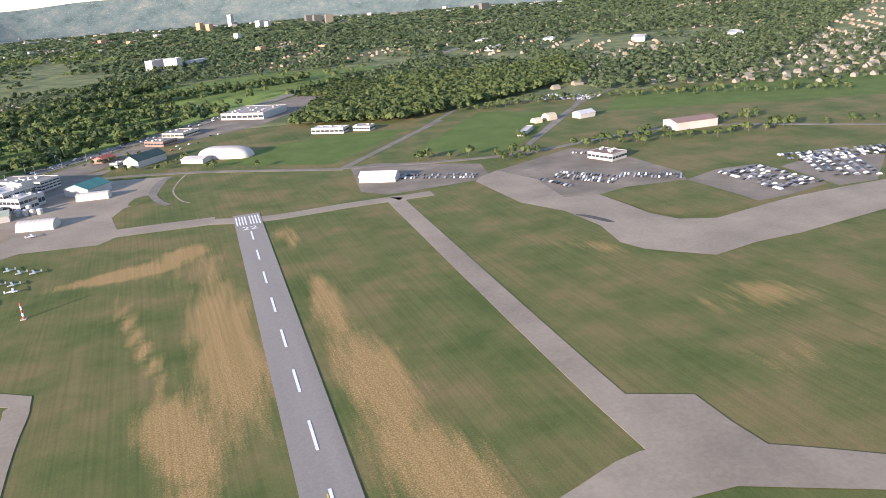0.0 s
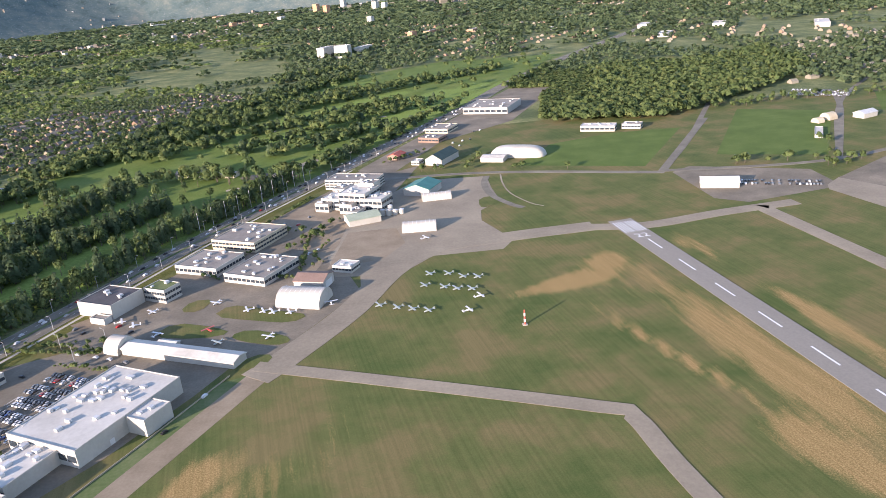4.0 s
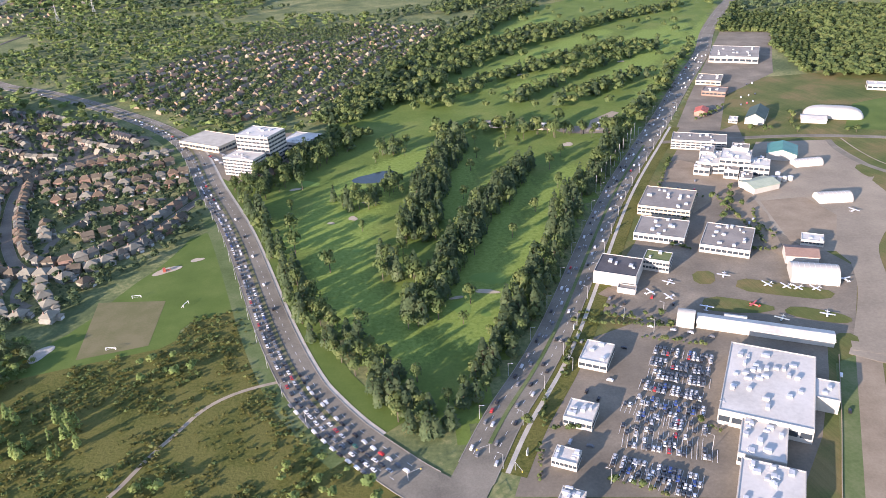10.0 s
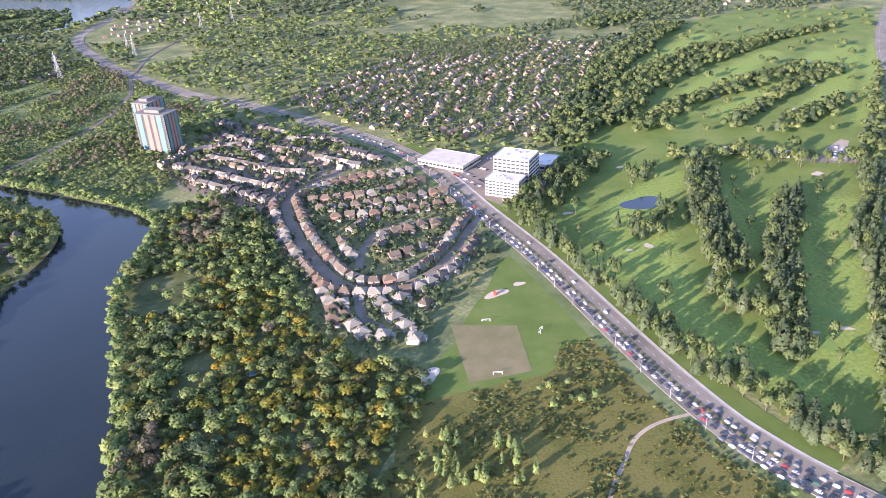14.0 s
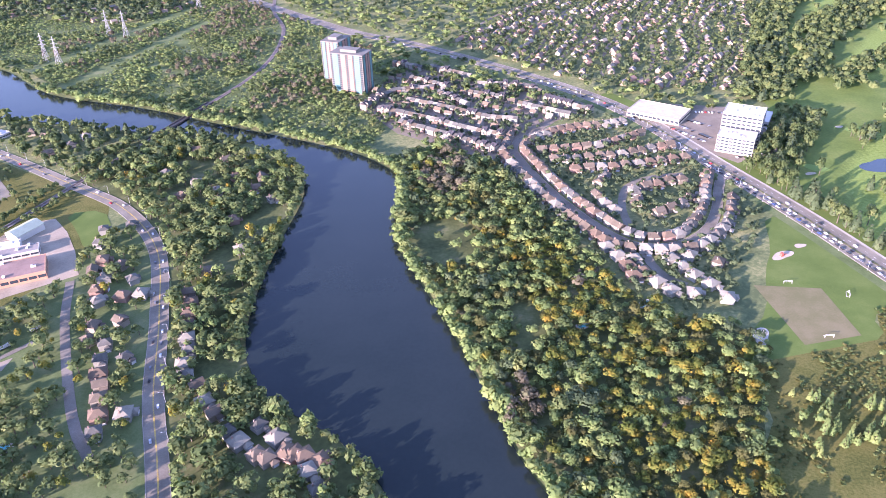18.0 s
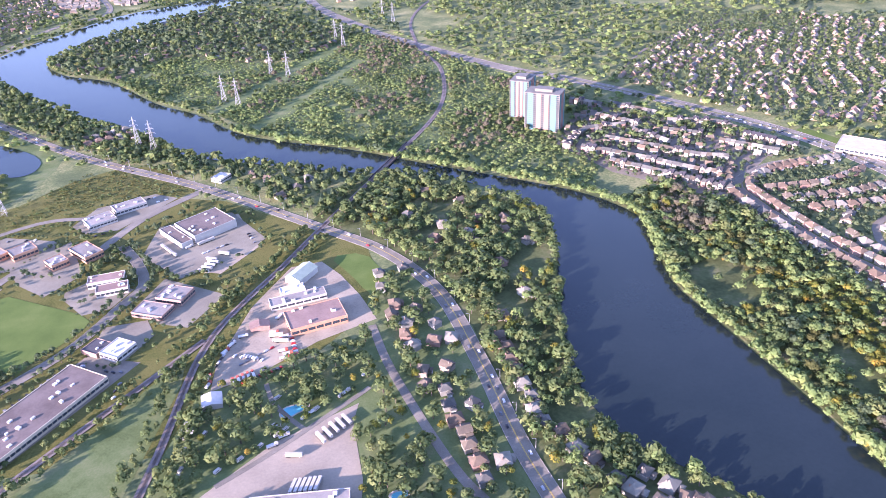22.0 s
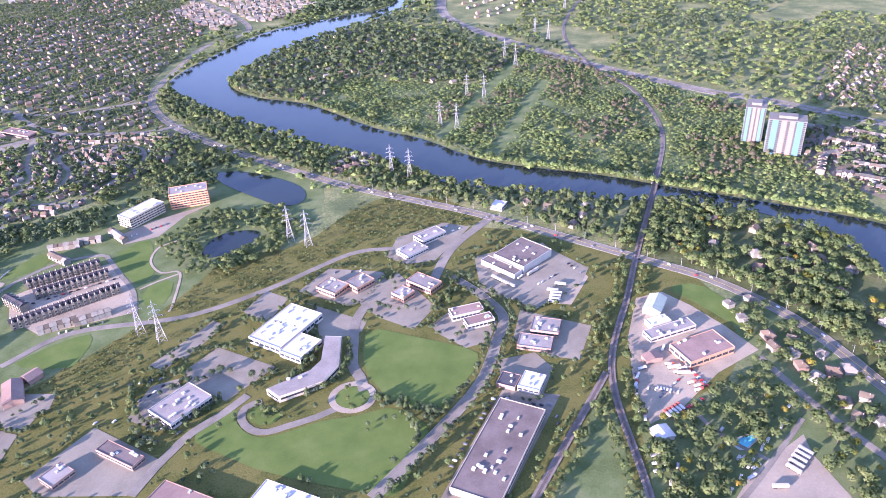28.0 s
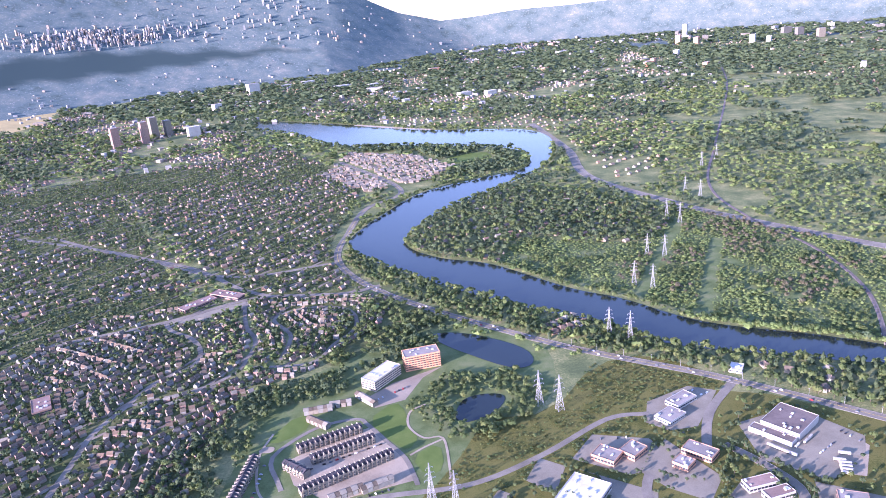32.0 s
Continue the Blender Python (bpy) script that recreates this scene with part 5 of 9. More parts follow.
def gable_building(name, label, x, y, ang, w, d, h, rise, wall, roof, category="building", door=True):
    """A long block with its ridge along its width."""
    KEEP_BOXES.append((x, y, ang, w, d))
    root = thing(name, x, y, ang, label, category)
    bm = bmesh.new()
    a, b = w / 2, d / 2
    v = [bm.verts.new(p) for p in ((-a, -b, 0), (a, -b, 0), (a, b, 0), (-a, b, 0), (-a, -b, h), (a, -b, h), (a, b, h), (-a, b, h), (-a, 0, h + rise), (a, 0, h + rise))]
    for f in ((0, 1, 5, 4), (2, 3, 7, 6), (1, 2, 6, 9, 5), (3, 0, 4, 8, 7), (3, 2, 1, 0)):
        bm.faces.new([v[i] for i in f])
    part("wall", bm, wall, root)
    bm = bmesh.new()
    e, t = 0.35, 0.22
    sl = rise / b
    for s in (1, -1):
        p = [(-a - e, s * (b + e), h - e * sl), (a + e, s * (b + e), h - e * sl), (a + e, 0, h + rise), (-a - e, 0, h + rise)]
        lo = [bm.verts.new(q) for q in p]
        hi = [bm.verts.new((q[0], q[1], q[2] + t)) for q in p]
        for f in ((0, 1, 2, 3),):
            bm.faces.new([lo[i] for i in f])
            bm.faces.new([hi[i] for i in f[::-1]])
        for i in range(4):
            bm.faces.new((lo[i], lo[(i + 1) % 4], hi[(i + 1) % 4], hi[i]))
    bmesh.ops.recalc_face_normals(bm, faces=bm.faces[:])
    part("roof", bm, roof, root)
    if door:
        o = part("hangar_door", box(d * 0.6, 0.1, h * 0.75), DOORMAT, root)
        o.matrix_local = pose(a + 0.03, 0, 0.05, 0, 0, 90)
    return root


def arch_building(name, label, x, y, ang, w, d, h, mat, category="hangar", ends=None, ribs=0):
    """A half-round shell along its width, with end walls."""
    KEEP_BOXES.append((x, y, ang, w, d))
    root = thing(name, x, y, ang, label, category)
    bm = bmesh.new()
    N = 14
    rows = []
    for sx in (-w / 2, w / 2):
        rows.append([bm.verts.new((sx, -d / 2 * math.cos(math.pi * i / N), h * math.sin(math.pi * i / N) ** 0.85)) for i in range(N + 1)])
    for i in range(N):
        bm.faces.new((rows[0][i], rows[1][i], rows[1][i + 1], rows[0][i + 1]))
    bmesh.ops.recalc_face_normals(bm, faces=bm.faces[:])
    part("shell", bm, mat, root)
    for sx in (-w / 2, w / 2):
        bm = bmesh.new()
        f = bm.faces.new([bm.verts.new((sx, -d / 2 * math.cos(math.pi * i / N), h * math.sin(math.pi * i / N) ** 0.85)) for i in range(N + 1)])
        g = bmesh.ops.extrude_face_region(bm, geom=[f])
        bmesh.ops.translate(bm, verts=[q for q in g["geom"] if isinstance(q, bmesh.types.BMVert)], vec=(0.1 if sx < 0 else -0.1, 0, 0))
        part("end_wall", bm, ends or mat, root)
    for k in range(ribs):
        bm = bmesh.new()
        sx = -w / 2 + w * (k + 0.5) / ribs
        for i in range(N):
            p = [(-d / 2 * math.cos(math.pi * j / N) * 1.01, h * math.sin(math.pi * j / N) ** 0.85 * 1.01 + 0.02) for j in (i, i + 1)]
            bm.faces.new([bm.verts.new(q) for q in ((sx - 0.12, *p[0]), (sx + 0.12, *p[0]), (sx + 0.12, *p[1]), (sx - 0.12, *p[1]))])
        part("rib", bm, DOORMAT, root)
    return root


def dome_building(label, x, y, ang, w, d, h, mat):
    """An air-held hall with rounded ends."""
    KEEP_BOXES.append((x, y, ang, w, d))
    root = thing("air_dome", x, y, ang, label, "dome")
    bm = bmesh.new()
    bmesh.ops.create_uvsphere(bm, u_segments=32, v_segments=16, radius=1)
    for v in bm.verts:
        p = v.co
        v.co = (math.copysign(abs(p.x) ** 0.5, p.x) * w / 2, math.copysign(abs(p.y) ** 0.6, p.y) * d / 2, max(-0.02, p.z) * h)
    for f in bm.faces:
        f.smooth = True
    part("membrane", bm, mat, root)
    return root


def poly_building(name, label, pts, h, wall, roof, units=3, category="building"):
    """A block on a bent footprint, with parapet, window ribbons and roof units."""
    c = np.mean(np.array(pts, float), 0)
    lo, hi = np.min(pts, 0), np.max(pts, 0)
    KEEP_BOXES.append((c[0], c[1], 0, hi[0] - lo[0], hi[1] - lo[1]))
    root = thing(name, c[0], c[1], 0, label, category)
    q = [(x - c[0], y - c[1]) for x, y in pts]

    def slab(inset, z0, z1):
        bm = bmesh.new()
        lo = [bm.verts.new((x * (1 - inset), y * (1 - inset), z0)) for x, y in q]
        hi = [bm.verts.new((x * (1 - inset), y * (1 - inset), z1)) for x, y in q]
        bm.faces.new(hi)
        bm.faces.new(lo[::-1])
        for i in range(len(q)):
            j = (i + 1) % len(q)
            bm.faces.new((lo[i], lo[j], hi[j], hi[i]))
        bmesh.ops.recalc_face_normals(bm, faces=bm.faces[:])
        return bm
    part("wall", slab(0.0, -0.1, h), wall, root)
    part("roof", slab(0.03, h, h + 0.12), roof, root)
    for (x0, y0), (x1, y1) in zip(q, q[1:] + q[:1]):
        ln = math.hypot(x1 - x0, y1 - y0)
        o = part("window_ribbon", box(ln * 0.9, 0.14, h * 0.3), GLASS, root)
        o.matrix_local = pose((x0 + x1) / 2, (y0 + y1) / 2, h * 0.4, 0, 0, math.degrees(math.atan2(y1 - y0, x1 - x0)))
    for k in range(units):
        o = part("roof_unit", box(2.2, 1.4, 0.9, 0, 0, 0, 0, 0.06), UNITMAT, root)
        i = k % len(q)
        m = (np.array(q[i]) + np.array(q[-1 - i])) / 2
        o.matrix_local = pose(m[0], m[1], h + 0.12, 0, 0, 30 * k)
    return root


# main retail strip and the airport's north side
FB = flat_building
FB("supermarket_building", "large white flat-roofed supermarket with roof units", -244.8, 219.2, 60.9, 42, 29, 6.2, WHITE, WHITEROOF, 26, 1, 10, "l", 2)
FB("stock_room", "white stock room wing behind the supermarket", -227.5, 213.0, 60.9, 11, 8, 5.8, WHITE, WHITEROOF, 2)
FB("shop_building", "white low shop block joined to a supermarket", -259.0, 193.4, 61.5, 18, 14, 5.0, WHITE, WHITEROOF, 12, 1, 8, "l")
FB("store_building", "white flat-roofed store with many roof units", -267.0, 172.0, 61.5, 22, 18, 6.0, WHITE, WHITEROOF, 16, 1, 6, "l")
for x, y, w, d, h in ((-297.4, 249.3, 13.8, 10.7, 4.2), (-311.6, 216.8, 10.5, 10.0, 4.2), (-321.2, 197.2, 6.5, 8.2, 3.6), (-324.0, 179.0, 7.5, 7.3, 3.8)):
    FB("restaurant_pavilion", "small white flat-roofed roadside restaurant pavilion", x, y, 61.5, w, d, h, WHITE, WHITEROOF, 5, 1, 5)
FB("studio_building", "white block with a dark flat roof and blue end", -270.8, 310.6, 62, 18, 19, 6.5, WHITE, DARKROOF, 4)
FB("garden_roof_office", "white office with windows in rows", -250.6, 316.2, 60, 9.5, 12, 6.3, WHITE, GRASS, 2, 2, 6)
FB("entrance_annex", "low white annex before a studio block", -271.0, 296.8, 62, 4, 8, 2.8, WHITE, GREYROOF, 0)
FB("office_block", "pale office block with stepped gravel roofs", -222.8, 380.8, 61.5, 28, 27, 5.6, BEIGE, GREYROOF, 12, 2, 12)
FB("office_block", "low white office wing with gravel roof", -237.0, 349.2, 62, 21, 24.5, 4.4, WHITE, GREYROOF, 9, 1, 9)
FB("office_block", "low white office block with gravel roof", -210.0, 332.8, 60, 26, 22.8, 4.4, WHITE, GREYROOF, 12, 1, 10)
FB("office_block", "white three-storey office block", -170.3, 469.0, 66, 16, 34, 6.5, WHITE, GREYROOF, 6, 3, 5)
FB("plant_building", "tall white industrial plant block", -166.0, 424.0, 62, 18, 17, 10.5, WHITE, WHITEROOF, 9, 3, 5)
FB("plant_wing", "white industrial wing with pipes and roof units", -178.0, 432.0, 62, 22, 12, 7.0, WHITE, WHITEROOF, 8, 2, 6)
FB("plant_wing", "white industrial wing with pipes and roof units", -157.0, 415.0, 62, 12, 14, 8.0, WHITE, WHITEROOF, 5, 2, 4)
for x, y, w, d, h in ((-172, 415, 9, 8, 6.0), (-160, 432, 8, 10, 12.5), (-176, 442, 12, 8, 8.5), (-152, 424, 7, 7, 6.5), (-168, 405, 10, 7, 4.5), (-186, 424, 9, 9, 5.2)):
    FB("plant_annex", "white stepped industrial annex with pipes", x, y, 62, w, d, h, WHITE, GREYROOF, 4, 1, 3)
gable_building("store_hall", "low hall with a pale green roof", -164.6, 395.3, 16, 17.6, 12.8, 3.4, 1.6, WHITE, PALEGREEN)
gable_building("hangar", "white hangar with a green metal roof", -128.8, 440.4, 62, 18, 17, 4.4, 2.6, WHITE, TEALROOF, "hangar")
arch_building("fabric_hangar", "white fabric arch hangar on the apron", -121.8, 423.3, 1, 17, 8, 4.0, WHITE, ribs=8)
arch_building("fabric_hangar", "white fabric arch hangar on the apron", -134.8, 371.6, -5, 17.7, 9.5, 4.6, WHITE, ribs=8)
arch_building("arch_hangar", "large white arch-roofed hangar", -187.4, 294.8, -20, 19.7, 14, 6.2, WHITE, ribs=9)
gable_building("hangar", "white hangar with a brown roof", -184.5, 311.5, -20, 14, 11, 4.2, 1.6, WHITE, RUSTROOF, "hangar")
FB("hangar_office", "small white flat-roofed office by the hangars", -171, 326, 62, 8, 10, 3.4, WHITE, WHITEROOF, 3, 1, 5)
gable_building("hangar_row", "long low white row of aircraft hangars", -228.2, 256.8, -25.5, 50, 7.5, 2.6, 0.9, WHITE, WHITEROOF, "hangar", False)
gable_building("small_hangar", "small white hangar beside the apron", -235.6, 266.0, -25.5, 8, 3.5, 2.2, 0.6, WHITE, WHITEROOF, "hangar", False)
arch_building("dome_hangar", "white round-topped hangar end", -254.8, 269.5, -25.5, 7, 10, 5.4, WHITE)
FB("car_showroom", "wide flat-roofed showroom with white front", -48.0, 691.5, 63.5, 44, 42, 6.0, WHITE, GREYROOF, 14, 1, 8, "l")
FB("restaurant", "low shop with a yellow sign band", -102.0, 617.6, 62, 22, 20, 4.0, BEIGE, GREYROOF, 6, 1, 6)
FB("restaurant", "red brick restaurant with flat roof", -112.0, 582.4, 58, 15, 18, 4.0, BRICK, GREYROOF, 4, 1, 5)
gable_building("restaurant", "red brick restaurant with red roof", -141.7, 535.6, 62, 11.9, 9, 2.8, 1.6, BRICK, REDROOF, "building", False)
gable_building("chapel_hall", "white hall with a steep dark green roof", -110.6, 512.9, 57.6, 26, 12.6, 4.4, 3.4, WHITE, DGREENROOF, "building", False)
FB("service_station", "small white roadside station", -128, 512, 62, 8, 6, 3, WHITE, WHITEROOF, 1, 1, 4)
FB("club_hall", "long white low hall on a lawn", 14, 560, 64, 11, 26, 4.5, WHITE, WHITEROOF, 4, 1, 3)
FB("club_hall", "white low hall beside trees", 39.0, 556, 60, 9, 14, 4.0, WHITE, GREYROOF, 3, 1, 4)
dome_building("long white air-supported sports dome", -58.0, 507.0, -25, 39, 17, 7.0, WHITE)
gable_building("dome_annex", "low white annex beside a sports dome", -76, 500, -25, 16, 12, 2.6, 1.0, WHITE, WHITEROOF, "building", False)
gable_building("clubhouse", "white flying club building with grey roof", 33, 391, -20, 20, 11, 3.4, 1.8, WHITE, UNITMAT, "building", False)
FB("terminal_hut", "white square office with a brown roof", 160, 383, -60, 17, 13, 4.2, WHITE, RUSTROOF, 5, 1, 6)
gable_building("store_hall", "long white hall with a red-brown roof", 241.6, 442, 6, 30, 16, 5.0, 1.6, WHITE, RUSTROOF)
gable_building("farm_shed", "white shed among fields", 197, 515, 20, 14, 9, 3.4, 1.8, WHITE, UNITMAT)
arch_building("farm_dome", "pale round-roofed salt shed", 172, 519, 20, 8, 9, 5.0, BEIGE)
arch_building("farm_dome", "pale round-roofed salt shed", 160, 512, 20, 6, 7, 3.6, BEIGE)
FB("car_shed", "long low white shed", 142, 480, 60, 26, 5, 2.4, WHITE, WHITEROOF, 0)
# the offices by the parkway
FB("office_tower", "white ten-storey office tower with dark glass end", -458.0, 508.0, 62, 20, 26, 22.0, WHITE, WHITEROOF, 6, 8, 6)
FB("office_wing", "white mid-rise office wing with ribbon windows", -467.5, 490.0, 62, 14, 24, 12.5, WHITE, WHITEROOF, 5, 5, 5)
FB("parking_deck", "pale concrete two-level parking deck", -503.0, 556.0, 55.5, 26, 40, 5.0, BEIGE, CONCRETE, 0, 1, 8)
FB("office_annex", "low white flat-roofed annex", -436.0, 540.8, 62, 23, 22, 5.0, WHITE, WHITEROOF, 4, 1, 6)
# the works and offices west of the river
FB("distribution_hall", "white warehouse with a brown flat roof", -986.0, 461.6, 46.2, 30.9, 27.0, 6.0, WHITE, BROWNROOF, 8, 1, 0)
FB("loading_wing", "lower white loading wing of a warehouse", -1002.0, 448.0, 46.2, 8, 30, 4.0, WHITE, BROWNROOF, 2, 1, 0, "l", 0)
FB("service_station", "white flat-roofed building at a crossing", -998.2, 541.5, 65, 12, 10, 3.4, WHITE, WHITEROOF, 3, 1, 5)
FB("studio_office", "white office with rust-coloured roof", -1027.1, 396.0, 18, 21, 9, 4.5, WHITE, RUSTROOF, 3, 1, 8)
FB("studio_office", "white office with rust-coloured roof", -1019.5, 386.0, 20, 18, 8.5, 4.2, WHITE, RUSTROOF, 3, 1, 7)
FB("brown_office", "brown brick office with irregular flat roofs", -979.2, 377.6, 75, 14, 17, 4.2, BRICK, GREYROOF, 8, 1, 6)
FB("brown_office", "brown brick office with irregular flat roofs", -987.0, 363.0, 75, 12.3, 20, 3.4, BRICK, GREYROOF, 5, 1, 6)
FB("workshop", "white flat-roofed workshop beside a lot", -992.4, 327.2, 67, 13.7, 12.3, 4.0, WHITE, WHITEROOF, 4, 1, 4)
FB("workshop", "low workshop with dark flat roof", -1005.0, 330.0, 67, 11, 11, 3.0, BRICK, DARKROOF, 2)
gable_building("works_hall", "white hall with a pale green roof", -909.0, 396.4, 63, 17.4, 10.7, 4.0, 2.0, WHITE, PALEGREEN)
FB("works_building", "low white works building", -911.2, 379.4, -68, 7.3, 14.2, 3.6, WHITE, WHITEROOF, 3)
FB("works_building", "long white works building with a grey roof", -906.4, 370.8, -68, 8.5, 31.8, 3.8, WHITE, GREYROOF, 6, 1, 2)
FB("fire_depot", "peach brick depot with a rust-red flat roof", -893.0, 351.5, -66, 18.5, 31, 5.2, PEACH, RUSTROOF, 5, 1, 4)
gable_building("works_shed", "small shed with a rust-red roof", -922.5, 346.1, -73, 6.1, 10.1, 2.6, 1.0, BRICK, RUSTROOF, "building", False)
gable_building("works_shed", "small white shed beside the railway", -931.3, 286.6, -72, 8.6, 9.1, 2.6, 1.0, WHITE, WHITEROOF, "building", False)
FB("long_warehouse", "long low warehouse with a grey-brown roof", -1012.8, 278.4, 65.7, 66, 25.2, 4.5, BEIGE, BROWNROOF, 16, 1, 24, "fb")
FB("white_warehouse", "large white-roofed warehouse with roof units", -1139.2, 384.8, 60, 40, 25.3, 5.0, WHITE, WHITEROOF, 16, 1, 10)
FB("white_warehouse_wing", "white-roofed warehouse wing with low walls", -1126.5, 364.0, 60, 20, 16, 4.8, WHITE, WHITEROOF, 6, 1, 5)
for x, y, a, w, d in ((-1116.5, 428.9, 56, 14.1, 16.9), (-1098.4, 433.6, 47, 15.4, 12.6), (-1068.3, 418.2, 50, 10.9, 11.1), (-1054.7, 430.5, 52, 12.4, 21.2)):
    FB("office_pavilion", "peach brick office pavilion with grey roof", x, y, a, w, d, 4.6, PEACH, GREYROOF, 5, 1, 6)
poly_building("curved_office", "bent low office with a pale brown roof", [(-1139, 326), (-1131, 319), (-1108, 331), (-1101, 345), (-1103, 372), (-1113, 373), (-1112, 350), (-1117, 341)], 4.2, BEIGE, GREYROOF, 2)
FB("flat_office", "white-edged office with stepped gravel roof", -1184.2, 316.9, 54, 27, 20, 4.6, WHITE, GREYROOF, 10, 1, 10)
FB("flat_office", "low brown office with flat roof", -1204.2, 282.0, 62, 8, 26.7, 3.4, BRICK, BROWNROOF, 6, 1, 3)
FB("flat_office", "low brown office with flat roof", -1230.8, 269.2, 58, 12.4, 11.1, 3.4, BRICK, GREYROOF, 3, 1, 4)
FB("red_roof_hall", "long hall with a red-brown roof", -1161.6, 250.0, 66, 13, 33.4, 4.5, BRICK, RUSTROOF, 3, 1, 4)
FB("white_hall", "white-roofed hall at the road's end", -1114.1, 249.0, 66, 14, 30, 4.5, WHITE, WHITEROOF, 10)
for x, y, a, w, d in ((-1285.0, 331.5, -62, 20.4, 10.8), (-1281.0, 346.0, 59, 9, 8)):
    gable_building("red_roof_house", "brick hall with a red roof", x, y, a, w, d, 3.2, 1.8, BRICK, RUSTROOF, "building", False)
FB("depot_hall", "grey-roofed depot hall in a trailer yard", -878.0, 222.0, 6, 40, 14, 4.2, WHITE, GREYROOF, 10, 1, 0)
FB("strip_shop", "white flat-roofed shop row", -1052.4, 496.0, 40, 22, 12, 4.0, WHITE, GREYROOF, 6, 1, 8)
FB("strip_shop", "white flat-roofed shop row", -1064.8, 475.0, 42, 19, 14, 3.8, WHITE, GREYROOF, 6, 1, 8)
FB("condominium", "beige mid-rise apartment block with balconies", -1287.6, 545.0, 58.5, 34, 14.9, 9.5, BEIGE, WHITEROOF, 8, 4, 12)
FB("condominium", "unfinished apartment block in orange sheathing", -1256.0, 570.0, 18, 31, 15, 14.0, ORANGE, GREYROOF, 6, 6, 12)
for x, y, a, w, d in ((-1519.7, 726.0, 53, 40, 15), (-1493.3, 748.2, 66, 13, 42), (-1576.4, 520.4, -56, 26, 15)):
    FB("school_building", "low red brick school with flat roof", x, y, a, w, d, 4.0, BRICK, RUSTROOF, 6, 1, 8)


def apartment_tower(x, y, ang, w, d, h, storeys, label):
    KEEP_BOXES.append((x, y, ang, w, d))
    root = thing("apartment_tower", x, y, ang, label, "tower")
    part("core", box(w, d, h), TOWERWALL, root)
    part("penthouse", box(w * 0.5, d * 0.5, 2.4, 0, 0, h), TOWERWALL, root)
    part("roof_rim", box(w + 0.5, d + 0.5, 0.5, 0, 0, h - 0.4), TOWERWALL, root)
    sh = (h - 1.2) / storeys
    cols = [("pane", GLASS, -0.44, 0.09), ("balcony", TEALGLASS, -0.33, 0.16), ("pane", GLASS, -0.21, 0.09), ("balcony", PINK, -0.09, 0.14), ("pane", GLASS, 0.02, 0.08), ("balcony", PINK, 0.13, 0.13), ("pane", GLASS, 0.23, 0.08), ("balcony", TEALGLASS, 0.33, 0.16), ("pane", GLASS, 0.44, 0.09)]
    for s, ln, off, turn in (("f", w, d / 2, 0), ("b", w, d / 2, 180), ("l", d, w / 2, -90), ("r", d, w / 2, 90)):
        for nm, mat, u, share in cols:
            if ln < 12 and abs(u) < 0.05:
                continue
            proj = 0.35 if nm == "balcony" else 0.05
            hh = sh * (0.62 if nm == "pane" else 0.78)
            if s in "fl":
                bm = box(ln * share, proj * 2, hh)
                me = bpy.data.meshes.new(nm)
                bm.to_mesh(me)
                bm.free()
                me.materials.append(mat)
                for k in range(storeys):
                    o = new(nm, me)
                    o.parent = root
                    o.matrix_local = pose(0, 0, 0, 0, 0, turn) @ pose(u * ln, -off, 1.0 + k * sh)
            else:
                bm = bmesh.new()
                for k in range(storeys):
                    block(bm, 0, 0, 1.0 + k * sh, ln * share, proj * 2, hh)
                o = part(nm + "_column", bm, mat, root)
                o.matrix_local = pose(0, 0, 0, 0, 0, turn) @ pose(u * ln, -off, 0)
                o["kind"] = "stuff"
    return root


apartment_tower(-741.5, 627.5, -22, 30, 17, 33, 18, "white apartment tower with teal and salmon balconies")
apartment_tower(-757.5, 659.0, -22, 17, 22, 35, 19, "white slim apartment tower with teal balconies")

# ---- houses ----
SHINGLE = [material("shingles_brown", [(0.2, (0.077, 0.062, 0.044)), (0.8, (0.137, 0.112, 0.078))], 0.2, 2.5, 0.9, vary=0.22), material("shingles_grey", [(0.2, (0.068, 0.067, 0.057)), (0.8, (0.127, 0.125, 0.105))], 0.2, 2.5, 0.9, vary=0.2), material("shingles_pale", [(0.2, (0.155, 0.143, 0.110)), (0.8, (0.246, 0.231, 0.176))], 0.2, 2.5, 0.9, vary=0.12), material("shingles_rust", [(0.2, (0.105, 0.075, 0.050)), (0.8, (0.159, 0.118, 0.078))], 0.2, 2.5, 0.9, vary=0.15)]
SIDING_W = material("pale_siding", [(0.2, (0.198, 0.193, 0.163)), (0.8, (0.280, 0.275, 0.230))], 0.3, 2.0, 0.8, vary=0.12)
TAN = material("tan_brick", [(0.2, (0.180, 0.158, 0.117)), (0.8, (0.261, 0.234, 0.176))], 0.3, 3.0, 0.9, vary=0.15)


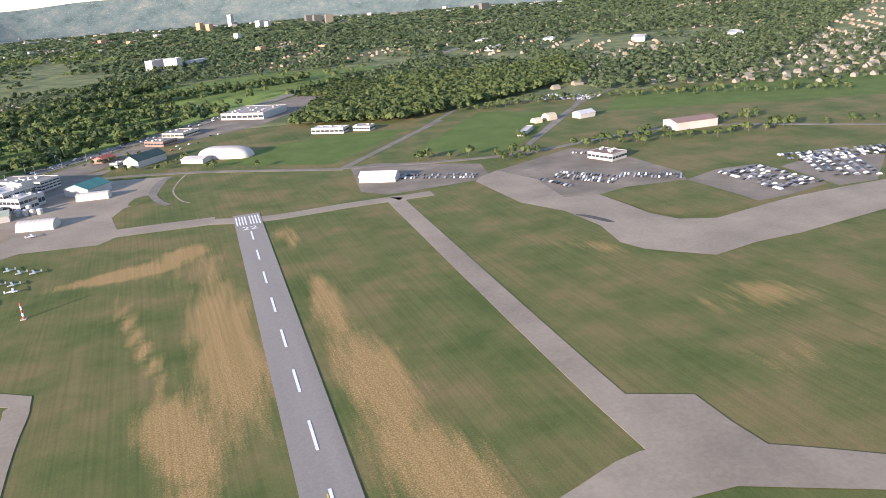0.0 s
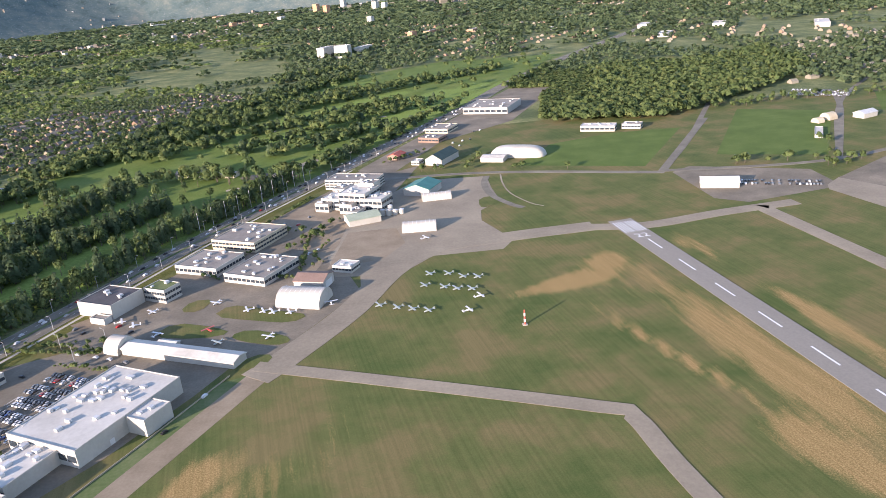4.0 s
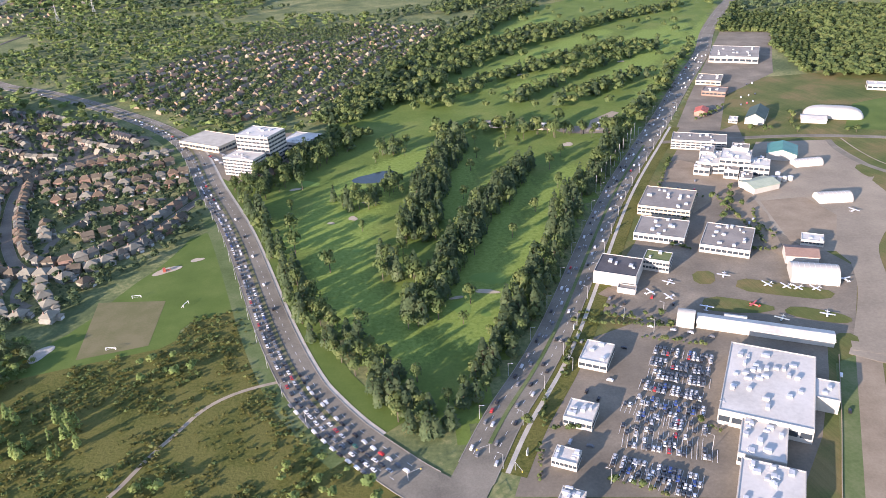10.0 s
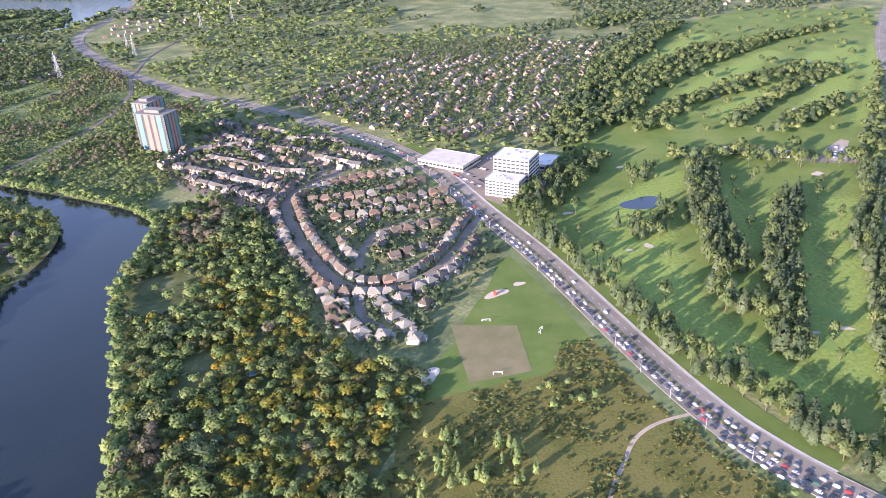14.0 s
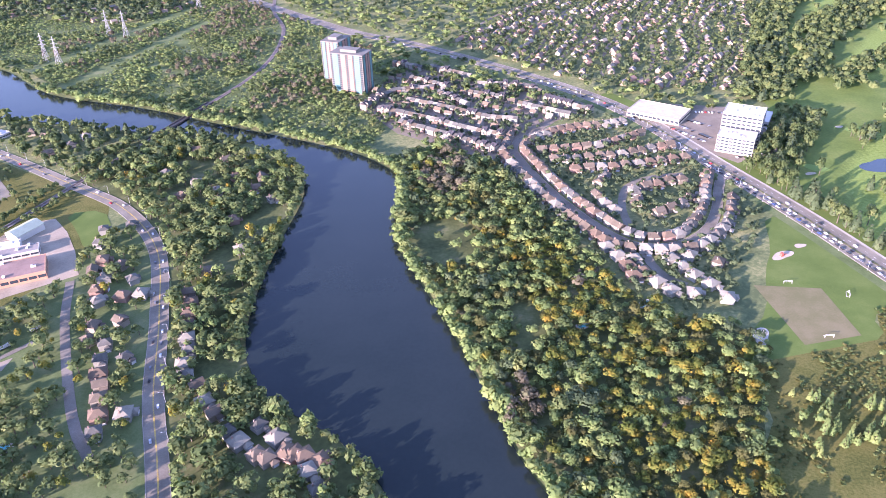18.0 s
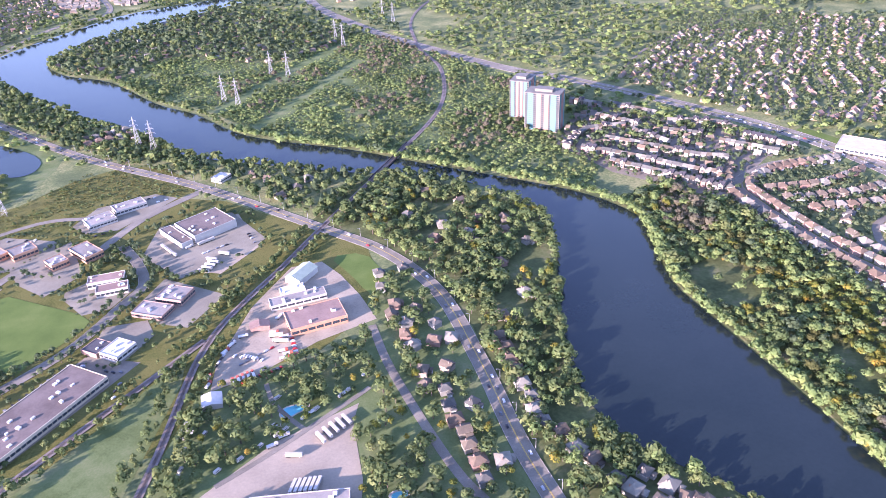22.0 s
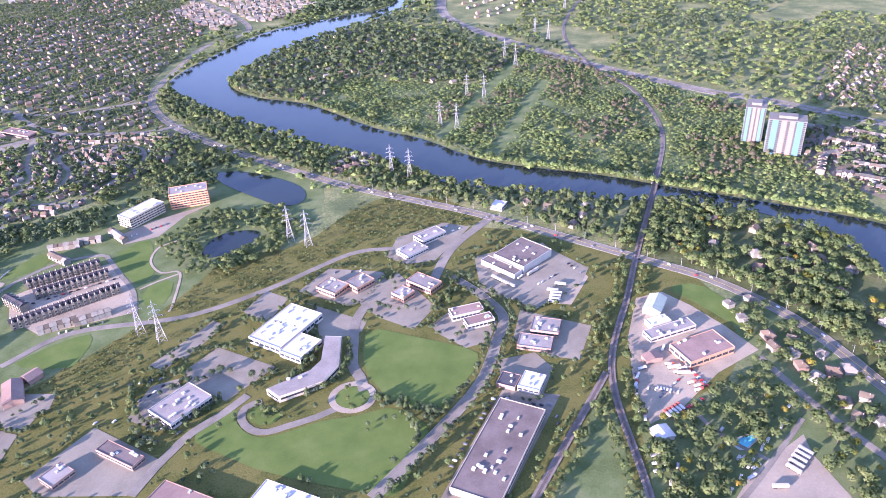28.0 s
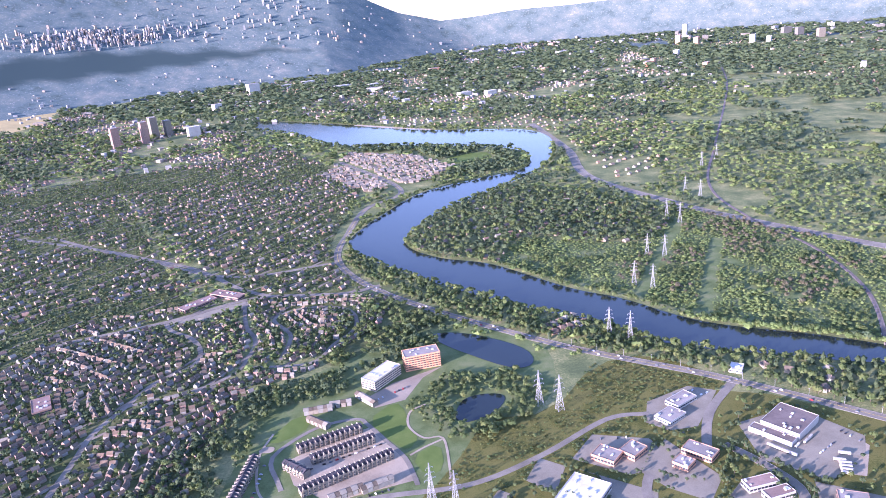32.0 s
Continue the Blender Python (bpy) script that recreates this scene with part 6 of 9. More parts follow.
def house(name, w, d, h, rise, wall, roof, label, hip=True, garage=True, chimney=True, bay=False):
    """A detached house with a hipped or gabled roof, a garage wing, windows and a chimney."""
    root = tagged(new(name), label, "house", "houses of the suburb")
    bm = box(w, d, h, 0, 0, -0.05)
    part("wall", bm, wall, root)

    def roof_shape(w, d, h, rise, hip):
        e = 0.4
        a, b = w / 2 + e, d / 2 + e
        k = b * 0.9 if hip else 0.0
        bm = bmesh.new()
        v = [bm.verts.new(p) for p in ((-a, -b, h), (a, -b, h), (a, b, h), (-a, b, h), (-a + k, 0, h + rise), (a - k, 0, h + rise))]
        for f in ((0, 1, 5, 4), (2, 3, 4, 5), (1, 2, 5), (3, 0, 4), (3, 2, 1, 0)):
            bm.faces.new([v[i] for i in f])
        return bm
    top = part("roof", roof_shape(w, d, h, rise, hip), roof, root)
    if garage:
        wing = part("garage", box(w * 0.45, d * 0.45, h * 0.62, 0, 0, -0.05), wall, root)
        wing.matrix_local = pose(w * 0.22, -d * 0.62, 0)
        o = part("garage_roof", roof_shape(w * 0.45, d * 0.5, h * 0.62, rise * 0.5, hip), roof, wing)
        o.matrix_local = pose(0, d * 0.04, 0)
        o = part("garage_door", box(w * 0.33, 0.08, h * 0.42), DOORMAT, wing)
        o.matrix_local = pose(0, -d * 0.23, 0.02)
    if bay:
        for side in (-1, 1):
            bm = bmesh.new()
            k, y0, y1 = w * 0.27, side * (d / 2 + 0.45), side * d * 0.12
            v = [bm.verts.new(p) for p in ((-k, y0, 0), (k, y0, 0), (k, y0, h), (-k, y0, h), (0, y0, h + 1.3), (-k, y1, 0), (k, y1, 0), (k, y1, h), (-k, y1, h), (0, y1, h + 1.3))]
            for f in ((0, 1, 2, 4, 3), (1, 6, 7, 2), (5, 0, 3, 8), (3, 4, 9, 8), (4, 2, 7, 9)):
                bm.faces.new([v[i] for i in f])
            bmesh.ops.recalc_face_normals(bm, faces=bm.faces[:])
            gable = part("gable_bay", bm, wall, root)
            for z in (0.7, 2.6):
                part("window", box(k * 1.2, 0.1, 1.1, 0, y0 + side * 0.03, z), GLASS, gable)
    if chimney:
        part("chimney", box(0.45, 0.45, rise + 0.5, -w * 0.25, d * 0.12, h), BRICK, top)
    return root


house_kinds = [house("house", 6.2, 5.4, 3.2, 2.0, TAN, SHINGLE[0], "tan brick house with a brown hipped roof"), house("house", 5.6, 5.0, 3.2, 1.8, SIDING_W, SHINGLE[1], "pale house with a grey shingle roof"),
               house("house", 7.0, 6.0, 3.0, 2.0, BRICK, SHINGLE[3], "red brick house with a rust-coloured roof"), house("house", 6.8, 6.4, 3.0, 2.0, SIDING_W, SHINGLE[2], "white house with a pale shingle roof"),
               house("house", 6.0, 5.2, 3.3, 1.9, TAN, SHINGLE[0], "tan house with a brown gabled roof", False)]
town_kinds = [house("townhouse", 3.6, 5.2, 3.6, 1.5, SIDING_W, SHINGLE[1], "narrow pale townhouse in a terrace", False, False, False), house("townhouse", 3.6, 5.2, 3.6, 1.5, TAN, SHINGLE[0], "narrow tan townhouse in a terrace", False, False, False),
              house("townhouse", 3.4, 5.6, 4.0, 1.5, BRICK, SHINGLE[1], "narrow brick townhouse with dark roof", False, False, False), house("townhouse", 3.6, 5.2, 3.8, 1.4, SIDING_W, SHINGLE[2], "narrow white townhouse in a terrace", False, False, False)]
town_kinds.append(house("townhouse", 3.6, 6.2, 5.2, 1.7, TAN, material("shingles_slate", [(0.2, (0.030, 0.028, 0.032)), (0.8, (0.062, 0.058, 0.062))], 0.2, 2.5, 0.9, vary=0.12), "tall cream townhouse with a dark slate roof", False, False, False, True))
used = {}
hr = random.Random(4)


def place_house(kind, x, y, ang):
    m = pose(x, y, 0.1, 0, 0, ang)
    if kind not in used:
        used[kind] = kind
        kind.matrix_world = m
    else:
        copy_thing(kind, m)
    KEEP_BOXES.append((x, y, ang, 5.0, 4.5))


def house_row(points, spacing, kinds, turn=0.0, jitter=0.0):
    line = spline(points, 1.0)
    s = np.concatenate([[0], np.cumsum(np.linalg.norm(np.diff(line, axis=0), axis=1))])
    n = max(1, int(s[-1] / spacing))
    for k in range(n + 1):
        q = s[-1] * k / max(1, n)
        x, y = np.interp(q, s, line[:, 0]), np.interp(q, s, line[:, 1])
        x2, y2 = np.interp(min(q + 1, s[-1]), s, line[:, 0]), np.interp(min(q + 1, s[-1]), s, line[:, 1])
        x1, y1 = np.interp(max(q - 1, 0), s, line[:, 0]), np.interp(max(q - 1, 0), s, line[:, 1])
        place_house(hr.choice(kinds), x + hr.uniform(-jitter, jitter), y + hr.uniform(-jitter, jitter), math.degrees(math.atan2(y2 - y1, x2 - x1)) + turn)


# the estate inside the crescent
CRESCENT = LANES["row_hoods"]
for part_of, off, gap, kinds in ((slice(0, None), 7.6, 7.0, house_kinds), (slice(int(len(CRESCENT) * 0.26), None), -7.8, 7.6, house_kinds)):
    line = offset_line(CRESCENT, off)[part_of]
    line = line[(line_distance(PARKWAY, line) > 13) & (line_distance(LANES["res_road"], line) > 5)]
    house_row([tuple(q) for q in line[::3]], gap, kinds, 0 if off < 0 else 180, 0.5)
for row in ([(-598, 494), (-578, 496), (-562, 499), (-546, 507), (-526, 519)], [(-592, 478), (-563, 481), (-544, 484), (-528, 491), (-510, 497)], [(-580, 463), (-552, 466), (-537, 469), (-520, 474), (-506, 477)], [(-568, 444), (-562, 452)], [(-549, 432), (-532, 440), (-516, 445)],
            [(-551, 416), (-548, 425)], [(-541, 404), (-530, 410), (-519, 420)], [(-573, 425), (-567, 408)]):
    house_row(row, 7.6, house_kinds, hr.choice((0, 180)), 0.9)
for row in ([(-566, 353), (-563, 338), (-554, 324)], [(-547, 353), (-542, 341), (-534, 330)], [(-545, 322), (-530, 318)], [(-536, 356), (-524, 348)], [(-578, 366), (-573, 352), (-570, 338)]):
    house_row(row, 8.5, [house_kinds[2], house_kinds[0], house_kinds[3]], 90, 0.8)
# terraces by the apartment towers
for row in ([(-728, 580), (-709, 613), (-676, 622)], [(-693, 593), (-662, 574), (-633, 554), (-612, 548)], [(-692, 646), (-663, 623)], [(-635, 628), (-602, 622), (-587, 606)], [(-643, 607), (-618, 595)], [(-697, 546), (-661, 520), (-631, 496)], [(-583, 589), (-554, 563)], [(-605, 579), (-571, 556)], [(-669, 608), (-648, 582)], [(-675, 675), (-643, 648)], [(-709, 689), (-686, 674)], [(-715, 575), (-680, 555), (-645, 530), (-625, 520)]):
    house_row(row, 4.0, town_kinds, 0, 0.25)
    tagged(ribbon("estate_lane", offset_line(spline(row, 4), -6.0), 1.7, 1.7, 0.16 + 0.0001 * abs(row[0][0] % 100), LOT), "grey asphalt lane between terraces", "road", "", "structure")
# the new townhouses and condominiums lanes
for row in ([(-1333, 446), (-1294, 470)], [(-1320, 433), (-1282, 456)], [(-1319, 398), (-1266, 436)], [(-1364, 379), (-1363, 434)], [(-1340, 356), (-1332, 378)], [(-1337, 427), (-1322, 417)]):
    house_row(row, 3.6, [town_kinds[4]], 0, 0.0)
for row in ([(-1298, 391), (-1281, 401)], [(-1278, 399), (-1262, 409)], [(-1341, 497), (-1323, 502)], [(-1322, 506), (-1309, 509)], [(-1335, 486), (-1320, 476)], [(-1365, 364), (-1344, 356)], [(-1303, 520), (-1288, 506)]):
    house_row(row, 3.7, [town_kinds[3], town_kinds[1]], 0, 0.0)
# houses under the trees along the river road
for row in ([(-822, 290), (-812, 258), (-804, 236)], [(-795, 330), (-786, 300), (-778, 268)], [(-772, 262), (-752, 235), (-738, 222)], [(-862, 395), (-850, 400)], [(-740, 238), (-722, 222), (-712, 205)]):
    house_row(row, 9.0, house_kinds, 90, 1.2)
for x, y in ((-734, 221), (-727, 224), (-720, 222), (-713, 219), (-851, 363), (-852, 352), (-839, 358), (-844, 346), (-843, 335), (-828, 344), (-839, 325), (-828, 329), (-819, 331), (-833, 305), (-821, 308), (-831, 294), (-860, 381), (-809, 443), (-830, 437), (-785, 460), (-809, 281), (-797, 246), (-850, 470), (-826, 455), (-802, 462), (-815, 488), (-786, 445), (-790, 405), (-778, 372), (-792, 350), (-840, 505), (-868, 488), (-772, 430), (-805, 430), (-880, 500), (-935, 520), (-960, 535), (-975, 545), (-945, 505), (-930, 535)):
    place_house(hr.choice(house_kinds), x, y, hr.uniform(0, 180))
for row in ([(-1145, 632), (-1128, 645), (-1118, 655)], [(-1138, 622), (-1120, 634), (-1108, 640)]):
    house_row(row, 7.5, [house_kinds[2], house_kinds[3]], 0, 0.6)


FAR_SET = [material("far_siding", [(0.2, (0.218, 0.195, 0.147)), (0.8, (0.291, 0.261, 0.197))], 0.05, 0.5), material("far_tan_wall", [(0.2, (0.218, 0.175, 0.120)), (0.8, (0.291, 0.234, 0.164))], 0.05, 0.5), material("far_brick_wall", [(0.2, (0.243, 0.158, 0.103)), (0.8, (0.307, 0.206, 0.133))], 0.05, 0.5)]
FAR_SET += [material("far_roof", [(0.2, a), (0.8, b)], 0.05, 0.5) for a, b in (((0.138, 0.107, 0.077), (0.209, 0.166, 0.120)), ((0.121, 0.115, 0.097), (0.186, 0.179, 0.147)), ((0.186, 0.166, 0.127), (0.266, 0.242, 0.183)), ((0.178, 0.115, 0.081), (0.250, 0.166, 0.117)))]


def house_mass(name, pts, angles, label, seed, size=(5.5, 8.0)):
    """A far estate of houses, past counting: walls and gabled roofs in one piece."""
    r = np.random.default_rng(seed)
    n = len(pts)
    w, d = r.uniform(*size, n) * 0.5, r.uniform(size[0] * 0.8, size[1] * 0.8, n) * 0.5
    h, e = r.uniform(1.9, 2.6, n), r.uniform(1.5, 2.4, n)
    base = np.array([(-1, -1, 0), (1, -1, 0), (1, 1, 0), (-1, 1, 0), (-1, -1, 1), (1, -1, 1), (1, 1, 1), (-1, 1, 1), (-1, 0, 2), (1, 0, 2)], float)
    tri = np.array([(0, 1, 5), (0, 5, 4), (2, 3, 7), (2, 7, 6), (1, 2, 6), (1, 6, 5), (5, 6, 9), (3, 0, 4), (3, 4, 7), (7, 4, 8), (4, 5, 9), (4, 9, 8), (6, 7, 8), (6, 8, 9)])
    roofs = np.array([0, 0, 0, 0, 0, 0, 0, 0, 0, 0, 1, 1, 1, 1])
    V = np.empty((n, 10, 3))
    V[:, :, 0], V[:, :, 1] = base[None, :, 0] * w[:, None], base[None, :, 1] * d[:, None]
    V[:, :, 2] = np.where(base[None, :, 2] == 0, 0, np.where(base[None, :, 2] == 1, h[:, None], (h + e)[:, None]))
    c, s = np.cos(angles)[:, None], np.sin(angles)[:, None]
    X = V[:, :, 0] * c - V[:, :, 1] * s + pts[:, :1]
    Y = V[:, :, 0] * s + V[:, :, 1] * c + pts[:, 1:2]
    V = np.stack([X, Y, V[:, :, 2]], 2)
    co = V[:, tri.ravel(), :].reshape(-1, 3)
    wk, rk = r.choice([0] if seed in (7, 8) else [0, 1, 1] if seed == 5 else [0, 1, 1, 2], n), r.choice([1, 2, 2] if seed in (7, 8) else [0, 1, 1, 2] if seed == 5 else [0, 0, 1, 2, 3, 3], n)
    slots = np.where(roofs[None, :] == 0, wk[:, None], 3 + rk[:, None]).ravel()
    me = tri_mesh(name, co, ([SIDING_W, TAN, BRICK] + SHINGLE) if seed > 20 else FAR_SET, slots)
    return tagged(new(name, me), label, "houses", "", "stuff")


STREETS = []


def street_houses(poly, spacing, heading, seed):
    """House plots in rows along a heading."""
    r = np.random.default_rng(seed)
    c, s = math.cos(heading), math.sin(heading)
    p = np.array(poly, float)
    q = np.stack([p[:, 0] * c + p[:, 1] * s, -p[:, 0] * s + p[:, 1] * c], 1)
    lo, hi = q.min(0), q.max(0)
    us, vs = [], []
    v, k = lo[1], 0
    while v < hi[1]:
        u = np.arange(lo[0], hi[0], spacing)
        us.append(u + r.uniform(-2.4, 2.4, len(u)))
        vs.append(np.full(len(u), v) + 14 * np.sin(u * 0.011 + 0.25 * k) + 5 * np.sin(u * 0.031 + k) + r.uniform(-3.2, 3.2, len(u)))
        if k % 2 == 0 and seed in (1, 2):
            uu = np.arange(lo[0], hi[0], 16.0)
            vv = v + spacing * 0.9 + 14 * np.sin(uu * 0.011 + 0.25 * k) + 5 * np.sin(uu * 0.031 + k)
            STREETS.append((np.stack([uu * c - vv * s, uu * s + vv * c], 1), poly))
        v += spacing * (1.15 if k % 2 else 1.75)
        k += 1
    u, v = np.concatenate(us), np.concatenate(vs)
    g = np.stack([u * c - v * s, u * s + v * c], 1)
    return g[inside(poly, g)], np.full(int(inside(poly, g).sum()), heading) + r.normal(0, 0.22, int(inside(poly, g).sum()))


TERRACES = [(-735, 590), (-702, 688), (-553, 585), (-634, 480), (-700, 530)]
ESTATE_C = [(-660, 760), (-610, 700), (-560, 640), (-500, 610), (-420, 600), (-395, 660), (-330, 790), (-300, 940), (-420, 1010), (-520, 1010), (-640, 800)]
FAR_W = [(-1400, 520), (-1440, 400), (-1470, 240), (-1660, 240), (-2050, 600), (-2600, 1100), (-3600, 2300), (-3300, 3300), (-2400, 2300), (-1900, 1900), (-1640, 1560), (-1420, 1240), (-1410, 900), (-1340, 760), (-1360, 600)]
FAR_N = [(-1000, 1150), (-1060, 1600), (-1400, 1800), (-1900, 2150), (-2700, 3000), (-2200, 3700), (-900, 4000), (-300, 3600), (-560, 2600), (-760, 1900), (-880, 1250)]
FAR_E = [(-260, 1250), (-100, 1160), (160, 1160), (420, 1000), (900, 900), (1800, 1200), (2400, 2600), (1200, 3600), (-300, 3600), (-400, 2400)]
BAY = [(-1512, 1310), (-1499, 1500), (-1350, 1436), (-1262, 1320), (-1300, 1240), (-1405, 1170)]
PENINSULA = ZONE["peninsula"]
EAST_VILLAGE = [(240, 700), (420, 560), (700, 500), (900, 900), (500, 1000), (260, 900)]
WEST_NEAR = [(-1400, 380), (-1520, 380), (-1660, 560), (-1640, 690), (-1540, 720), (-1440, 735), (-1300, 730), (-1310, 640), (-1360, 560), (-1400, 540)]
def away_from(pts, others, dist):
    """Points that keep a distance from others, by a coarse grid."""
    cell = {}
    for p in others:
        cell.setdefault((int(p[0] // 20), int(p[1] // 20)), []).append(p)
    ok = np.ones(len(pts), bool)
    for i, p in enumerate(pts):
        cx, cy = int(p[0] // 20), int(p[1] // 20)
        for dx in (-1, 0, 1):
            for dy in (-1, 0, 1):
                for q in cell.get((cx + dx, cy + dy), ()):
                    if abs(q[0] - p[0]) < dist and abs(q[1] - p[1]) < dist:
                        ok[i] = False
    return ok


HAY_FIELD = [(-3200, 2840), (-2850, 2770), (-2640, 2340), (-2660, 2120), (-2900, 2250)]
BAY_GREEN = [(-1307, 1377), (-1216, 1446), (-1192, 1366), (-1252, 1330)]
KEEP_AREAS += [HAY_FIELD, BAY_GREEN]
tagged(sheet("hay_field", HAY_FIELD, 0.2, material("ripe_hay", [(0.3, (0.30, 0.25, 0.10)), (0.7, (0.42, 0.33, 0.14))], 0.01, 0.3, 0.95)), "yellow hay fields beyond the suburb", "field", "", "structure")
tagged(sheet("lawn", BAY_GREEN, 0.2, LAWN, 0, 1), "bright green lawn beside the bay", "lawn", "", "structure")
MASSES = []
for poly, sp, hd, sd, lab in ((ESTATE_C, 10.5, radians(62), 1, "tan and white suburban houses among trees"), (FAR_W, 12.6, radians(58), 2, "rows of suburban houses among dense trees"), (FAR_N, 22.0, radians(50), 3, "distant houses under trees"), (FAR_E, 27.0, radians(63), 4, "distant houses beyond the woods"), (BAY, 9.0, radians(20), 5, "tight rows of tan and grey-brown houses by a bay"), (PENINSULA, 19.0, radians(40), 6, "houses among trees on a river peninsula"), (EAST_VILLAGE, 20.0, radians(15), 7, "pale village houses beyond the airfield")):
    g, a = street_houses(poly, sp, hd, sd)
    ok = clear(g, 3.0)
    ok &= np.linalg.norm(g - (-600, 0), axis=1) < 4150
    if sd in (2, 3, 4):
        ok &= value_noise(g, 0.006, sd + 50) > (0.22 if sd == 2 else 0.45)
    if sd in (1, 2):
        ok &= (value_noise(g, 0.016, sd + 60) > 0.26) & (np.random.default_rng(sd).random(len(g)) < 0.72)
    if sd == 2:
        ok &= ~inside(WEST_NEAR, g)
    g, a = g[ok], a[ok]
    MASSES.append(g)
    house_mass("far_houses", g, a, lab, sd, (4.6, 7.0) if sd == 7 else (5.5, 8.0))

for poly, sp, hd, sd, lab in ((TERRACES, 14.0, radians(-30), 22, "pale and tan houses between the terraces"),):
    g, a = street_houses(poly, sp, hd, sd)
    ok = clear(g, 1.2)
    g, a = g[ok], a[ok]
    house_mass("infill_houses", g, a, lab, sd, (4.6, 6.6))
    for q in g:
        KEEP_BOXES.append((q[0], q[1], 0, 2.5, 2.5))

KEEP_AREAS.append(BAY)
# streets of the near west suburb, row by row
WEST_ROWS = [[(-1410, 566), (-1380, 566), (-1354, 571), (-1350, 587), (-1335, 614), (-1319, 644), (-1318, 657)], [(-1430, 718), (-1402, 715), (-1373, 718), (-1339, 718), (-1315, 715)], [(-1432, 687), (-1407, 661), (-1379, 624)], [(-1432, 664), (-1412, 640), (-1400, 605)],
             [(-1401, 694), (-1374, 658), (-1350, 661), (-1326, 696)], [(-1487, 647), (-1471, 668), (-1449, 643), (-1449, 622)], [(-1469, 604), (-1452, 602), (-1432, 607)], [(-1600, 569), (-1578, 559)], [(-1503, 558), (-1491, 570), (-1473, 580)], [(-1543, 536), (-1527, 510), (-1512, 496)]]
WEST_ROWS += [[(-1481, 522), (-1463, 527), (-1453, 536), (-1448, 556)], [(-1493, 473), (-1480, 475), (-1462, 472)], [(-1492, 446), (-1466, 447)], [(-1468, 430), (-1463, 408)], [(-1446, 449), (-1438, 420), (-1436, 398)], [(-1430, 454), (-1428, 439)], [(-1486, 492), (-1453, 487)],
              [(-1445, 505), (-1434, 510)], [(-1424, 534), (-1409, 541)], [(-1600, 700), (-1568, 698)], [(-1566, 708), (-1539, 716)], [(-1392, 690), (-1372, 676), (-1352, 682)], [(-1360, 640), (-1345, 640)], [(-1375, 600), (-1362, 610)], [(-1520, 470), (-1530, 440)], [(-1560, 520), (-1580, 500)]]
WEST_TERRACES = [[(-1589, 644), (-1554, 626), (-1527, 612)], [(-1624, 629), (-1597, 616), (-1565, 601), (-1539, 589)], [(-1621, 669), (-1588, 657), (-1559, 650)], [(-1600, 600), (-1570, 585)], [(-1560, 575), (-1540, 565)]]
for rows, gap, size, sd, lab in ((WEST_ROWS, 7.0, (4.2, 5.8), 23, "tan and white houses along curving suburban streets"), (WEST_TERRACES, 3.9, (4.2, 5.4), 24, "terraces of narrow brown-roofed houses")):
    g, a = [], []
    for row in rows:
        line = spline(row, 1.0)
        run = np.concatenate([[0], np.cumsum(np.linalg.norm(np.diff(line, axis=0), axis=1))])
        way = np.unwrap(np.arctan2(*np.gradient(line, axis=0).T[::-1]))
        for q in np.arange(0, run[-1], gap):
            g.append((np.interp(q, run, line[:, 0]), np.interp(q, run, line[:, 1])))
            a.append(np.interp(q, run, way))
    g, a = np.array(g), np.array(a)
    if sd == 23:
        jit = np.random.default_rng(5)
        g, a = g + jit.normal(0, 0.7, g.shape), a + jit.normal(0, 0.12, len(a))
        more, turn = street_houses(WEST_NEAR, 9.0, radians(52), 25)
        free = clear(more, 2.5) & away_from(more, g, 9.5)
        g, a = np.concatenate([g, more[free]]), np.concatenate([a, turn[free]])
    ok = clear(g, 0.5)
    if sd == 23:
        for side in (10.5, -10.5):
            q = g[ok] + side * np.stack([-np.sin(a[ok]), np.cos(a[ok])], 1)
            free = clear(q, 1.0) & away_from(q, np.concatenate([g[ok], MASSES[1]]), 5.6) & inside(WEST_NEAR, q)
            g, a = np.concatenate([g[ok], q[free]]), np.concatenate([a[ok], a[ok][free]])
            ok = np.ones(len(g), bool)
    house_mass("suburb_houses", g[ok], a[ok], lab, sd, size)
    MASSES[1] = np.concatenate([MASSES[1], g[ok]])

hall_r = np.random.default_rng(8)
g = scatter([(150, 660), (420, 600), (700, 660), (640, 880), (330, 820)], 30.0, hall_r, 0.4)
g = g[clear(g, 6.0) & (hall_r.random(len(g)) < 0.4)]
house_mass("village_halls", g, np.full(len(g), radians(12)) + hall_r.normal(0, 0.1, len(g)), "long pale flat halls beyond the playing fields", 8, (7.0, 12.0))


def far_streets():
    """The lanes of the far estates, joined."""
    V, F = [], []
    for line, poly in STREETS:
        ok = inside(poly, line) & ~inside(RIVER, line) & (line[:, 1] < 1700)
        a, b = offset_line(line, 1.7), offset_line(line, -1.7)
        for i in range(len(line) - 1):
            if ok[i] and ok[i + 1]:
                k = len(V)
                V.extend([(*a[i], 0.14), (*b[i], 0.14), (*b[i + 1], 0.14), (*a[i + 1], 0.14)])
                F.append((k, k + 1, k + 2, k + 3))
    tagged(link_mesh("estate_streets", V, F, LOT), "grey asphalt streets of the wide suburb", "road", "", "stuff")


far_streets()

# ---- trees ----
tr = np.random.default_rng(11)


def heights(n, lo, hi):
    return lo * 0.85 + (hi * 1.12 - lo * 0.85) * tr.beta(1.6, 2.2, n)


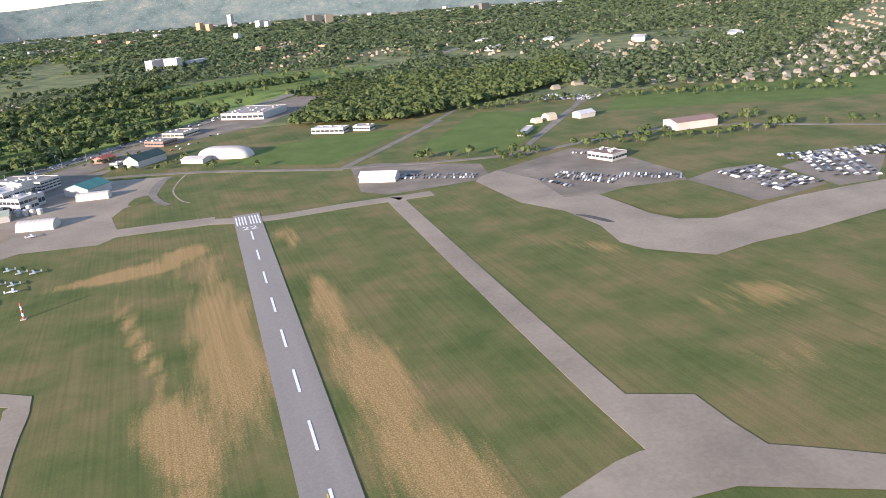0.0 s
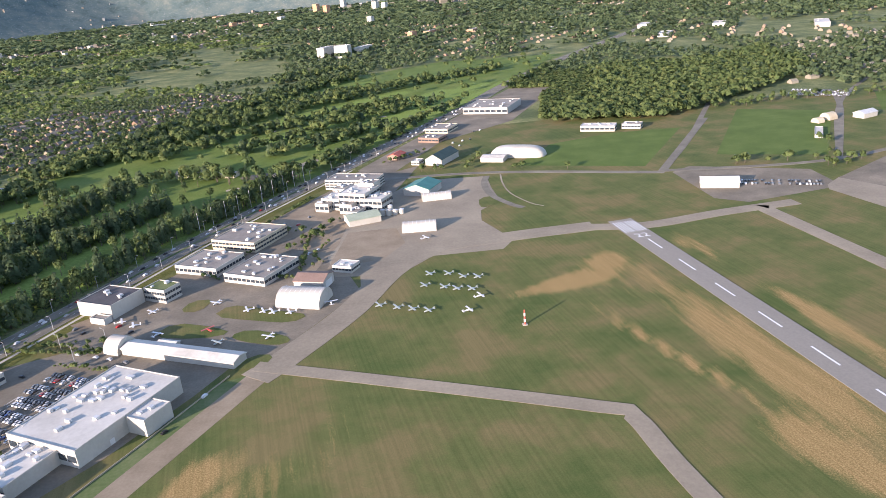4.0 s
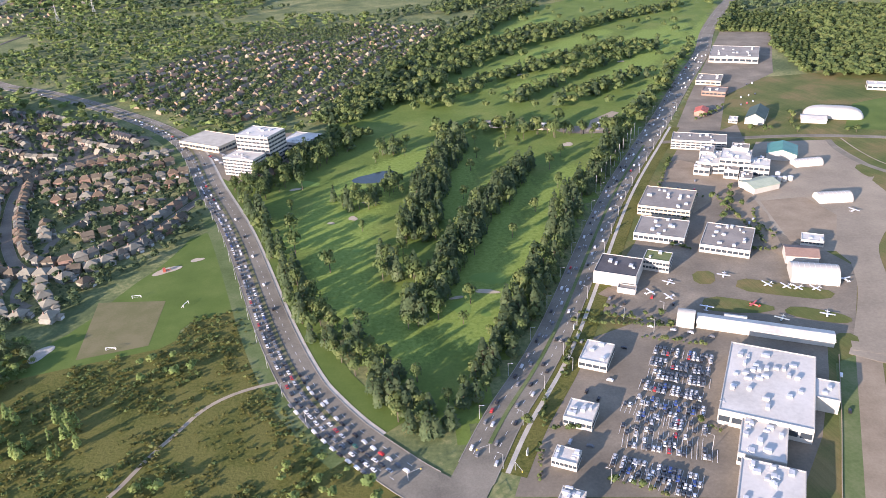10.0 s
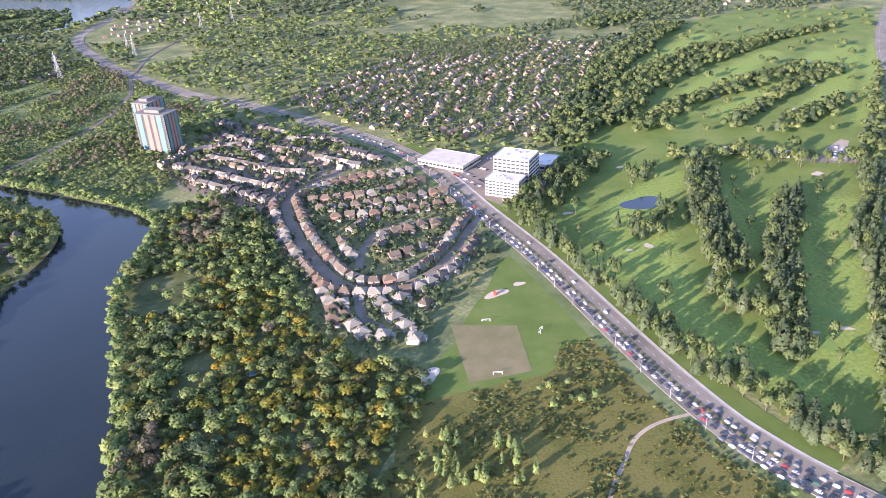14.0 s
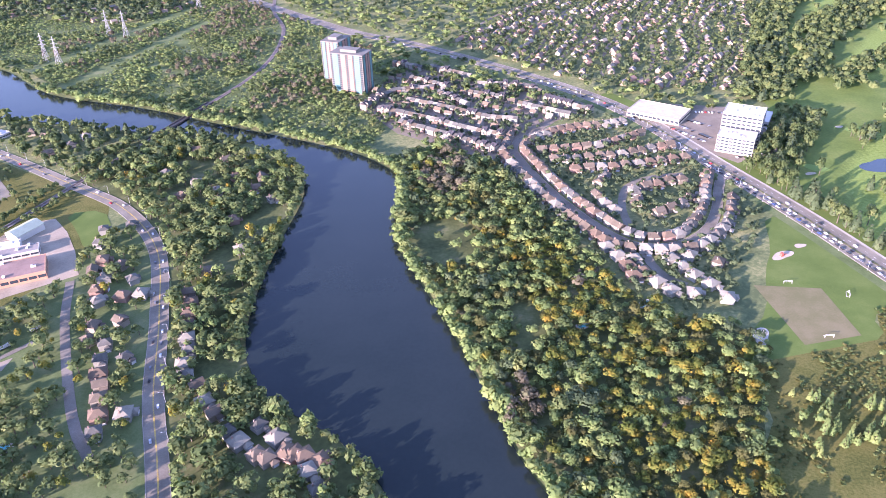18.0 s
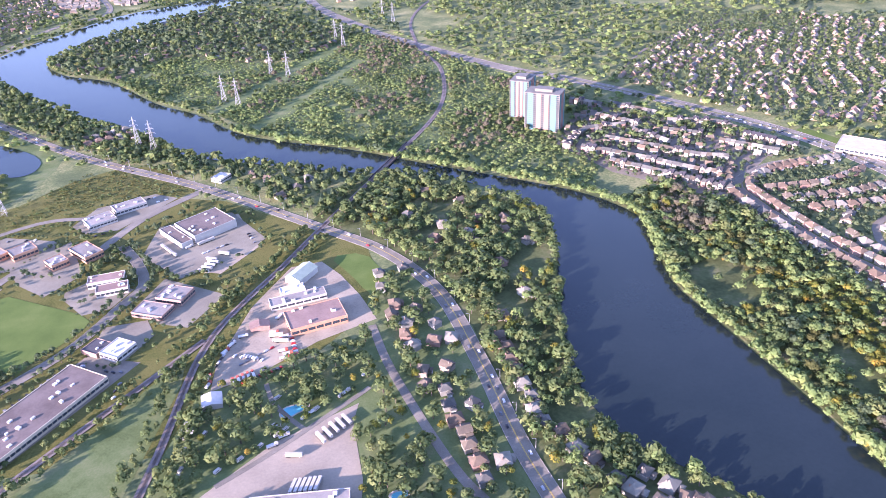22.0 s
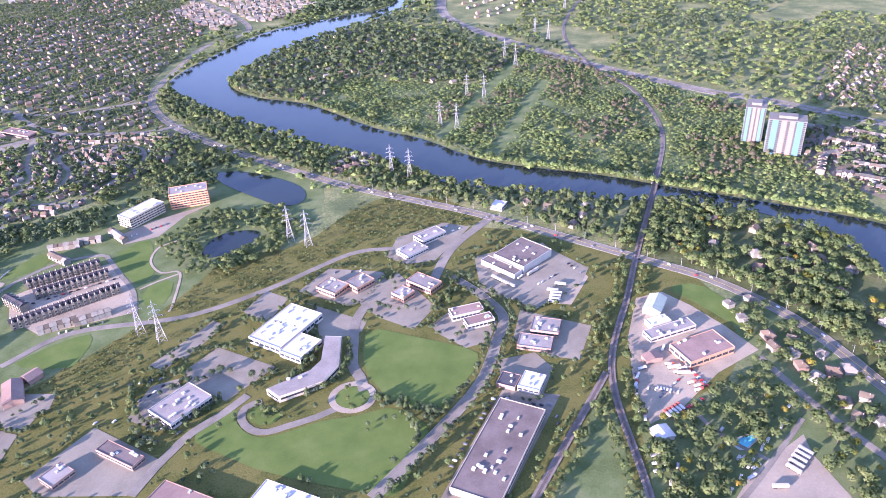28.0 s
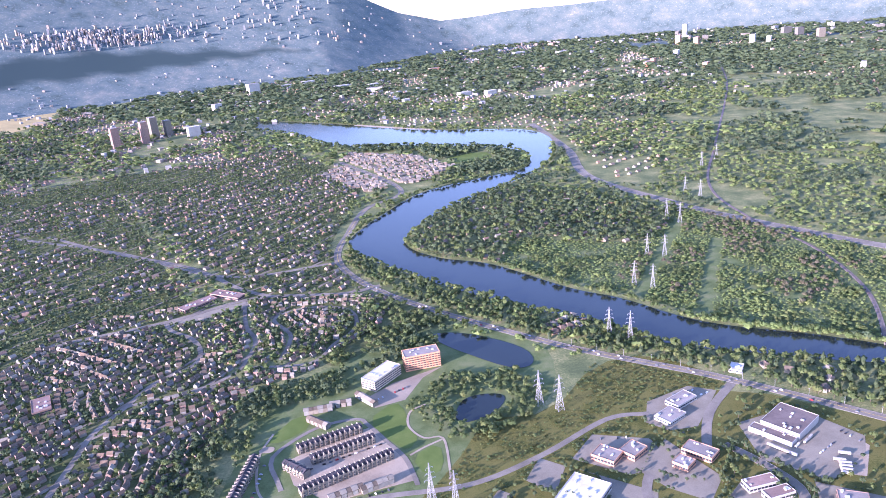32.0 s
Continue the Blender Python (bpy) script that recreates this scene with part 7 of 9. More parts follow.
def band(line, width, spacing):
    """Points along a row of trees, of some width."""
    ln = spline(line, 2.0)
    a, b = offset_line(ln, width / 2), offset_line(ln, -width / 2)
    return scatter([tuple(p) for p in a] + [tuple(p) for p in b[::-1]], spacing, tr, 0.5)


# golf course rows
conifers, broad = [], []
for n, w, sp in (("hedge_parkway", 15, 5.4), ("hedge_arterial", 15, 5.0), ("row_a", 20, 5.0), ("row_b", 17, 4.8), ("row_c", 11, 5.6), ("row_d", 13, 6.8), ("row_e", 11, 6.6), ("hedge_office", 30, 6.0), ("row_club", 14, 7.0), ("row_g", 34, 6.8), ("row_h", 20, 7.6), ("row_i", 18, 8.0), ("row_j", 17, 8.0), ("row_k", 20, 7.2), ("row_l", 26, 7.6), ("row_m", 40, 8.5), ("row_n", 24, 8.2)):
    p = band(ZONE[n], w, sp)
    p = p[clear(p, 0.5)]
    m = tr.random(len(p)) < (0.55 if n in ("row_b", "row_a", "hedge_parkway", "hedge_arterial") else 0.22)
    conifers.append(p[m])
    broad.append(p[~m])
lone = scatter(GOLF, 26, tr, 0.5)
lone = lone[clear(lone, 1) & (tr.random(len(lone)) < 0.5)]
broad.append(lone)
conifers, broad = np.concatenate(conifers), np.concatenate(broad)


def split_near(p, y):
    return p[p[:, 1] < y], p[p[:, 1] >= y]


cn, cf = split_near(conifers, 520)
bn, bf = split_near(broad, 520)
# the ones by the parkway and the corner stand as trees of their own
single = [(p, "conifer") for p in cn[cn[:, 1] < 285]][:70] + [(p, "broad") for p in bn[bn[:, 1] < 285]][:60]
woods("golf_pines", cn[cn[:, 1] >= 285], heights((cn[:, 1] >= 285).sum(), 10.5, 15.5), LEAF_DARK, "tall dark pines between fairways", "conifer", 190, True, 1, 0.95)
woods("golf_trees", bn[bn[:, 1] >= 285], heights((bn[:, 1] >= 285).sum(), 7.5, 13), LEAF, "leafy green trees between fairways", "broad", 170, True, 2, 0.78)
woods("golf_pines", cf, heights(len(cf), 8, 12), LEAF_DARK, "dark pines on the far fairways", "conifer", 44, False, 3, 1.3)
woods("golf_trees", bf, heights(len(bf), 6.5, 11), LEAF, "leafy green trees on the far fairways", "broad", 48, False, 4, 1.1)

# riverside forest
p = scatter(ZONE["forest_bank"], 3.7, tr, 0.55)
p = p[clear(p, -0.5) & (tr.random(len(p)) < 0.94)]
open_ground = (np.linalg.norm((p - (-666, 377)) / (17, 24), axis=1) < 1) | (np.linalg.norm((p - (-628, 300)) / (8, 20), axis=1) < 1)
p = p[~(open_ground & (tr.random(len(p)) < 0.94))]
bare = ((np.linalg.norm((p - (-666, 463)) / (17, 30), axis=1) < 1) | (np.linalg.norm((p - (-636, 249)) / (9, 13), axis=1) < 1)) & (tr.random(len(p)) < 0.7)
goldish = inside(ZONE["forest_gold"], p)
u = tr.random(len(p)) * 0.7 + 0.3 * value_noise(p, 0.05, 61)
kind_of = np.where(bare, 4, np.where(goldish, np.select([u < 0.12, u < 0.28, u < 0.52, u < 0.90], [0, 1, 2, 3], 4), np.select([u < 0.26, u < 0.62, u < 0.69, u < 0.82], [0, 2, 3, 1], 5)))
big = np.where(tr.random(len(p)) < 0.3, 1.35, 0.9)
for k, mat, lo, hi, lab in ((0, LEAF, 3.2, 7.0, "dense green riverside trees"), (1, LEAF_OLIVE, 2.8, 5.5, "olive scrub trees of the riverside wood"), (2, LEAF_WILLOW, 2.8, 6.0, "yellow-green riverside trees"), (3, LEAF_GOLD, 2.8, 5.5, "riverside trees turning yellow and orange"), (4, LEAF_GREY, 3.0, 6.5, "sparse greyish trees on the river bank"), (5, LEAF_DARK, 3.5, 7.5, "dark green riverside trees")):
    m = kind_of == k
    for near, leaves in ((True, 190), (False, 100)):
        q = m & ((p[:, 1] < 330) == near)
        woods({3: "turning_trees", 4: "bare_trees"}.get(k, "riverside_trees"), p[q], heights(q.sum(), lo, hi) * big[q], mat, lab, "broad", leaves, False, 70 + k + (20 if near else 0), 1.35)
# willows along the east bank, yellow-green
p = offset_line(EAST_BANK, -0.6)[(EAST_BANK[:, 1] < 640)]
p = np.concatenate([spline(p.tolist(), 3.4) + tr.uniform(-1.4, 1.4, (len(spline(p.tolist(), 3.4)), 2)), spline(offset_line(EAST_BANK, -4.0)[(EAST_BANK[:, 1] < 640)].tolist(), 4.4)])
p = p[~inside(RIVER, p)]
woods("bank_bushes", p, heights(len(p), 4.2, 7.5), LEAF_WILLOW, "yellow-green bushes along the water's edge", "broad", 80, False, 8, 1.35)
p = np.concatenate([spline(offset_line(WEST_BANK, 2.0).tolist(), 6), spline(offset_line(EAST_BANK[EAST_BANK[:, 1] > 560], -3.0).tolist(), 6)])
p = p + tr.uniform(-2, 2, p.shape)
p = p[~inside(RIVER, p) & clear(p, 0)]
woods("bank_bushes", p, heights(len(p), 4, 8), LEAF, "green bushes along the water's edge", "broad", 50, False, 9, 1.2)
# west bank, hamlet and grove
WB = [(-920, 462), (-880, 545), (-766, 482), (-753, 424), (-760, 322), (-752, 280), (-714, 240), (-680, 190), (-700, 120), (-745, 120), (-776, 222), (-804, 314), (-827, 377), (-862, 424)]
p = scatter(WB, 5.2, tr, 0.55)
p = p[clear(p, -0.5) & ~(inside([(-745, 210), (-745, 232), (-700, 232), (-700, 208)], p) & (tr.random(len(p)) < 0.8)) & (value_noise(p, 0.07, 96) > 0.2) & (tr.random(len(p)) < 0.9)]
m = tr.random(len(p)) < 0.07
m2 = ~m & (tr.random(len(p)) < 0.35)
woods("riverside_trees", p[m2], heights(m2.sum(), 3.5, 8), LEAF_WILLOW, "pale green trees round riverside houses", "broad", 90, True, 11, 1.25)
woods("riverside_trees", p[~m & ~m2], heights((~m & ~m2).sum(), 4.5, 9.5), LEAF, "dense green trees round riverside houses", "broad", 110, True, 10, 1.3)
p, m = np.concatenate([p, [(-762, 402), (-761, 396), (-763, 391)]]), np.concatenate([m, [True] * 3])
woods("turning_trees", p[m], heights(m.sum(), 5, 8), LEAF_GOLD, "single yellowing trees by the river", "broad", 100, False, 12, 1.0)
HAM = [(-866, 388), (-843, 398), (-808, 343), (-787, 259), (-765, 180), (-800, 120), (-880, 120), (-930, 180), (-940, 300), (-920, 296), (-868, 336)]
p = scatter(HAM, 6.0, tr, 0.55)
p = p[clear(p, 0.9) & (value_noise(p, 0.05, 93) > 0.2) & (tr.random(len(p)) < 0.85)]
m = tr.random(len(p)) < 0.12
woods("garden_trees", p[~m], heights((~m).sum(), 4, 8.5), LEAF, "green garden trees between houses", "broad", 120, True, 13, 1.35)
woods("turning_trees", p[m], heights(m.sum(), 4, 7), LEAF_GOLD, "yellowing garden trees", "broad", 100, False, 14, 1.0)
# along the railway
p = np.concatenate([spline(offset_line(RAIL[RAIL[:, 1] < 540], o).tolist(), 5.0) for o in (6.5, 9.5, -6.5, -9.5)] + [spline(offset_line(SIDING, o).tolist(), 4.0) for o in (4.5, -4.5, -7.5)])
p = p + tr.uniform(-2.2, 2.2, p.shape)
p = p[clear(p, 0.3) & (tr.random(len(p)) < 0.8)]
woods("trackside_trees", p, heights(len(p), 2.5, 6.5), LEAF, "bushes and small trees beside the railway", "broad", 90, False, 15, 1.1)
# estates: garden trees
near_estate = [(-640, 480), (-553, 573), (-482, 441), (-480, 403), (-528, 316), (-550, 309), (-575, 330), (-612, 418)]
p = scatter(near_estate, 4.8, tr, 0.5)
p = p[clear(p, -1.6) & (tr.random(len(p)) < 0.8)]
woods("garden_trees", p, heights(len(p), 1.8, 5.2), LEAF_DARK, "small garden trees between suburban houses", "broad", 60, False, 16, 1.2)
terr = [(-735, 590), (-702, 688), (-553, 585), (-634, 480), (-700, 530)]
p = scatter(terr, 5.4, tr, 0.5)
p = p[clear(p, -1.2) & (tr.random(len(p)) < 0.6)]
woods("garden_trees", p, heights(len(p), 3, 6), LEAF_DARK, "small trees between terraced houses", "broad", 60, False, 17, 1.05)
p = scatter(ESTATE_C, 5.0, tr, 0.5)
p = p[clear(p, 0) & away_from(p, MASSES[0], 2.8) & (tr.random(len(p)) < 0.72)]
m = tr.random(len(p)) < 0.55
woods("garden_trees", p[m], heights(m.sum(), 2.2, 5.2), LEAF, "garden trees of a leafy suburb", "broad", 30, False, 18, 1.15)
woods("garden_trees", p[~m], heights((~m).sum(), 2.4, 5.8), LEAF_DARK, "darker garden trees of a leafy suburb", "broad", 30, False, 105, 1.1)
# meadow shrubs
p = scatter(MEADOW_AREA, 3.6, tr, 0.5)
k = value_noise(p, 0.045, 21)
p2 = p[clear(p, 0) & (k * 0.6 + 0.4 * value_noise(p, 0.14, 22) > 0.58) & (tr.random(len(p)) < 0.7) & ~(line_distance([(-455, 200), (-448, 238), (-432, 252), (-414, 257)], p) < 4)]
woods("meadow_shrubs", p2, heights(len(p2), 0.5, 1.5), LEAF_OLIVE, "low green shrubs across the meadow", "broad", 34, False, 19, 1.5)
p = scatter(MEADOW_AREA, 2.2, tr, 0.55)
p = p[clear(p, 0) & (0.5 * value_noise(p, 0.05, 23) + 0.5 * value_noise(p, 0.17, 24) > 0.47) & (p[:, 1] > 120)]
m = tr.random(len(p)) < 0.5
woods("meadow_tussocks", p[m], heights(m.sum(), 0.4, 1.3), LEAF_OLIVE, "brown and olive tussocks of a rough meadow", "broad", 12, False, 76, 2.2)
woods("meadow_tussocks", p[~m], heights((~m).sum(), 0.4, 1.5), LEAF, "green tussocks of a rough meadow", "broad", 12, False, 77, 2.0)
p = scatter(MEADOW_AREA, 9.0, tr, 0.5)
p = p[clear(p, 0) & (value_noise(p, 0.03, 25) > 0.7) & (p[:, 1] > 120)]
woods("meadow_trees", p, heights(len(p), 2.5, 5.5), LEAF_WILLOW, "young yellow-green trees in the meadow", "broad", 80, False, 78, 1.1)
pop = scatter([(-526, 252), (-486, 246), (-484, 224), (-530, 214)], 5, tr, 0.5)
pop = pop[tr.random(len(pop)) < 0.6]
woods("poplars", pop, heights(len(pop), 6, 9), LEAF_WILLOW, "slim yellow-green poplars at the meadow's edge", "conifer", 110, True, 20, 0.85)
# woods past the river: shrubs and open forest
WILD = [(-720, 500), (-703, 560), (-742, 606), (-705, 700), (-790, 815), (-880, 920), (-945, 985), (-1010, 855), (-1070, 865), (-1157, 899), (-1190, 815), (-1115, 740), (-1060, 705), (-995, 642), (-905, 600), (-850, 572), (-800, 548)]
tagged(sheet("woodland_floor", WILD, 0.035, GRASS), "grassy green floor of open woodland", "ground", "", "structure")
p = scatter(WILD, 4.3, tr, 0.55)
p = p[clear(p, 0) & (0.6 * value_noise(p, 0.03, 31) + 0.4 * value_noise(p, 0.11, 32) > 0.20)]
lineclear = np.minimum(line_distance([(-1085, 612), (-1035, 725), (-1005, 808), (-955, 930)], p), line_distance([(-1000, 640), (-930, 850)], p)) > 7
p = p[lineclear]
m = (value_noise(p, 0.02, 33) > 0.72) & (tr.random(len(p)) < 0.6)
m &= tr.random(len(p)) < 0.3
mw = ~m & (value_noise(p, 0.04, 97) * 0.5 + tr.random(len(p)) * 0.5 > 0.42)
swell = 0.55 + 0.95 * value_noise(p, 0.05, 99)
woods("woodland", p[mw], heights(mw.sum(), 1.2, 3.0) * swell[mw], LEAF_WILLOW, "pale green thicket beyond the river", "broad", 34, False, 67, 2.0)
woods("woodland", p[~m & ~mw], heights((~m & ~mw).sum(), 1.8, 4.6) * swell[~m & ~mw], LEAF, "young green woodland beyond the river", "broad", 44, False, 21, 1.2)
woods("bare_trees", p[m], heights(m.sum(), 4, 7), LEAF_GREY, "greyish thin trees in the woodland", "broad", 44, False, 22, 1.0)
# peninsula and bay
p = scatter(PENINSULA, 8.0, tr, 0.5)
p = p[clear(p, 0) & away_from(p, MASSES[5], 3.6)]
m = tr.random(len(p)) < 0.5
woods("peninsula_trees", p[m], heights(m.sum(), 4, 9), LEAF, "green trees on the river peninsula", "broad", 40, False, 24, 1.15)
woods("peninsula_trees", p[~m], heights((~m).sum(), 5, 10), LEAF_DARK, "darker trees on the river peninsula", "broad", 40, False, 30, 1.15)
p = scatter([(-1575, 1600), (-1261, 1480), (-1150, 1400), (-1150, 1290), (-1240, 1250), (-1300, 1235), (-1250, 1310), (-1360, 1480), (-1480, 1480)], 11, tr, 0.5)
p = p[clear(p, 0)]
woods("peninsula_trees", p, heights(len(p), 7, 11), LEAF_DARK, "dark trees on a point in the bay", "broad", 30, False, 25, 1.4)
# west suburb
p = scatter(FAR_W, 15.5, tr, 0.5)
p = p[clear(p, 0) & (np.linalg.norm(p - (-600, 0), axis=1) < 4150)]
near = p[:, 1] < 1300
p2 = scatter([q for q in FAR_W if q[1] < 1600] + [(-1900, 1300)], 6.2, tr, 0.5)
p2 = p2[clear(p2, 0)]
p2 = p2[away_from(p2, MASSES[1], 2.7) & (tr.random(len(p2)) < (0.45 + 0.45 * value_noise(p2, 0.02, 94)) * np.where(inside(WEST_NEAR, p2), 0.0, 1.15))]
m = tr.random(len(p2)) < 0.4
woods("suburb_trees", p2[m], heights(m.sum(), 2.2, 5.2), LEAF, "green garden trees of a wide suburb", "broad", 16, False, 23, 1.15)
p2 = p2[~m]
woods("suburb_trees", p2, heights(len(p2), 2.4, 5.6), LEAF_DARK, "dark garden trees of a wide suburb", "broad", 16, False, 26, 1.15)
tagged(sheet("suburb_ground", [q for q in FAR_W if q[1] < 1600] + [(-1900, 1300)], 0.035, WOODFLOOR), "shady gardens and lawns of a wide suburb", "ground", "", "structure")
near_w = scatter(WEST_NEAR, 4.7, tr, 0.55)
near_w = near_w[clear(near_w, 0) & away_from(near_w, MASSES[1], 2.9) & (tr.random(len(near_w)) < 0.55 + 0.4 * value_noise(near_w, 0.03, 96))]
m = tr.random(len(near_w)) < 0.35
woods("suburb_trees", near_w[m], heights(m.sum(), 1.8, 5.0), LEAF, "green garden trees behind suburban houses", "broad", 34, False, 110, 1.15)
woods("suburb_trees", near_w[~m], heights((~m).sum(), 2.0, 5.6), LEAF_DARK, "dark garden trees behind suburban houses", "broad", 34, False, 111, 1.15)
SIDE_WOODS = [(-1312, 602), (-1275, 628), (-1242, 655), (-1262, 690), (-1300, 715), (-1345, 690), (-1362, 640), (-1352, 585), (-1328, 568)]
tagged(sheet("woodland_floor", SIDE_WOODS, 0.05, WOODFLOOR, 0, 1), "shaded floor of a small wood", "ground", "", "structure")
p = scatter(SIDE_WOODS, 5.6, tr, 0.55)
p = p[clear(p, 0) & (value_noise(p, 0.06, 98) > 0.25)]
woods("side_woods", p, heights(len(p), 3.0, 7.0), LEAF, "green wood between houses and apartment blocks", "broad", 60, False, 103, 1.2)
SOUTH_SCRUB = [(-1440, 230), (-1372, 340), (-1345, 350), (-1300, 300), (-1285, 240), (-1300, 180), (-1450, 180)]
tagged(sheet("scrub_ground", SOUTH_SCRUB, 0.05, MEADOW, 0, 1), "rough meadow below a wooded slope", "ground", "", "structure")
p = scatter(SOUTH_SCRUB, 7.0, tr, 0.55)
p = p[clear(p, 0) & (tr.random(len(p)) < 0.6)]
woods("slope_trees", p, heights(len(p), 2.0, 6.0), LEAF, "scattered trees below a wooded slope", "broad", 60, False, 104, 1.2)
# wooded slope between the suburb and the townhouses
SLOPE = [(-1240, 640), (-1222, 600), (-1262, 590), (-1305, 560), (-1318, 525), (-1345, 512), (-1372, 500), (-1370, 455), (-1378, 400), (-1372, 340), (-1440, 240), (-1500, 250), (-1440, 380), (-1426, 440), (-1408, 490), (-1392, 530), (-1360, 550), (-1322, 566), (-1310, 600), (-1275, 625)]
p = scatter(SLOPE, 5.6, tr, 0.6)
p = p[clear(p, 0) & (value_noise(p, 0.06, 91) > 0.2)]
m = tr.random(len(p)) < 0.45
woods("slope_trees", p[m], heights(m.sum(), 3.0, 8), LEAF, "green trees and thicket on a slope behind townhouses", "broad", 62, False, 27, 1.1)
woods("slope_trees", p[~m], heights((~m).sum(), 3.5, 8.5), LEAF_DARK, "dense dark trees on a slope behind townhouses", "broad", 62, False, 28, 1.1)
for poly, sp, lo, hi, mat, lf, lab in (([(-1275, 640), (-1220, 650), (-1150, 605), (-1110, 640), (-1040, 600), (-1010, 545), (-1120, 615), (-1240, 690)], 7, 4, 7, LEAF, 60, "trees between the road and the pond"), ([(-1262, 500), (-1240, 548), (-1170, 556), (-1150, 520), (-1165, 480), (-1195, 455), (-1222, 455), (-1240, 470), (-1252, 490)], 5.0, 3.0, 6.5, LEAF, 70, "trees round a small pond"), ([(-1150, 487), (-1110, 560), (-1020, 545), (-1010, 515), (-1110, 455), (-1250, 345), (-1290, 290), (-1220, 430)], 9, 0.8, 2.2, LEAF, 34, "low shrubs under the power line")):
    p = scatter(poly, sp, tr, 0.5)
    p = p[clear(p, 0) & (tr.random(len(p)) < 0.7)]
    woods("pond_trees", p, heights(len(p), lo, hi), mat, lab, "broad", lf, False, int(sp * 10), 1.25)
# rough growth of the wild field and the dry ground between works
WILD_FIELD = [(-1149, 487), (-1110, 560), (-1060, 575), (-1020, 540), (-1010, 515), (-1078, 478), (-1129, 436), (-1171, 408), (-1219, 370), (-1248, 330), (-1285, 285), (-1320, 290), (-1251, 371), (-1220, 424), (-1200, 481)]
p = scatter(WILD_FIELD, 2.9, tr, 0.55)
p = p[clear(p, 0) & (0.5 * value_noise(p, 0.05, 107) + 0.5 * value_noise(p, 0.16, 108) > 0.4)]
m = tr.random(len(p)) < 0.6
woods("field_tussocks", p[m], heights(m.sum(), 0.3, 1.3), LEAF_OLIVE, "olive tussocks and low scrub of a wild field", "broad", 12, False, 106, 2.1)
woods("field_tussocks", p[~m], heights((~m).sum(), 0.4, 1.8), LEAF, "green scrub of a wild field", "broad", 14, False, 107, 1.8)
# office park greenery
p = np.concatenate([spline(offset_line(LANES["ind_road"], o).tolist(), 7.5) for o in (5.2, -5.2)] + [spline(q, 4.6) for q in ([(-1086, 300), (-1062, 303), (-1040, 306)], [(-1080, 296), (-1058, 298)], [(-1095, 330), (-1098, 365)], [(-1118, 340), (-1108, 325)], [(-1150, 340), (-1120, 352)], [(-1200, 330), (-1165, 348)], [(-1160, 300), (-1140, 318)], [(-1205, 300), (-1190, 290)], [(-1100, 410), (-1060, 402)], [(-1035, 372), (-1008, 400)], [(-1030, 455), (-1010, 480)])])
p = p + tr.uniform(-1.5, 1.5, p.shape)
p = p[~inside(ZONE["lawn_round_s"], p) | (tr.random(len(p)) < 0.5)]
okb = np.ones(len(p), bool)
save_areas, KEEP_AREAS[:] = list(KEEP_AREAS), [RIVER]
okb = clear(p, -0.5)
KEEP_AREAS[:] = save_areas
p = p[okb]
woods("office_park_trees", p, heights(len(p), 2.6, 6.0), LEAF_DARK, "small dark trees along office lots", "broad", 90, True, 29, 1.1)
# belt between the river road and the water, and greenery of the office park
BELT = [tuple(q) for q in RIVER_ROAD[(RIVER_ROAD[:, 1] > 455) & (RIVER_ROAD[:, 1] < 860)]] + [tuple(q) for q in WEST_BANK[(WEST_BANK[:, 1] > 500) & (WEST_BANK[:, 1] < 880) & (WEST_BANK[:, 0] < -800)][::-1]]
p = scatter(BELT, 6.8, tr, 0.5)
p = p[clear(p, -0.5) & (tr.random(len(p)) < 0.8)]
m = tr.random(len(p)) < 0.25
woods("belt_trees", p[~m], heights((~m).sum(), 4.5, 8.5), LEAF, "trees between the road and the river", "broad", 80, True, 61, 1.1)
woods("belt_pines", p[m], heights(m.sum(), 6, 9.5), LEAF_DARK, "dark pines between the road and the river", "conifer", 70, True, 62, 1.2)
PARKLAND = [(-1015, 520), (-905, 455), (-950, 330), (-1000, 240), (-1250, 240), (-1290, 290), (-1220, 360), (-1120, 440)]
p = scatter(PARKLAND, 8.0, tr, 0.5)
p = p[clear(p, 0.0) & (value_noise(p, 0.05, 71) > 0.45)]
m = tr.random(len(p)) < 0.5
woods("office_park_trees", p[m], heights(m.sum(), 2.2, 5.5), LEAF, "small trees and hedges round office lots", "broad", 80, True, 63, 1.15)
woods("office_park_trees", p[~m], heights((~m).sum(), 2.0, 5.0), LEAF_DARK, "small dark trees round office lots", "broad", 80, True, 64, 1.0)
# dense planting round the bent office and along its lawns
p = np.concatenate([spline(q, 2.4) for q in ([(-1078, 321), (-1062, 316), (-1040, 308)], [(-1076, 319), (-1060, 313), (-1042, 306)], [(-1062, 308), (-1053, 293), (-1056, 284)], [(-1117, 374), (-1119, 354), (-1125, 340), (-1132, 332)], [(-1121, 370), (-1123, 350), (-1130, 338)], [(-1099, 372), (-1097, 350), (-1103, 335), (-1116, 326)], [(-1142, 317), (-1136, 311), (-1128, 309)], [(-1164, 326), (-1172, 312), (-1190, 303), (-1206, 312), (-1214, 324)], [(-1218, 330), (-1206, 346), (-1190, 348)], [(-1050, 400), (-1040, 420), (-1030, 440)], [(-1160, 395), (-1120, 378)], [(-1000, 408), (-985, 396)])])
p = p + tr.uniform(-1.3, 1.3, p.shape)
m = tr.random(len(p)) < 0.45
woods("office_park_trees", p[m], heights(m.sum(), 3.0, 5.6), LEAF, "leafy trees close round an office", "broad", 100, True, 101, 1.1)
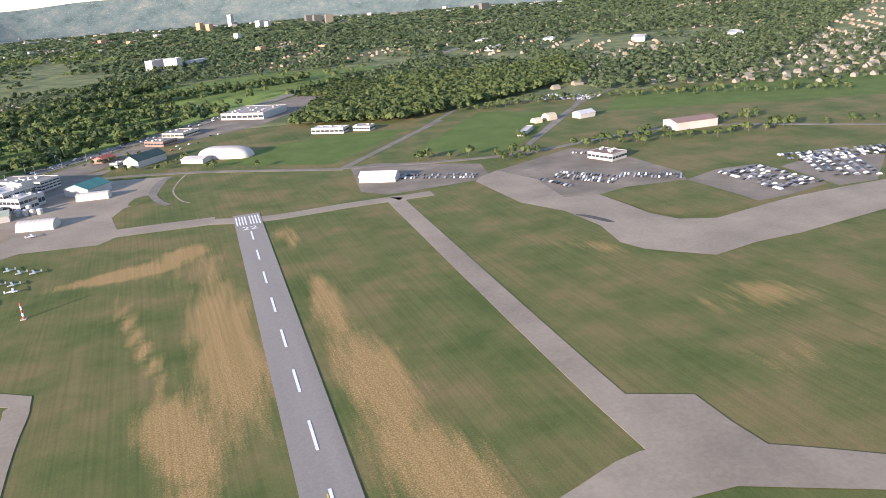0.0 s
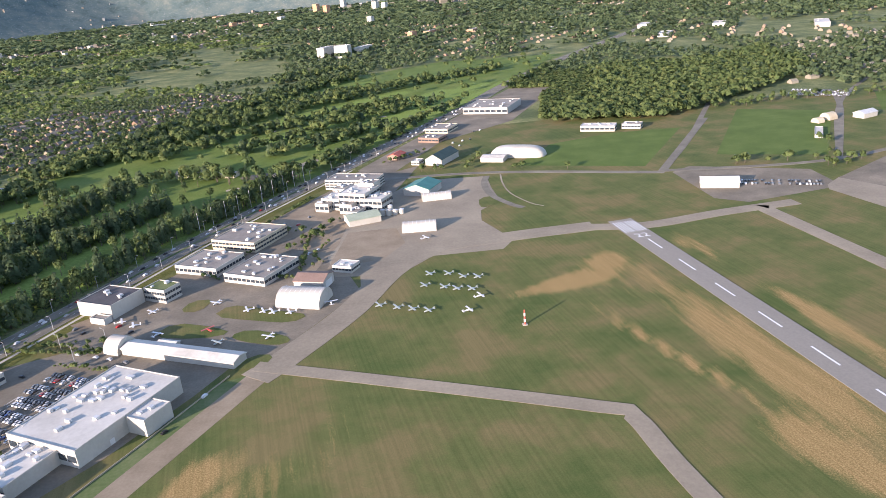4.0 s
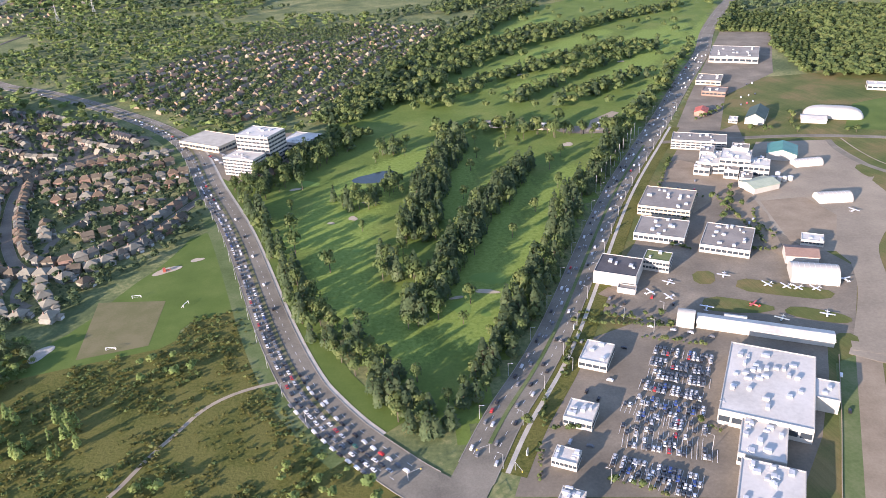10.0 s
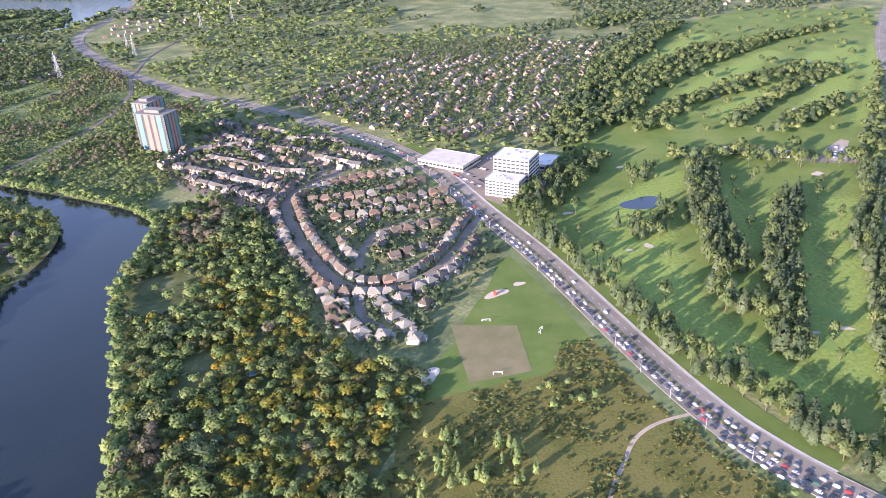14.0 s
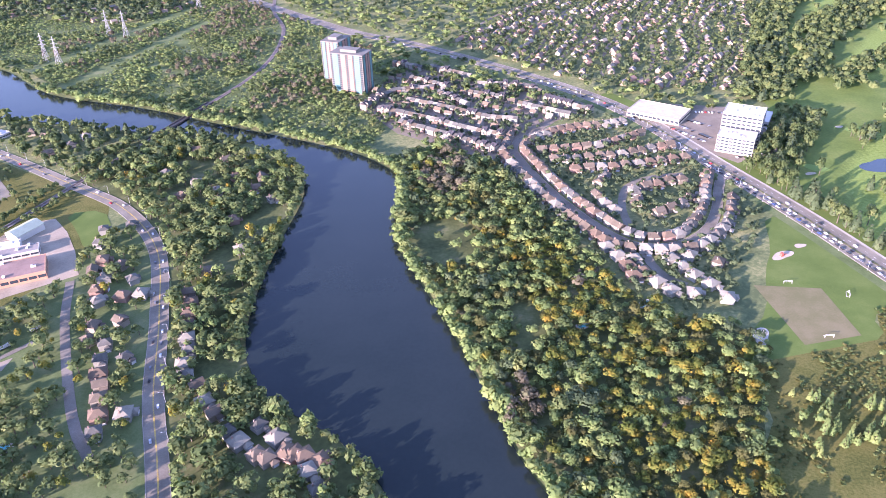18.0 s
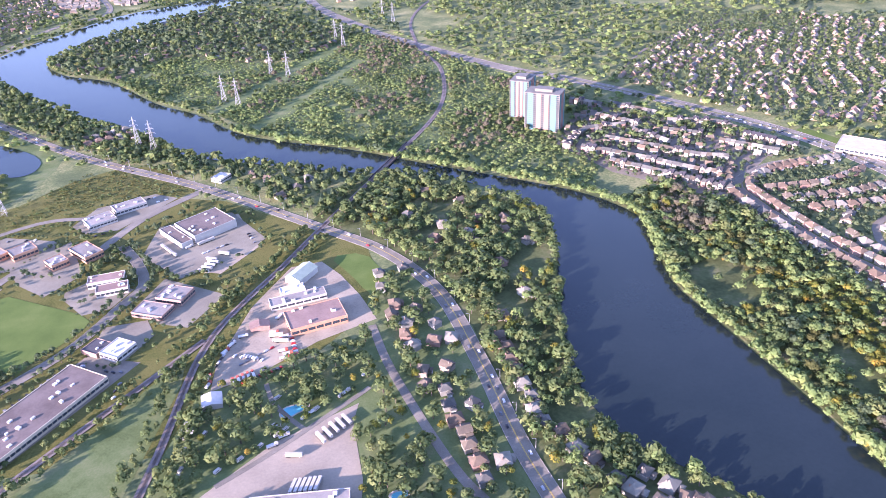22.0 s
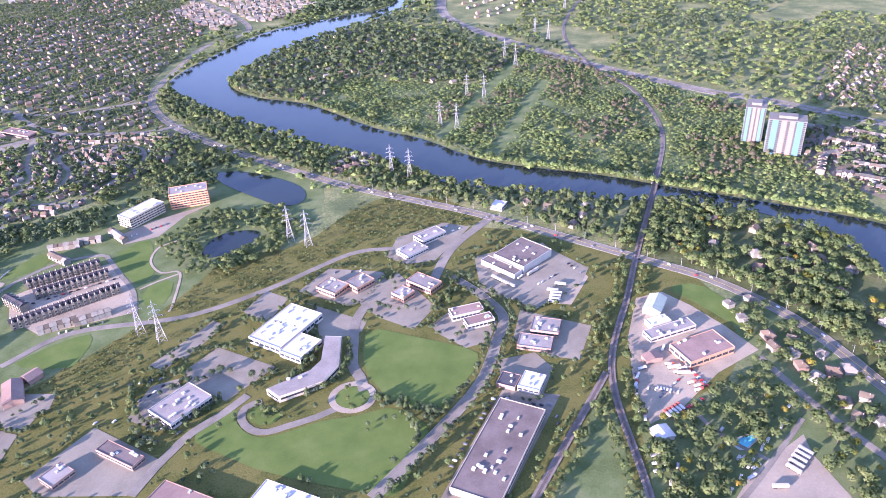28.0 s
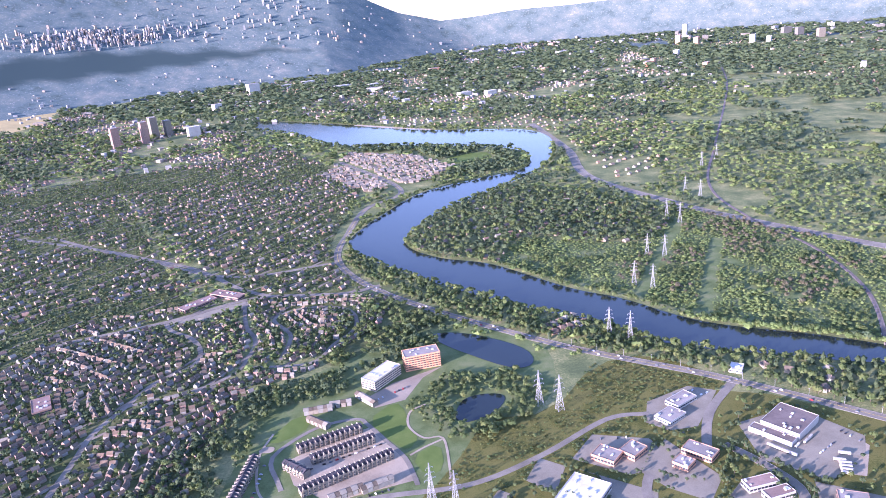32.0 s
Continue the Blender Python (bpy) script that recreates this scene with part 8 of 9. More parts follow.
woods("office_park_pines", p[~m], heights((~m).sum(), 3.0, 6.0), LEAF_DARK, "young dark pines along an office lawn", "conifer", 90, True, 102, 1.3)
# hedges at the lots' edges
hedge = np.concatenate([spline([*q, q[0]], 3.2) for q in LOTS_WEST])
hedge = hedge[tr.random(len(hedge)) < 0.55] + tr.uniform(-0.8, 0.8, (1, 2))
KEEP_AREAS[:] = [RIVER]
hedge = hedge[clear(hedge, 0.3)]
KEEP_AREAS[:] = save_areas
woods("lot_hedges", hedge, heights(len(hedge), 1.2, 3.6), LEAF_DARK, "hedges and young trees edging office lots", "broad", 60, False, 65, 1.3)
# tree cover of the wide country round about, thinner where fields lie
TAKEN = [GOLF, WILD, PENINSULA, ESTATE_C, [(-560, 60), (-330, 200), (-460, 450), (-560, 590), (-740, 600), (-720, 480), (-650, 240)], [(-352, 205), (-60, 745), (40, 905), (200, 640), (420, 600), (420, 60), (-330, 60)], [(-1400, 500), (-1330, 640), (-1010, 540), (-920, 460), (-690, 190), (-690, 60), (-1430, 60)]]
for lo, hi, sp, lf, h0, h1, fat, sd in ((560, 1250, 12.0, 22, 5, 9, 1.3, 41), (1250, 2200, 19.0, 14, 7, 12, 1.7, 42), (2200, 4150, 30.0, 10, 9, 15, 2.4, 43)):
    p = scatter([(-4300, lo), (3200, lo), (3200, hi), (-4300, hi)], sp, tr, 0.5)
    w = p - (-600, 0)
    p = p[(np.linalg.norm(w, axis=1) < 4150) & (np.abs(w[:, 0] + 100) < 500 + 0.95 * p[:, 1])]
    ok = clear(p, 1.0) & (value_noise(p, 0.006, 51) * 0.6 + value_noise(p, 0.021, 52) * 0.4 > 0.36)
    for area in TAKEN + [[q for q in FAR_W if q[1] < 1600] + [(-1900, 1300)]]:
        ok &= ~inside(area, p)
    p = p[ok]
    m = value_noise(p, 0.011, 53) > (0.3 if lo < 1000 else 0.42)
    m &= p[:, 0] < -380
    pale = m & (tr.random(len(p)) < 0.6) & (lo < 2000)
    woods("country_scrub", p[pale], heights(pale.sum(), h0 * 0.55, h1 * 0.7), LEAF_WILLOW, "pale green scrub of the wider country", "broad", lf, False, sd + 20, fat * 1.5)
    m &= ~pale
    woods("country_trees", p[m], heights(m.sum(), h0, h1), LEAF if lo < 2000 else LEAF_DARK, "leafy tree cover of the wider country", "broad", lf, False, sd, fat)
    m |= pale
    woods("country_trees", p[~m], heights((~m).sum(), h0, h1), LEAF_DARK, "dark tree cover of the wider country", "broad", lf, False, sd + 5, fat)
PLANTATION = [(-37, 759), (40, 895), (75, 872), (88, 814), (45, 718), (-20, 612), (6, 725)]
p = scatter(PLANTATION, 5.6, tr, 0.25)
woods("plantation", p[clear(p, 2)], heights(clear(p, 2).sum(), 6, 7.5), LEAF, "even green plantation of young pines", "conifer", 40, False, 34, 1.7)
WOODS_E = [(-18, 604), (48, 716), (92, 814), (80, 872), (120, 885), (240, 860), (330, 930), (300, 760), (200, 660), (70, 575)]
p = scatter(WOODS_E, 5.8, tr, 0.5)
woods("east_woods", p[clear(p, 2)], heights(clear(p, 2).sum(), 6.5, 10), LEAF, "leafy green wood beside the plantation", "broad", 40, False, 35, 1.2)
p = np.concatenate([band([(100, 404), (150, 428), (185, 414), (260, 410), (420, 400), (640, 420)], 14, 9), band([(-180, 500), (-100, 480), (-30, 455)], 10, 10), band([(180, 430), (300, 450)], 20, 11), band([(420, 520), (240, 600), (120, 600)], 22, 9), band([(60, 430), (110, 420), (140, 470)], 8, 12)])
p = p[clear(p, 0)]
woods("hedgerow_trees", p, heights(len(p), 4, 7.5), LEAF, "row of rounded field trees", "broad", 70, True, 36, 1.1)
p = scatter(EAST_VILLAGE, 15.0, tr, 0.55)
p = p[clear(p, 0) & away_from(p, MASSES[6], 3.0)]
woods("village_trees", p, heights(len(p), 3.5, 7.5), LEAF_DARK, "leafy trees between village houses", "broad", 24, False, 109, 1.3)
# hedges and planting of the plaza and its pads
p = np.concatenate([spline(q, 1.5) for q in ([(-275, 261), (-254, 252)], [(-296, 283), (-285, 279), (-261, 268)], [(-300, 277), (-282, 272), (-262, 266)], [(-273, 210), (-268, 203)], [(-310, 188), (-301, 183), (-294, 179)], [(-321, 232), (-325, 215)], [(-323, 213), (-312, 212)], [(-312, 240), (-305, 262)], [(-305, 262), (-296, 262)], [(-328, 205), (-331, 190)], [(-182, 366), (-187, 350), (-183, 338)], [(-217, 366), (-224, 358)], [(-212, 326), (-191, 322)], [(-238, 342), (-230, 330)], [(-222, 400), (-196, 452)], [(-192, 388), (-192, 330)])])
p = p + tr.uniform(-0.7, 0.7, p.shape)
woods("lot_planting", p, heights(len(p), 0.8, 2.6), LEAF, "low hedges and young trees in car parks", "broad", 60, False, 39, 1.3)
# shrubs and trees of the airport strip
p = np.concatenate([spline(q, 4.5) for q in ([(-318, 275), (-268, 372), (-205, 490)], [(-228, 400), (-196, 385), (-185, 372)], [(-236, 335), (-222, 350)], [(-195, 345), (-188, 335)], [(-285, 285), (-270, 278), (-258, 272)], [(-345, 195), (-300, 268)], [(-200, 360), (-178, 402)], [(-150, 520), (-120, 545)], [(-85, 515), (-95, 490)])])
p = p + tr.uniform(-1.6, 1.6, p.shape)
KEEP_AREAS[:] = [RIVER]
p = p[clear(p, -1.0)]
KEEP_AREAS[:] = save_areas
woods("verge_trees", p, heights(len(p), 1.8, 4.5), LEAF, "small trees and shrubs along the road verge", "broad", 80, True, 38, 1.15)


def tree(kind, seed, mat, label, leaves=170):
    h = 1.0
    root = tagged(new("pine_tree" if kind == "conifer" else "leafy_tree"), label, "tree", "trees at the golf corner")
    for nm, (co, facing), mt in (("trunk", (trunk_shape(True), None), BARK), ("crown", crown_shape(seed, leaves, kind), mat)):
        o = new(nm, tri_mesh(nm, co, [mt], None, facing))
        o.parent = root
    return root


tree_kinds = {"conifer": [tree("conifer", 900 + k, LEAF_DARK, "tall dark pine beside the fairway") for k in range(2)], "broad": [tree("broad", 910 + k, LEAF, "leafy green tree beside the fairway") for k in range(2)]}
first = set()
for i, (q, kind) in enumerate(single):
    t = tree_kinds[kind][i % 2]
    hgt = random.uniform(8, 12) if kind == "conifer" else random.uniform(6, 9.5)
    wid = hgt * (1.25 if kind == "conifer" else 1.0)
    o = t if t.name not in first else copy_thing(t, Matrix.Identity(4))
    first.add(t.name)
    o.matrix_world = pose(q[0], q[1], 0.04, 0, 0, random.uniform(0, 360)) @ Matrix.Diagonal((wid, wid, hgt, 1))

# ---- vehicles ----
def paint(name, c, rough=0.35):
    m = bpy.data.materials.new(name)
    m.use_nodes = True
    b = m.node_tree.nodes["Principled BSDF"]
    b.inputs["Base Color"].default_value, b.inputs["Roughness"].default_value = (*c, 1), rough
    b.inputs["Coat Weight"].default_value = 0.4
    return m


CAR_PAINT = [("white", (0.62, 0.62, 0.61)), ("black", (0.018, 0.018, 0.02)), ("silver", (0.40, 0.41, 0.42)), ("grey", (0.13, 0.135, 0.14)), ("red", (0.36, 0.03, 0.03)), ("blue", (0.03, 0.06, 0.20)), ("dark green", (0.02, 0.10, 0.07))]
TYRE = material("tyre_rubber", [(0.2, (0.012, 0.012, 0.012)), (0.8, (0.03, 0.03, 0.03))], 1.0, 5.0, 0.9)


def car(colour, rgb, tall=False):
    root = tagged(new("car"), colour + " car standing on grey asphalt", "car", "cars on roads and lots")
    L, W, H = (2.5, 1.02, 0.86) if not tall else (2.65, 1.06, 0.98)
    bm = bmesh.new()
    prof = [(-0.5, 0.16), (0.5, 0.16), (0.5, 0.42), (0.47, 0.52), (0.20, 0.60), (-0.42, 0.62), (-0.5, 0.50)]
    rows = [[bm.verts.new((px * L, sy * W / 2 * (0.94 if pz > 0.45 else 1.0), pz * H)) for px, pz in prof] for sy in (-1, 1)]
    n = len(prof)
    for i in range(n):
        bm.faces.new((rows[0][i], rows[0][(i + 1) % n], rows[1][(i + 1) % n], rows[1][i]))
    bm.faces.new(rows[0])
    bm.faces.new(rows[1][::-1])
    bmesh.ops.recalc_face_normals(bm, faces=bm.faces[:])
    roof = block(bm, -0.08 * L, 0, 0.93 * H, L * 0.36, W * 0.72, 0.07 * H)
    part("body", bm, paint("paint_" + colour.replace(" ", "_"), rgb), root)
    bm = bmesh.new()
    lo = [(-0.40, -0.46), (0.22, -0.46), (0.22, 0.46), (-0.40, 0.46)]
    hi = [(-0.30, -0.37), (0.10, -0.37), (0.10, 0.37), (-0.30, 0.37)]
    a = [bm.verts.new((x * L, y * W, 0.59 * H)) for x, y in lo]
    b = [bm.verts.new((x * L, y * W, 0.94 * H)) for x, y in hi]
    for i in range(4):
        bm.faces.new((a[i], a[(i + 1) % 4], b[(i + 1) % 4], b[i]))
    bm.faces.new(b)
    part("glasshouse", bm, GLASS, root, "dark car windows")
    bm = bmesh.new()
    for x in (-0.31, 0.31):
        for y in (-0.46, 0.46):
            bmesh.ops.create_cone(bm, cap_ends=True, segments=8, radius1=0.17, radius2=0.17, depth=0.12, matrix=Matrix.Translation((x * L, y * W, 0.17)) @ Matrix.Rotation(radians(90), 4, "X"))
    gear = part("running_gear", bm, TYRE, root)
    gear["kind"] = "stuff"
    return root


car_kinds = [car(n, c, i % 2 == 1) for i, (n, c) in enumerate(CAR_PAINT)]
CAR_WEIGHTS = [24, 28, 18, 20, 3, 6, 1]
cr = random.Random(8)
car_used = set()
CARS = []
MORE_CARS = []


def put_car(x, y, ang, z=0.12, kind=None):
    k = kind if kind is not None else cr.choices(range(len(car_kinds)), CAR_WEIGHTS)[0]
    m = pose(x, y, z, 0, 0, ang)
    CARS.append((x, y))
    if len(CARS) > 305 and k in car_used:
        MORE_CARS.append((x, y, z, ang, k if k < 5 else 3))
        return None
    if k not in car_used:
        car_used.add(k)
        car_kinds[k].matrix_world = m
        return car_kinds[k]
    return copy_thing(car_kinds[k], m)


def traffic(line, off, lo, hi, gap, jitter, z, back=False):
    o = offset_line(line, off)
    s = np.concatenate([[0], np.cumsum(np.linalg.norm(np.diff(o, axis=0), axis=1))])
    d = 0.0
    while d < s[-1] - 3:
        x, y = np.interp(d, s, o[:, 0]), np.interp(d, s, o[:, 1])
        if lo < y < hi:
            x2, y2 = np.interp(d + 2, s, o[:, 0]), np.interp(d + 2, s, o[:, 1])
            put_car(x, y, math.degrees(math.atan2(y2 - y, x2 - x)) + (180 if back else 0) + cr.uniform(-2, 2), z)
        d += gap * cr.uniform(1 - jitter, 1 + jitter)


traffic(PARKWAY, 2.2, 199, 330, 3.9, 0.25, 0.25)
# shopping plaza: double rows, with painted bays
bays = []
for (x0, y0), (x1, y1), fill in (((-274, 252), (-257, 243), 0.6), ((-278, 245), (-261, 236), 0.8), ((-281, 238), (-265, 230), 0.8), ((-286, 232), (-270, 223), 0.7), ((-290, 224), (-272, 215), 0.5), ((-293, 215), (-275, 206), 0.4), ((-301, 204), (-277, 194), 0.4), ((-307, 196), (-285, 184), 0.75), ((-296, 221), (-279, 211), 0.3), ((-300, 210), (-279, 200), 0.35), ((-306, 190), (-289, 180), 0.6)):
    d = np.array((x1 - x0, y1 - y0), float)
    ln = np.linalg.norm(d)
    d /= ln
    nrm = np.array((-d[1], d[0]))
    ang = math.degrees(math.atan2(nrm[1], nrm[0]))
    for s in np.arange(0, ln + 4, 1.55):
        bays.append((x0 + d[0] * s, y0 + d[1] * s, ang, 6.0, 0.1))
    for side in (-1, 1):
        for s in np.arange(0.8, ln + 3, 1.55):
            if cr.random() < fill:
                q = np.array((x0, y0)) + d * s + nrm * side * 1.55
                put_car(q[0] + cr.uniform(-0.1, 0.1), q[1] + cr.uniform(-0.1, 0.1), ang + (180 if cr.random() < 0.5 else 0) + cr.uniform(-2, 2), 0.42)


joined_marks("bay_lines", bays, 0.33, PAINT, "white painted parking bay lines")
traffic(PARKWAY, 5.4, 199, 470, 4.2, 0.3, 0.25)
traffic(PARKWAY, -1.2, 200, 262, 4.2, 0.3, 0.25)
traffic(PARKWAY, 8.3, 196, 240, 4.1, 0.3, 0.25)
traffic(PARKWAY, 2.2, 330, 640, 7.5, 0.5, 0.25)
traffic(PARKWAY, -2.8, 220, 700, 45, 0.7, 0.25, True)
traffic(PARKWAY, 5.4, 480, 800, 22, 0.6, 0.25)
traffic(ARTERIAL, 2.2, 200, 720, 15, 0.7, 0.24, True)
traffic(ARTERIAL, 5.0, 200, 720, 13, 0.7, 0.24, True)
traffic(ARTERIAL, -2.2, 190, 720, 20, 0.7, 0.24)
traffic(ARTERIAL, -5.0, 190, 720, 24, 0.7, 0.24)
traffic(RIVER_ROAD, 1.9, 225, 760, 24, 0.7, 0.26, True)
traffic(RIVER_ROAD, -1.9, 225, 760, 26, 0.7, 0.26)
for x, y, a in ((-300, 262, 60), (-296, 236, 150), (-306, 231, 60), (-303, 226, 62), (-285, 255, 150), (-270, 268, 150), (-262, 264, 150), (-256, 261, 150), (-249, 257, 150), (-318, 206, 60), (-312, 203, 150), (-300, 193, 60), (-214, 226, 60), (-222, 207, 60), (-262, 290, 60), (-255, 283, 62), (-280, 292, 60), (-275, 287, 60), (-200, 400, 60), (-204, 396, 62), (-208, 404, 150), (-195, 412, 60), (-190, 352, 60), (-186, 356, 61), (-106, 548, 62), (-100, 551, 62), (-94, 554, 62), (-98, 566, 62), (-90, 570, 62), (-84, 572, 62), (-78, 600, 62), (-72, 603, 62),
                (-1210, 324, 60), (-1206, 328, 60), (-1204, 331, 60), (-1201, 336, 60), (-1228, 307, 60), (-1218, 308, 60), (-982, 302, 60), (-982, 297, 60), (-981, 292, 60), (-993, 312, 150), (-989, 311, 150), (-985, 311, 150), (-937, 279, 10), (-936, 273, 10), (-935, 267, 10), (-935, 284, 10), (-935, 288, 10), (-1060, 455, 50), (-1056, 458, 50), (-1035, 505, 40), (-1030, 508, 40)):
    put_car(x, y, a, 0.16)
for k in range(14):
    put_car(-1037 + k * 1.75, 270 + k * 3.6, 156, 0.16)
for k in range(12):
    put_car(-921 + k * 1.55, 301 + k * 1.0, 150, 0.16, 4 if cr.random() < 0.7 else None)
    if k < 8:
        put_car(-904 + k * 0.8, 338 - k * 2.2, 20, 0.16, 4 if k % 2 else 0)
for sx, sy, dx, dy, n in ((-925, 322, 1.6, -0.6, 6), (-934, 335, -0.5, -3.0, 8)):
    for k in range(n):
        put_car(sx + dx * k, sy + dy * k, 70, 0.16)

# the far car parks by the airfield, past counting
car_co, car_slot = [], []
shapes = []
bm = bmesh.new()
block(bm, 0, 0, 0.1, 2.4, 1.0, 0.45)
block(bm, -0.1, 0, 0.55, 1.3, 0.85, 0.32)
bmesh.ops.triangulate(bm, faces=bm.faces[:])
unit = np.array([v.co[:] for f in bm.faces for v in f.verts])
bm.free()
for x0, y0, x1, y1, rows, step in ((126, 362, 150, 338, 3, 5.5), (152, 345, 178, 330, 2, 5.5), (112, 352, 122, 330, 1, 5.5), (146, 404, 158, 396, 1, 5.0), (218, 330, 225, 291, 6, 4.6), (272, 336, 255, 291, 6, 4.6), (40, 398, 84, 378, 2, 6.0), (240, 345, 300, 340, 4, 4.8), (212, 640, 250, 610, 7, 4.5)):
    d = np.array((x1 - x0, y1 - y0), float)
    ln = np.linalg.norm(d)
    d /= ln
    nn = np.array((d[1], -d[0]))
    for r in range(rows):
        for s in np.arange(0, ln, 1.7):
            if cr.random() < 0.72:
                q = np.array((x0, y0)) + d * s + nn * r * step
                a = math.atan2(nn[1], nn[0])
                c, sn = math.cos(a), math.sin(a)
                car_co.append(np.stack([unit[:, 0] * c - unit[:, 1] * sn + q[0], unit[:, 0] * sn + unit[:, 1] * c + q[1], unit[:, 2] + 0.1], 1))
                car_slot.append(np.full(len(unit) // 3, cr.choices(range(4), (14, 42, 14, 30))[0]))
for x0, y0, x1, y1, n, a in ((-500, 530, -484, 505, 14, 20), (-226, 521, -213, 544, 12, 150), (-224, 518, -210, 540, 11, 150), (-494, 535, -478, 510, 14, 20), (-486, 545, -470, 530, 9, 20), (-470, 478, -452, 484, 9, 110), (-440, 500, -432, 525, 10, 10), (-476, 560, -450, 556, 12, 90), (-1008, 318, -996, 300, 14, 25), (-996, 300, -1008, 268, 14, 25), (-930, 322, -915, 318, 5, 60), (-925, 315, -912, 328, 6, 40), (-1192, 303, -1180, 298, 6, 60), (-1226, 336, -1204, 342, 5, 60), (-1199, 296, -1190, 292, 5, 20), (-955, 452, -948, 440, 5, 40), (-978, 428, -966, 438, 6, 45), (-1286, 515, -1262, 535, 9, 110), (-1320, 425, -1275, 452, 12, 30), (-1318, 410, -1270, 438, 10, 30), (-1355, 430, -1352, 385, 10, 0), (-1290, 388, -1262, 400, 8, 120), (-1060, 505, -1040, 512, 6, 60), (-1130, 450, -1100, 452, 6, 80), (-1035, 392, -1015, 386, 5, 110)):
    for j in range(n):
        t = j / max(1, n - 1)
        if cr.random() < 0.8:
            MORE_CARS.append((x0 + (x1 - x0) * t, y0 + (y1 - y0) * t, 0.18, a + cr.uniform(-4, 4), cr.choices(range(5), (20, 30, 18, 26, 6))[0]))
for x, y, z, ang, k in MORE_CARS:
    c, sn = math.cos(radians(ang)), math.sin(radians(ang))
    car_co.append(np.stack([unit[:, 0] * c - unit[:, 1] * sn + x, unit[:, 0] * sn + unit[:, 1] * c + y, unit[:, 2] + z], 1))
    car_slot.append(np.full(len(unit) // 3, k))
me = tri_mesh("parked_cars", np.concatenate(car_co), [bpy.data.materials["paint_" + n] for n in ("white", "black", "silver", "grey", "red")], np.concatenate(car_slot))
tagged(new("parked_cars", me), "many small cars on lots and roads", "cars", "", "stuff")


def trailer(label):
    root = tagged(new("box_trailer"), label, "trailer", "trailers in the yards")
    part("box", box(7.4, 1.4, 1.55, 0, 0, 0.6, 0, 0.03), WHITE, root)
    part("bogie", box(1.7, 1.2, 0.55, -2.4, 0, 0.0), TYRE, root)
    part("landing_leg", box(0.2, 1.0, 0.6, 2.3, 0, 0.0), UNITMAT, root)
    return root


tk = trailer("white box trailer parked in a yard")
spots = [(-970, 419, -15), (-968, 415.5, -15), (-969, 412, -15), (-970, 408.5, -15), (-971, 405, -15), (-964, 426, -15), (-876, 262, -50), (-873.5, 265, -50), (-871, 268, -50), (-868.5, 270.5, -50), (-866, 273, -50), (-886, 252, 0), (-912, 338, 10), (-908, 333, 0), (-1006, 436, -44), (-1003, 433, -44), (-1000, 430, -44), (-997, 427, -44), (-982, 441, 46), (-979, 444, 46), (-883, 234.5, 80), (-881, 234.7, 80), (-879, 235, 80), (-877, 235.2, 80), (-875, 235.5, 80), (-873, 235.7, 80)]
for i, (x, y, a) in enumerate(spots):
    m = pose(x, y, 0.2, 0, 0, a)
    if i == 0:
        tk.matrix_world = m
    else:
        copy_thing(tk, m)


def caravan(label):
    root = tagged(new("caravan"), label, "caravan", "caravans by the gardens")
    bm = bmesh.new()
    prof = [(-1.7, 0.35), (-1.75, 1.2), (-1.4, 1.55), (1.3, 1.55), (1.75, 1.0), (1.6, 0.35)]
    sides = [[bm.verts.new((px, sy * 0.62, pz)) for px, pz in prof] for sy in (-1, 1)]
    for i in range(len(prof)):
        bm.faces.new((sides[0][i], sides[0][(i + 1) % len(prof)], sides[1][(i + 1) % len(prof)], sides[1][i]))
    bm.faces.new(sides[0])
    bm.faces.new(sides[1][::-1])
    bmesh.ops.recalc_face_normals(bm, faces=bm.faces[:])
    part("body", bm, WHITE, root)
    for sy in (-1, 1):
        part("window", box(1.3, 0.04, 0.4, -0.2, sy * 0.63, 0.85), GLASS, root)
    part("axle", box(0.5, 1.15, 0.4, 0, 0, 0.0), TYRE, root)
    part("drawbar", box(0.9, 0.1, 0.1, 2.0, 0, 0.36), UNITMAT, root)
    return root


CARAVANS = [(-868.5, 293, 60), (-871, 290, 60), (-881, 281, 55), (-886, 275.5, 60), (-893, 268, 55), (-896, 264.5, 50), (-902, 258, 60), (-909, 250.5, 50), (-917, 244, 55), (-899, 270, 50), (-935, 256, 80), (-936.5, 277, 5), (-936, 273, 10), (-936, 268.7, 5), (-936, 281, 0), (-929, 266, 75), (-901, 289, 50), (-933, 245, 80), (-933, 241, 85)]
cv = caravan("white caravan parked on a garden lane")
for i, (x, y, a) in enumerate(CARAVANS):
    m = pose(x, y, 0.18, 0, 0, a)
    if i == 0:
        cv.matrix_world = m
    else:
        copy_thing(cv, m)


# red lorries and pick-ups in the works yard, vans by the gardens
def lorry(name, label, cab, load):
    root = tagged(new(name), label, "truck", "lorries in the works yard")
    part("cab", box(1.5, 1.35, 1.5, 2.2, 0, 0.35, 0, 0.12), cab, root)
    part("windscreen", box(0.1, 1.1, 0.55, 2.93, 0, 1.1), GLASS, root)
    part("load_bed", box(3.6, 1.35, 0.9, -0.5, 0, 0.55, 0, 0.05), load, root)
    for x in (2.1, -1.6):
        for s in (-0.62, 0.62):
            bm = bmesh.new()
            bmesh.ops.create_cone(bm, cap_ends=True, segments=10, radius1=0.32, radius2=0.32, depth=0.22, matrix=Matrix.Translation((x, s, 0.3)) @ Matrix.Rotation(radians(90), 4, "X"))
            part("wheel", bm, TYRE, root)
    return root


